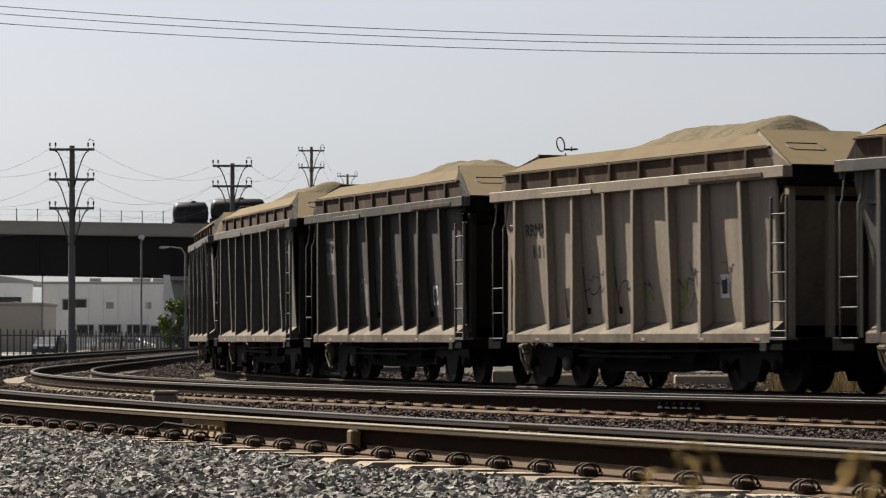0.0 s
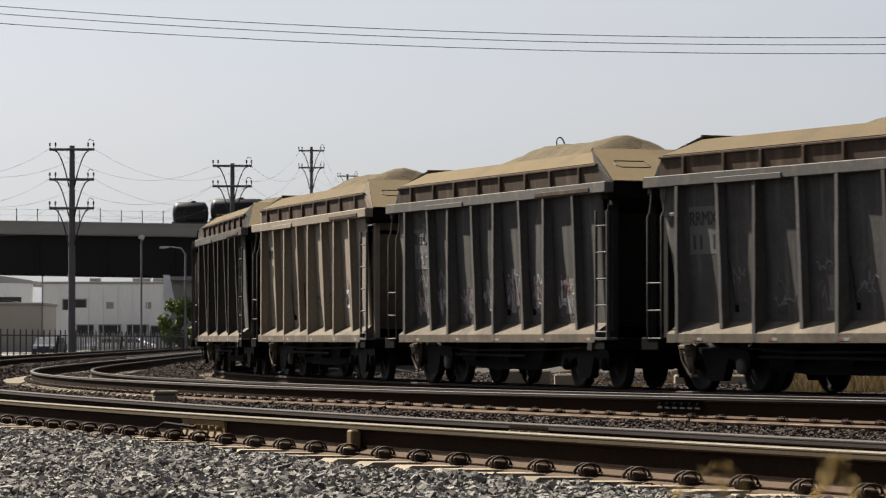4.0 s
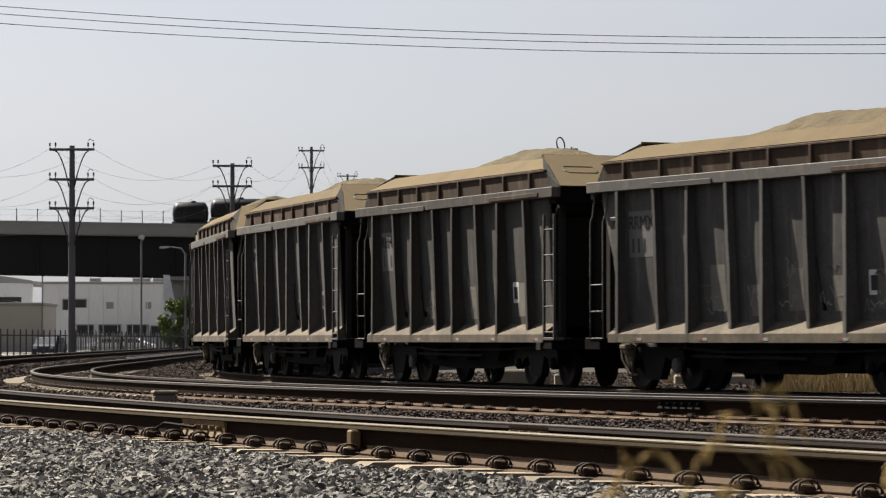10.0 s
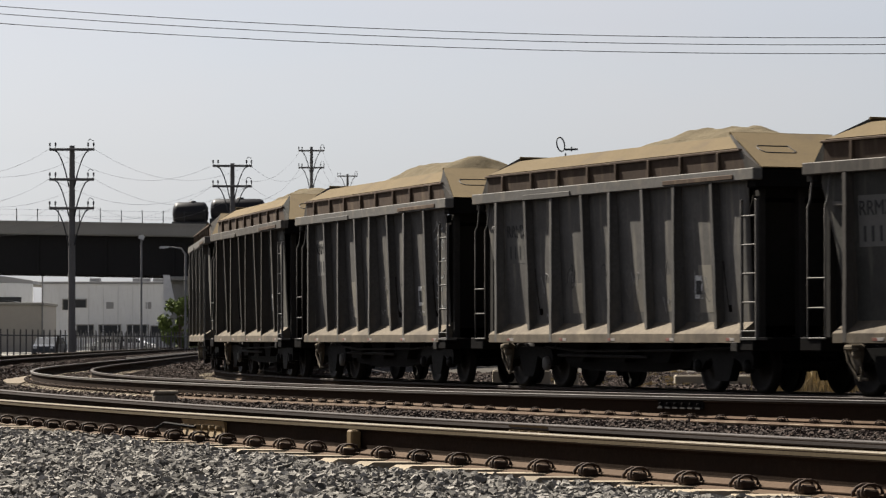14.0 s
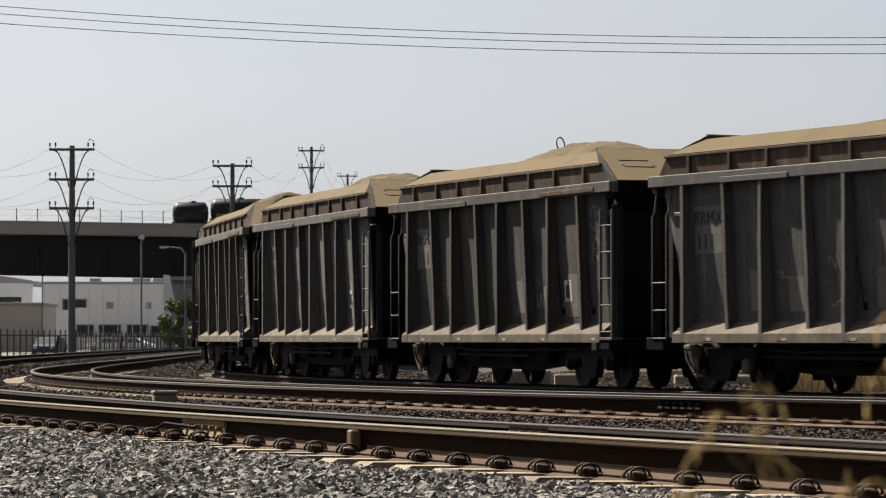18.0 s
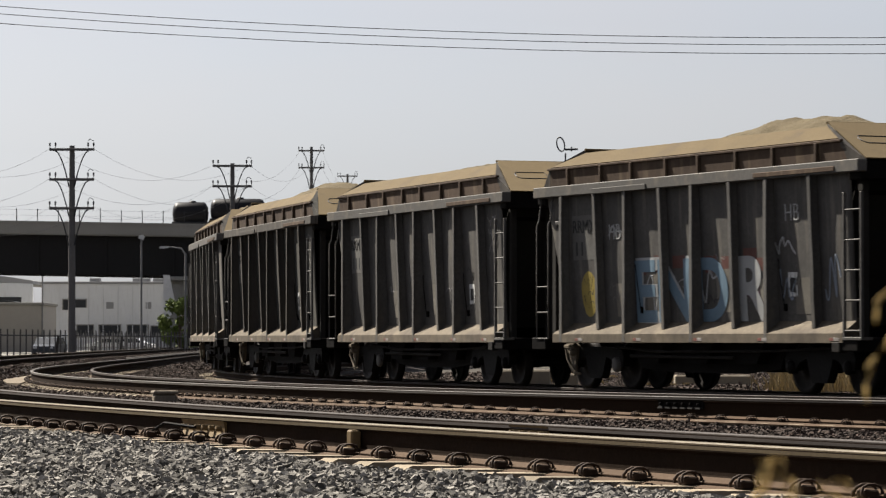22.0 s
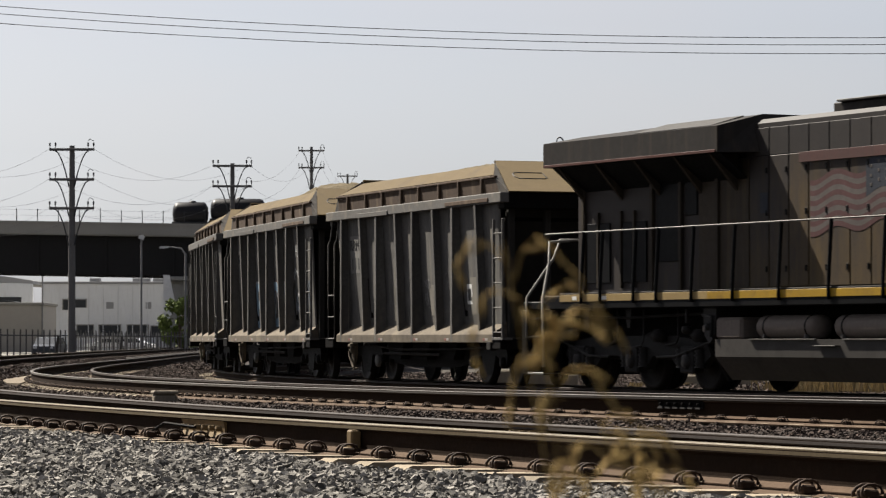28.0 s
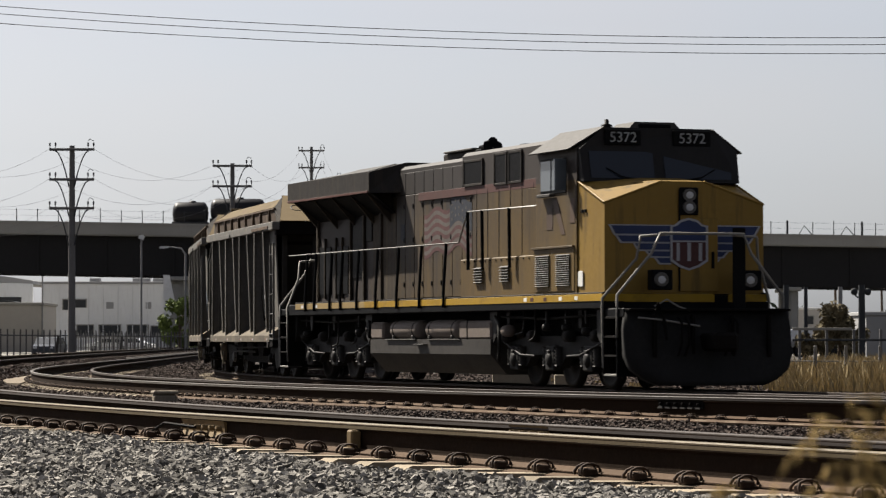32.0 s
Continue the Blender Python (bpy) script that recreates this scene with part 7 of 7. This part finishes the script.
# ---- small things by the tracks ----
BOX_STONE = surface("weathered_box_concrete", (0.1755, 0.1485, 0.1148), (0.1148, 0.0972, 0.0756), 0.9, big=4, fine=30, grain=0.35, bump=0.4)
x, y = spot(292, 57)
kb = thing("trackside_box", "grey weathered concrete cable box on the gravel", "cable box", m=Matrix.Translation((x, y, RAIL_B - 0.285)) @ Matrix.Rotation(0.25, 4, "Z"))
part("box", Shape().box(-0.20, 0.20, -0.16, 0.16, -0.05, 0.14, 0.045), BOX_STONE, kb)
part("lid", Shape().box(-0.215, 0.215, -0.175, 0.175, 0.14, 0.20, 0.03), BOX_STONE, kb)
single("concrete_slab", Shape().prism([(-11.06, 85.0), (-9.95, 77.4), (-9.55, 76.6), (-9.9, 80.5), (-10.75, 88.0), (-11.75, 97.0), (-11.9, 94.0)], 0.20, 0.315, "z"), surface("tan_slab", (0.15, 0.122, 0.088), (0.105, 0.086, 0.063), 0.9, big=2, fine=14),
       "tan concrete slab beside the curved rail", "slab")


def rail_place(line, px, off=0.0):
    """The spot on a rail that lies in the direction px."""
    rl = shift(line, off)
    near = rl[rl[:, 1] < 80]
    share = 784 + 6000 * near[:, 0] / near[:, 1]
    i = int(np.argmin(np.abs(share - px)))
    return near[i]


def joint(line, px, off, z, length, mat, label, bolts):
    x, y, h = rail_place(line, px, off)
    m = Matrix.Translation((x, y, z)) @ Matrix.Rotation(-h, 4, "Z")
    j = thing("rail_joint", label, "rail joint", m=m, group="rail joints")
    for s in (-1, 1):
        part("joint_bar", Shape().prism([(s * 0.012, -0.055), (s * 0.045, -0.045), (s * 0.030, -0.075), (s * 0.028, -0.13), (s * 0.05, -0.165), (s * 0.012, -0.155)], -length / 2, length / 2, "y"), mat, j)
        for k in range(bolts):
            yb = -length / 2 + length * (k + 0.5) / bolts
            part("bolt", Shape().lathe([(0.0, 0.07), (0.02, 0.07), (0.02, 0.0)], 6, "x", (0, yb, -0.1)) if s > 0 else Shape().lathe([(0.0, -0.075), (0.022, -0.07), (0.022, 0.0)], 6, "x", (0, yb, -0.1)), mat, j)
    return j


joint(line_a, 372, 0.0, RAIL_A, 0.95, JOINT, "yellowed bolted joint bar on the near rail", 6)
joint(line_a, 968, GAUGE, RAIL_A, 0.62, JOINT, "yellowed bolted joint bar on the inner rail", 4)
joint(line_b, 1212, 0.0, RAIL_B, 0.95, BLACK, "black bolted joint bar on the middle rail", 6)
x, y, h = rail_place(line_a, 652)
single("rail_anchor", Shape().box(-0.085, -0.01, -0.045, 0.045, -0.185, -0.045, 0.012).box(-0.12, -0.05, -0.06, 0.06, -0.20, -0.16, 0.01), JOINT, "yellow steel anchor clamped on the near rail", "rail anchor",
       m=Matrix.Translation((x, y, RAIL_A)) @ Matrix.Rotation(-h, 4, "Z"))
single("bond_wire", Shape().tube([(rail_place(line_a, 300)[0] - 0.10, rail_place(line_a, 300)[1], RAIL_A - 0.15), (rail_place(line_a, 325)[0] - 0.16, rail_place(line_a, 325)[1], RAIL_A - 0.08), (rail_place(line_a, 350)[0] - 0.09, rail_place(line_a, 350)[1], RAIL_A - 0.10)], 0.012, 5),
       BLACK, "thin black bond wire by the rail joint", "cable")

# ---- marks and graffiti on the wagon sides ----
DENT = {w.name: k % 3 for k, w in WAGONS.items()}
SPRAY = {"blue": plain("faded_blue_spray", (0.125, 0.185, 0.235)), "white": plain("faded_white_spray", (0.30, 0.305, 0.30)), "yellow": plain("yellow_spray", (0.26, 0.20, 0.05)),
         "purple": plain("purple_spray", (0.10, 0.06, 0.075)), "black": plain("black_spray", (0.02, 0.02, 0.02)), "green": plain("green_spray", (0.15, 0.18, 0.04)), "grey": plain("grey_spray", (0.20, 0.195, 0.185)),
         "dull": plain("dull_grey_spray", (0.115, 0.108, 0.098)), "rust": plain("brown_red_spray", (0.095, 0.042, 0.034)), "pale blue": plain("pale_blue_spray", (0.19, 0.22, 0.26)), "red": plain("dull_red_spray", (0.16, 0.06, 0.05))}


def drape(me, w, u, z, lift):
    """Lays a flat mark on the dented sheet of a wagon: x to the reader's right, y up, z out."""
    kind = DENT[w.name]
    for v in me.vertices:
        x, y, d = v.co
        v.co = (u - x, sheet_at(u - x, z + y, kind) + lift + d, z + y)
    me.flip_normals()
    return me


def panel(w, name, u, z, width, height, mat, lift=0.003, label=""):
    nx, ny = max(2, int(width / 0.12)), max(2, int(height / 0.12))
    top = [(width * i / nx, height * j / ny, 0.0) for i in range(nx + 1) for j in range(ny + 1)]
    n = len(top)
    fs = [(i * (ny + 1) + j, (i + 1) * (ny + 1) + j, (i + 1) * (ny + 1) + j + 1, i * (ny + 1) + j + 1) for i in range(nx) for j in range(ny)]
    sh = Shape().add(top + [(x, y, -0.01) for x, y, d in top], fs + [tuple(v + n for v in q[::-1]) for q in fs])
    return part(name, drape(sh.mesh(name), w, u, z, lift), mat, w, label)


def stencil(w, name, words, size, mat, u, z, lift, wide=1.0, bold=0.0, fine=0):
    ob = lettering(name, words, size, mat, None, w, bold)
    me = ob.data
    if fine:
        bm = bmesh.new()
        bm.from_mesh(me)
        bmesh.ops.triangulate(bm, faces=bm.faces)
        for _ in range(fine):
            bmesh.ops.subdivide_edges(bm, edges=[e for e in bm.edges if e.calc_length() > 0.12], cuts=1)
        bm.to_mesh(me)
        bm.free()
    for v in me.vertices:
        v.co.x *= wide
    drape(me, w, u, z, lift)
    return ob


def scribble(w, u, z, width, height, mat, seed, r=0.013):
    rng = random.Random(seed)
    n = rng.randint(7, 11)
    pts = []
    for i in range(n):
        pts.append(Vector((width * (i / (n - 1)) + rng.uniform(-0.1, 0.1) * width, height * rng.random(), 0.0)))
    fine = []
    for i in range(len(pts) - 1):
        p0, p1, p2, p3 = pts[max(i - 1, 0)], pts[i], pts[i + 1], pts[min(i + 2, len(pts) - 1)]
        for k in range(5):
            t = k / 5
            fine.append(0.5 * ((2 * p1) + (p2 - p0) * t + (2 * p0 - 5 * p1 + 4 * p2 - p3) * t * t + (3 * p1 - p0 - 3 * p2 + p3) * t ** 3))
    sh = Shape().tube([(p.x, p.y, p.z) for p in fine], r, 4)
    sh.v = [(x, y, z * 0.3) for x, y, z in sh.v]
    part("graffiti", drape(sh.mesh("graffiti"), w, u, z, 0.004), mat, w)


for k, w in WAGONS.items():
    rng = random.Random(100 + k)
    pale = k == -7
    # stencilled owner mark on a repainted patch; the serial number stays as bars
    if not pale:
        panel(w, "mark_patch", 4.45, 2.38, 0.95, 0.82, PATCH)
    ink = TAG
    stencil(w, "stencil_mark", "RRMX", 0.34, ink, 3.98, 2.88, 0.008)
    for i in range(4 if k % 3 else 3):
        if rng.random() < 0.85:
            panel(w, "number_bar", 4.32 - 0.21 * i, 2.46, 0.07, 0.25, ink, 0.006)
    panel(w, "data_panel", -3.35, 1.62, 0.30, 0.40, WHITE_MARK, 0.003, "small white bordered data panel")
    panel(w, "data_panel", -3.40, 1.69, 0.20, 0.24, TAG, 0.006, "small black data panel")
    for u in POSTS[1:-1]:
        # repaint patches on each bay's sunny half, also brightening it like sunlight
        if rng.random() < 0.74:
            wd = rng.uniform(0.38, 0.60)
            panel(w, "paint_patch", u - 0.08 - rng.uniform(0.4, 0.55), 1.30 + rng.uniform(0, 0.12), wd, rng.uniform(0.5, 0.85), PATCH_PALE if not pale else PAINT_DARK if rng.random() < 0.1 else PAINT_PALE)
        for n in range(rng.choice((0, 2, 3, 4))):
            scribble(w, u - 0.15 - rng.uniform(0, 0.4), 1.3 + rng.uniform(0, 0.75), rng.uniform(0.3, 0.6), rng.uniform(0.12, 0.45),
                     SPRAY[rng.choice(("grey", "grey", "dull", "dull", "black") if not pale else ("black", "dull", "purple"))], k * 31 + int(u * 10) + 7 * n, rng.uniform(0.006, 0.012))
    for u in rng.sample(POSTS[1:], 2):
        part("hopper_lever", Shape().tube([(u - 0.12, sheet_y(2.2) + 0.03, 2.25), (u - 0.22, sheet_y(2.0) + 0.06, 2.0), (u - 0.30, sheet_y(1.4) + 0.05, 1.45)], 0.009, 5).box(u - 0.33, u - 0.27, sheet_y(1.35), sheet_y(1.35) + 0.05, 1.38, 1.5, 0.01), BLACK, w)
    for i in range(5):
        u = -5.0 + 2.2 * i + rng.uniform(-0.2, 0.2)
        part("reflector", Shape().box(u - 0.16, u, 1.515, 1.525, 0.89, 0.94, 0.002), REFLECT_WHITE, w)
        part("reflector", Shape().box(u + 0.005, u + 0.13, 1.515, 1.525, 0.89, 0.94, 0.002), REFLECT_RED, w)
    part("patch_plate", Shape().box(4.72, 5.05, 1.36, 1.42, 3.05, 3.12, 0.01), STEEL, w)

big = WAGONS[1]
for word, u, col in (("E", 1.65, "blue"), ("N", 0.55, "blue"), ("D", -0.75, "blue"), ("R", -2.15, "white")):
    if word in "EN":
        stencil(big, "graffiti_letter", word, 1.62, SPRAY["white"], u - 0.05, 1.22, 0.004, 1.15, 0.045, 3)
    stencil(big, "graffiti_letter", word, 1.50, SPRAY[col], u, 1.26, 0.009, 1.15, 0.04, 3)
    scribble(big, u + 0.3, 1.3, 0.8, 0.8, SPRAY["white" if col == "blue" else "purple"], int(u * 77), 0.02)
for u, z in ((2.75, 2.72), (-3.55, 2.86)):
    stencil(big, "graffiti_tag", "HB", 0.42, SPRAY["white"], u, z, 0.006, 0.9, -0.006)
for i, u in enumerate((1.95, 1.25, 0.62, -0.55, -1.15, -1.9, -2.35)):
    panel(big, "graffiti", u, 2.06 + 0.05 * (i % 3), 0.46, 0.22 + 0.07 * (i % 2), SPRAY["rust"], 0.002)
for u in (-3.1, -4.55):
    scribble(big, u, 1.55, 0.5, 0.7, SPRAY["pale blue"], int(u * 10), 0.018)
for k, n in ((-3, 7), (-1, 4), (0, 3), (-10, 5)):
    for i in range(n):
        scribble(WAGONS[k], -4.62, 3.1 - 0.26 * i, 0.55, 0.26, SPRAY["white" if k == -3 else "grey"], 300 + 10 * k + i, 0.011)
blob = Shape().add([(0.30 * math.cos(a) * (1 + 0.08 * math.sin(3 * a)), 0.42 * math.sin(a), 0.0) for a in [i * math.pi / 14 for i in range(28)]], [tuple(range(28))])
part("graffiti", drape(blob.mesh("graffiti"), big, 3.85, 1.75, 0.008), SPRAY["yellow"], big, "yellow spray painted blob")
for i in range(3):
    scribble(big, 4.05, 1.42 + 0.2 * i, 0.35, 0.3, SPRAY["black"], 7 + i, 0.02)
scribble(big, 3.0, 2.75, 0.5, 0.35, SPRAY["white"], 3, 0.02)
scribble(big, -3.0, 2.3, 0.6, 0.3, SPRAY["white"], 4, 0.02)
second = WAGONS[-6]
rng = random.Random(77)
for bay in range(1, 8):
    hi, lo = POSTS[bay - 1], POSTS[bay]
    mid = hi - 0.16
    for i in range(5):
        scribble(second, mid - rng.uniform(0, 0.25), 1.28 + rng.uniform(0, 0.2), rng.uniform(0.5, 0.85), rng.uniform(0.45, 0.9),
                 SPRAY[("red", "white", "grey", "purple", "white")[(i + bay) % 5]], 500 + 10 * bay + i, rng.uniform(0.016, 0.030))
for i in range(8):
    scribble(second, 4.2 - 0.25 * (i % 2), 1.5 + 0.22 * i, 0.7, 0.3, SPRAY["grey" if i % 2 else "white"], 600 + i, 0.014)
pale_one = WAGONS[-7]
for u in (-0.15, -1.45):
    scribble(pale_one, u, 1.45, 0.7, 0.55, SPRAY["green"], 70 + int(u * 10), 0.03)
for u in (2.0, 0.75, 0.1, -1.4):
    scribble(pale_one, u, 1.7, 0.9, 0.3, SPRAY["black"], 80 + int(u * 10), 0.012)

# ---- dry grass stalks waving close before the camera ----
STRAW = surface("dry_straw", (0.33, 0.222, 0.075), (0.22, 0.145, 0.048), 0.8, big=9, fine=60, grain=0.25, bump=0, vary=0.25)
GD = 2.2
GBASE = RAIL_A - 0.24


def grass_stalk(length, px_base, seed, spikelets, spread):
    rng = random.Random(seed)
    x = (px_base - 784) / 6000 * GD
    g = thing("grass_stalk", "tall dry golden grass stalk with drooping seed heads", "grass", m=Matrix.Translation((x, GD, GBASE)), group="dry grass by the camera")
    bend = rng.uniform(-0.03, 0.03)
    part("stem", Shape().tube([(0, 0, -0.07), (bend * 0.3, 0, length * 0.4), (bend, 0, length * 0.8), (0, 0, length)], [0.0011, 0.0009, 0.0007, 0.0005], 6), STRAW, g)
    # arching branchlets hung with plump, drooping husks in loose bunches
    twigs = max(6, spikelets // 4)
    for i in range(twigs):
        f = i / twigs
        z = length - spread * 1.3 * (1 - f)
        a = rng.gauss(0.0, 0.8) + (math.pi if rng.random() < 0.35 else 0)
        out = spread * rng.uniform(0.35, 1.15) * (1 - 0.4 * f)
        side, back = math.cos(a), math.sin(a) * 0.5
        rise, drop = out * rng.uniform(0.3, 0.8), out * rng.uniform(0.3, 1.0)
        arc = [Vector((side * out * t, back * out * t, z + rise * math.sin(t * 2.2) - drop * t * t * t)) for t in (0, 0.3, 0.6, 0.85, 1.0)]
        twig = part("branchlet", Shape().tube(arc, [0.0008, 0.0007, 0.0006, 0.0006, 0.0005], 4), STRAW, g)
        for p, q in ((arc[1], arc[2]), (arc[2], arc[3]), (arc[3], arc[4]), (arc[4], arc[4] * 2 - arc[3])):
            ax = ((q - p).normalized() * 0.8 + Vector((rng.uniform(-0.4, 0.4), rng.uniform(-0.2, 0.2), rng.uniform(-0.9, 0.1)))).normalized()
            ln = rng.uniform(0.011, 0.023)
            fat = rng.uniform(0.0012, 0.0023)
            part("spikelet", Shape().tube([p, p + ax * ln * 0.3, p + ax * ln * 0.7, p + ax * ln], [0.0006, fat, fat * 0.8, 0.0004], 5), STRAW, twig)
    for i in range(2):
        z0 = length * rng.uniform(0.25, 0.55)
        s = rng.choice((-1, 1))
        part("blade", Shape().tube([(0, 0, z0), (s * 0.03, 0, z0 + 0.10), (s * 0.08, 0, z0 + 0.16), (s * 0.15, 0, z0 + 0.15)], [0.001, 0.0022, 0.002, 0.0005], 5), STRAW, g)
    return g


# where each seed head hangs: seconds, across and down the view
SWAY = [
    (0.80, 1420, 1, 24, 0.050, [(0, 1540, 790), (0.5, 1520, 780), (1, 1450, 830), (2, 1470, 820), (2.5, 1530, 790), (3, 1160, 810), (3.5, 1530, 800), (5.5, 1240, 800), (6, 1180, 830), (7, 1450, 850), (8, 1420, 800),
      (9, 1400, 840), (10, 1310, 850), (11, 1330, 810), (12, 1310, 800), (13, 1340, 845), (14, 1420, 930), (14.5, 990, 810), (16.5, 1100, 850), (17, 1110, 850), (18, 1240, 860), (19, 1240, 820), (20, 1360, 840), (21, 1100, 750),
      (22, 1390, 800), (23, 900, 790), (24, 1180, 790), (25, 1250, 800), (25.5, 1330, 790), (27.5, 1050, 790), (28, 1010, 800), (29, 1330, 760), (30, 1330, 800), (31, 800, 790), (32, 1300, 850)]),
    (0.86, 1480, 2, 27, 0.056, [(0, 1190, 790), (1, 1400, 840), (2, 1420, 800), (3, 1190, 830), (5.5, 1330, 820), (6, 1310, 670), (7, 1520, 870), (8, 1300, 690), (9, 1460, 640), (10, 1330, 690), (11, 1010, 800), (12, 1430, 690),
      (13, 1500, 930), (14, 1300, 950), (14.5, 740, 570), (16.5, 1450, 600), (17, 1400, 710), (18, 1310, 690), (19, 1340, 700), (20, 1350, 660), (21, 340, 770), (22, 1450, 850), (23, 860, 440), (24, 1250, 660), (25, 1300, 690),
      (25.5, 1290, 600), (27.5, 1120, 820), (28, 1060, 740), (29, 1350, 650), (30, 1414, 600), (31, 1050, 720), (32, 1500, 700)]),
    (0.97, 1560, 3, 24, 0.075, [(0, 1700, 900), (8, 1640, 820), (14, 1680, 800), (16.5, 1500, 420), (17, 1620, 560), (18, 1640, 560), (19, 1620, 420), (19.5, 1540, 190), (20, 1640, 480), (22, 1640, 520), (22.5, 1360, 250), (23, 940, 500), (23.5, 1080, 440),
      (24, 1090, 400), (25, 1250, 360), (25.5, 1270, 380), (27.5, 1610, 460), (28, 890, 430), (28.5, 1280, 290), (29, 1370, 260), (29.5, 1380, 350), (30, 1560, 440), (31, 1130, 640), (32, 1520, 760)]),
    (0.84, 1390, 4, 24, 0.052, [(0, 1560, 880), (1, 1520, 840), (2, 1520, 850), (3, 1600, 900), (6, 1480, 840), (7, 1600, 900), (8, 1500, 790), (9, 1480, 720), (10, 1100, 790), (11, 1310, 870), (12, 1050, 760), (14, 1500, 940), (17, 1420, 770), (18, 1500, 830),
      (19, 700, 900), (20, 950, 775), (21, 800, 910), (22, 1500, 880), (23, 1110, 700), (24, 960, 480), (25, 1260, 560), (28, 960, 540), (29, 1390, 640), (30, 1380, 700), (31, 900, 770), (32, 1480, 830)]),
    (0.90, 1000, 5, 18, 0.05, [(0, 1300, 960), (6, 1000, 930), (12, 900, 950), (18, 700, 900), (19, 420, 880), (20, 900, 900), (22, 800, 930), (23, 1000, 790), (24, 1030, 520), (25, 1290, 800), (28, 1130, 760), (29, 1250, 900), (31, 700, 870), (32, 1250, 900)]),
]
GRASS = [(grass_stalk(l, b, s, n, sp), l, b, rows) for l, b, s, n, sp, rows in SWAY]


def lean(length, px_base, px, py):
    """The stalk's pose for a head seen at px, py: the view line met with the head's sphere round the foot."""
    foot = Vector(((px_base - 784) / 6000 * GD, GD, GBASE))
    way = Vector(((px - 784) / 6000, 1.0, (601.5 - py) / 6000)).normalized()
    to = Vector(EYE) - foot
    b = way.dot(to)
    c = to.dot(to) - length * length
    disc = b * b - c
    d = -b + (math.sqrt(disc) if disc > 0 else 0.0)
    tip = Vector(EYE) + way * d - foot
    q = Vector((0, 0, 1)).rotation_difference(tip.normalized())
    return Matrix.Translation(foot) @ q.to_matrix().to_4x4()


# ---- movement ----
def run_of(t):
    """How far the train has gone at a time: it slows a little."""
    return 4.58069 * t - 0.01011 * (t - 16) ** 2


def body_pose(s, half):
    ax, ay = on_line(s + half)
    bx, by = on_line(s - half)
    d = Vector((ax - bx, ay - by, 0)).normalized()
    m = Matrix(((d.x, -d.y, 0, (ax + bx) / 2), (d.y, d.x, 0, (ay + by) / 2), (0, 0, 1, RAIL_C), (0, 0, 0, 1)))
    return m


def motions():
    times = [float(t) for t in range(33)]
    for k, w in WAGONS.items():
        walk(w, [(t, body_pose(-97.872 - 5.88 - 13.147 * k + run_of(t), 4.0)) for t in times])
    walk(loco, [(t, body_pose(-97.872 - 5.88 - 13.147 * 2 - 17.72 + run_of(t), 6.6)) for t in times])
    for g, length, base, rows in GRASS:
        walk(g, [(t, lean(length, base, px, py)) for t, px, py in rows])
    ticks = [i * 2 / 15 for i in range(241)]
    for ob, r in ROLLING:
        at = ob.matrix_basis.translation.copy()
        walk(ob, [(t, Matrix.Translation(at) @ Matrix.Rotation((run_of(t) - run_of(0)) / r, 4, "Y")) for t in ticks])


motions()
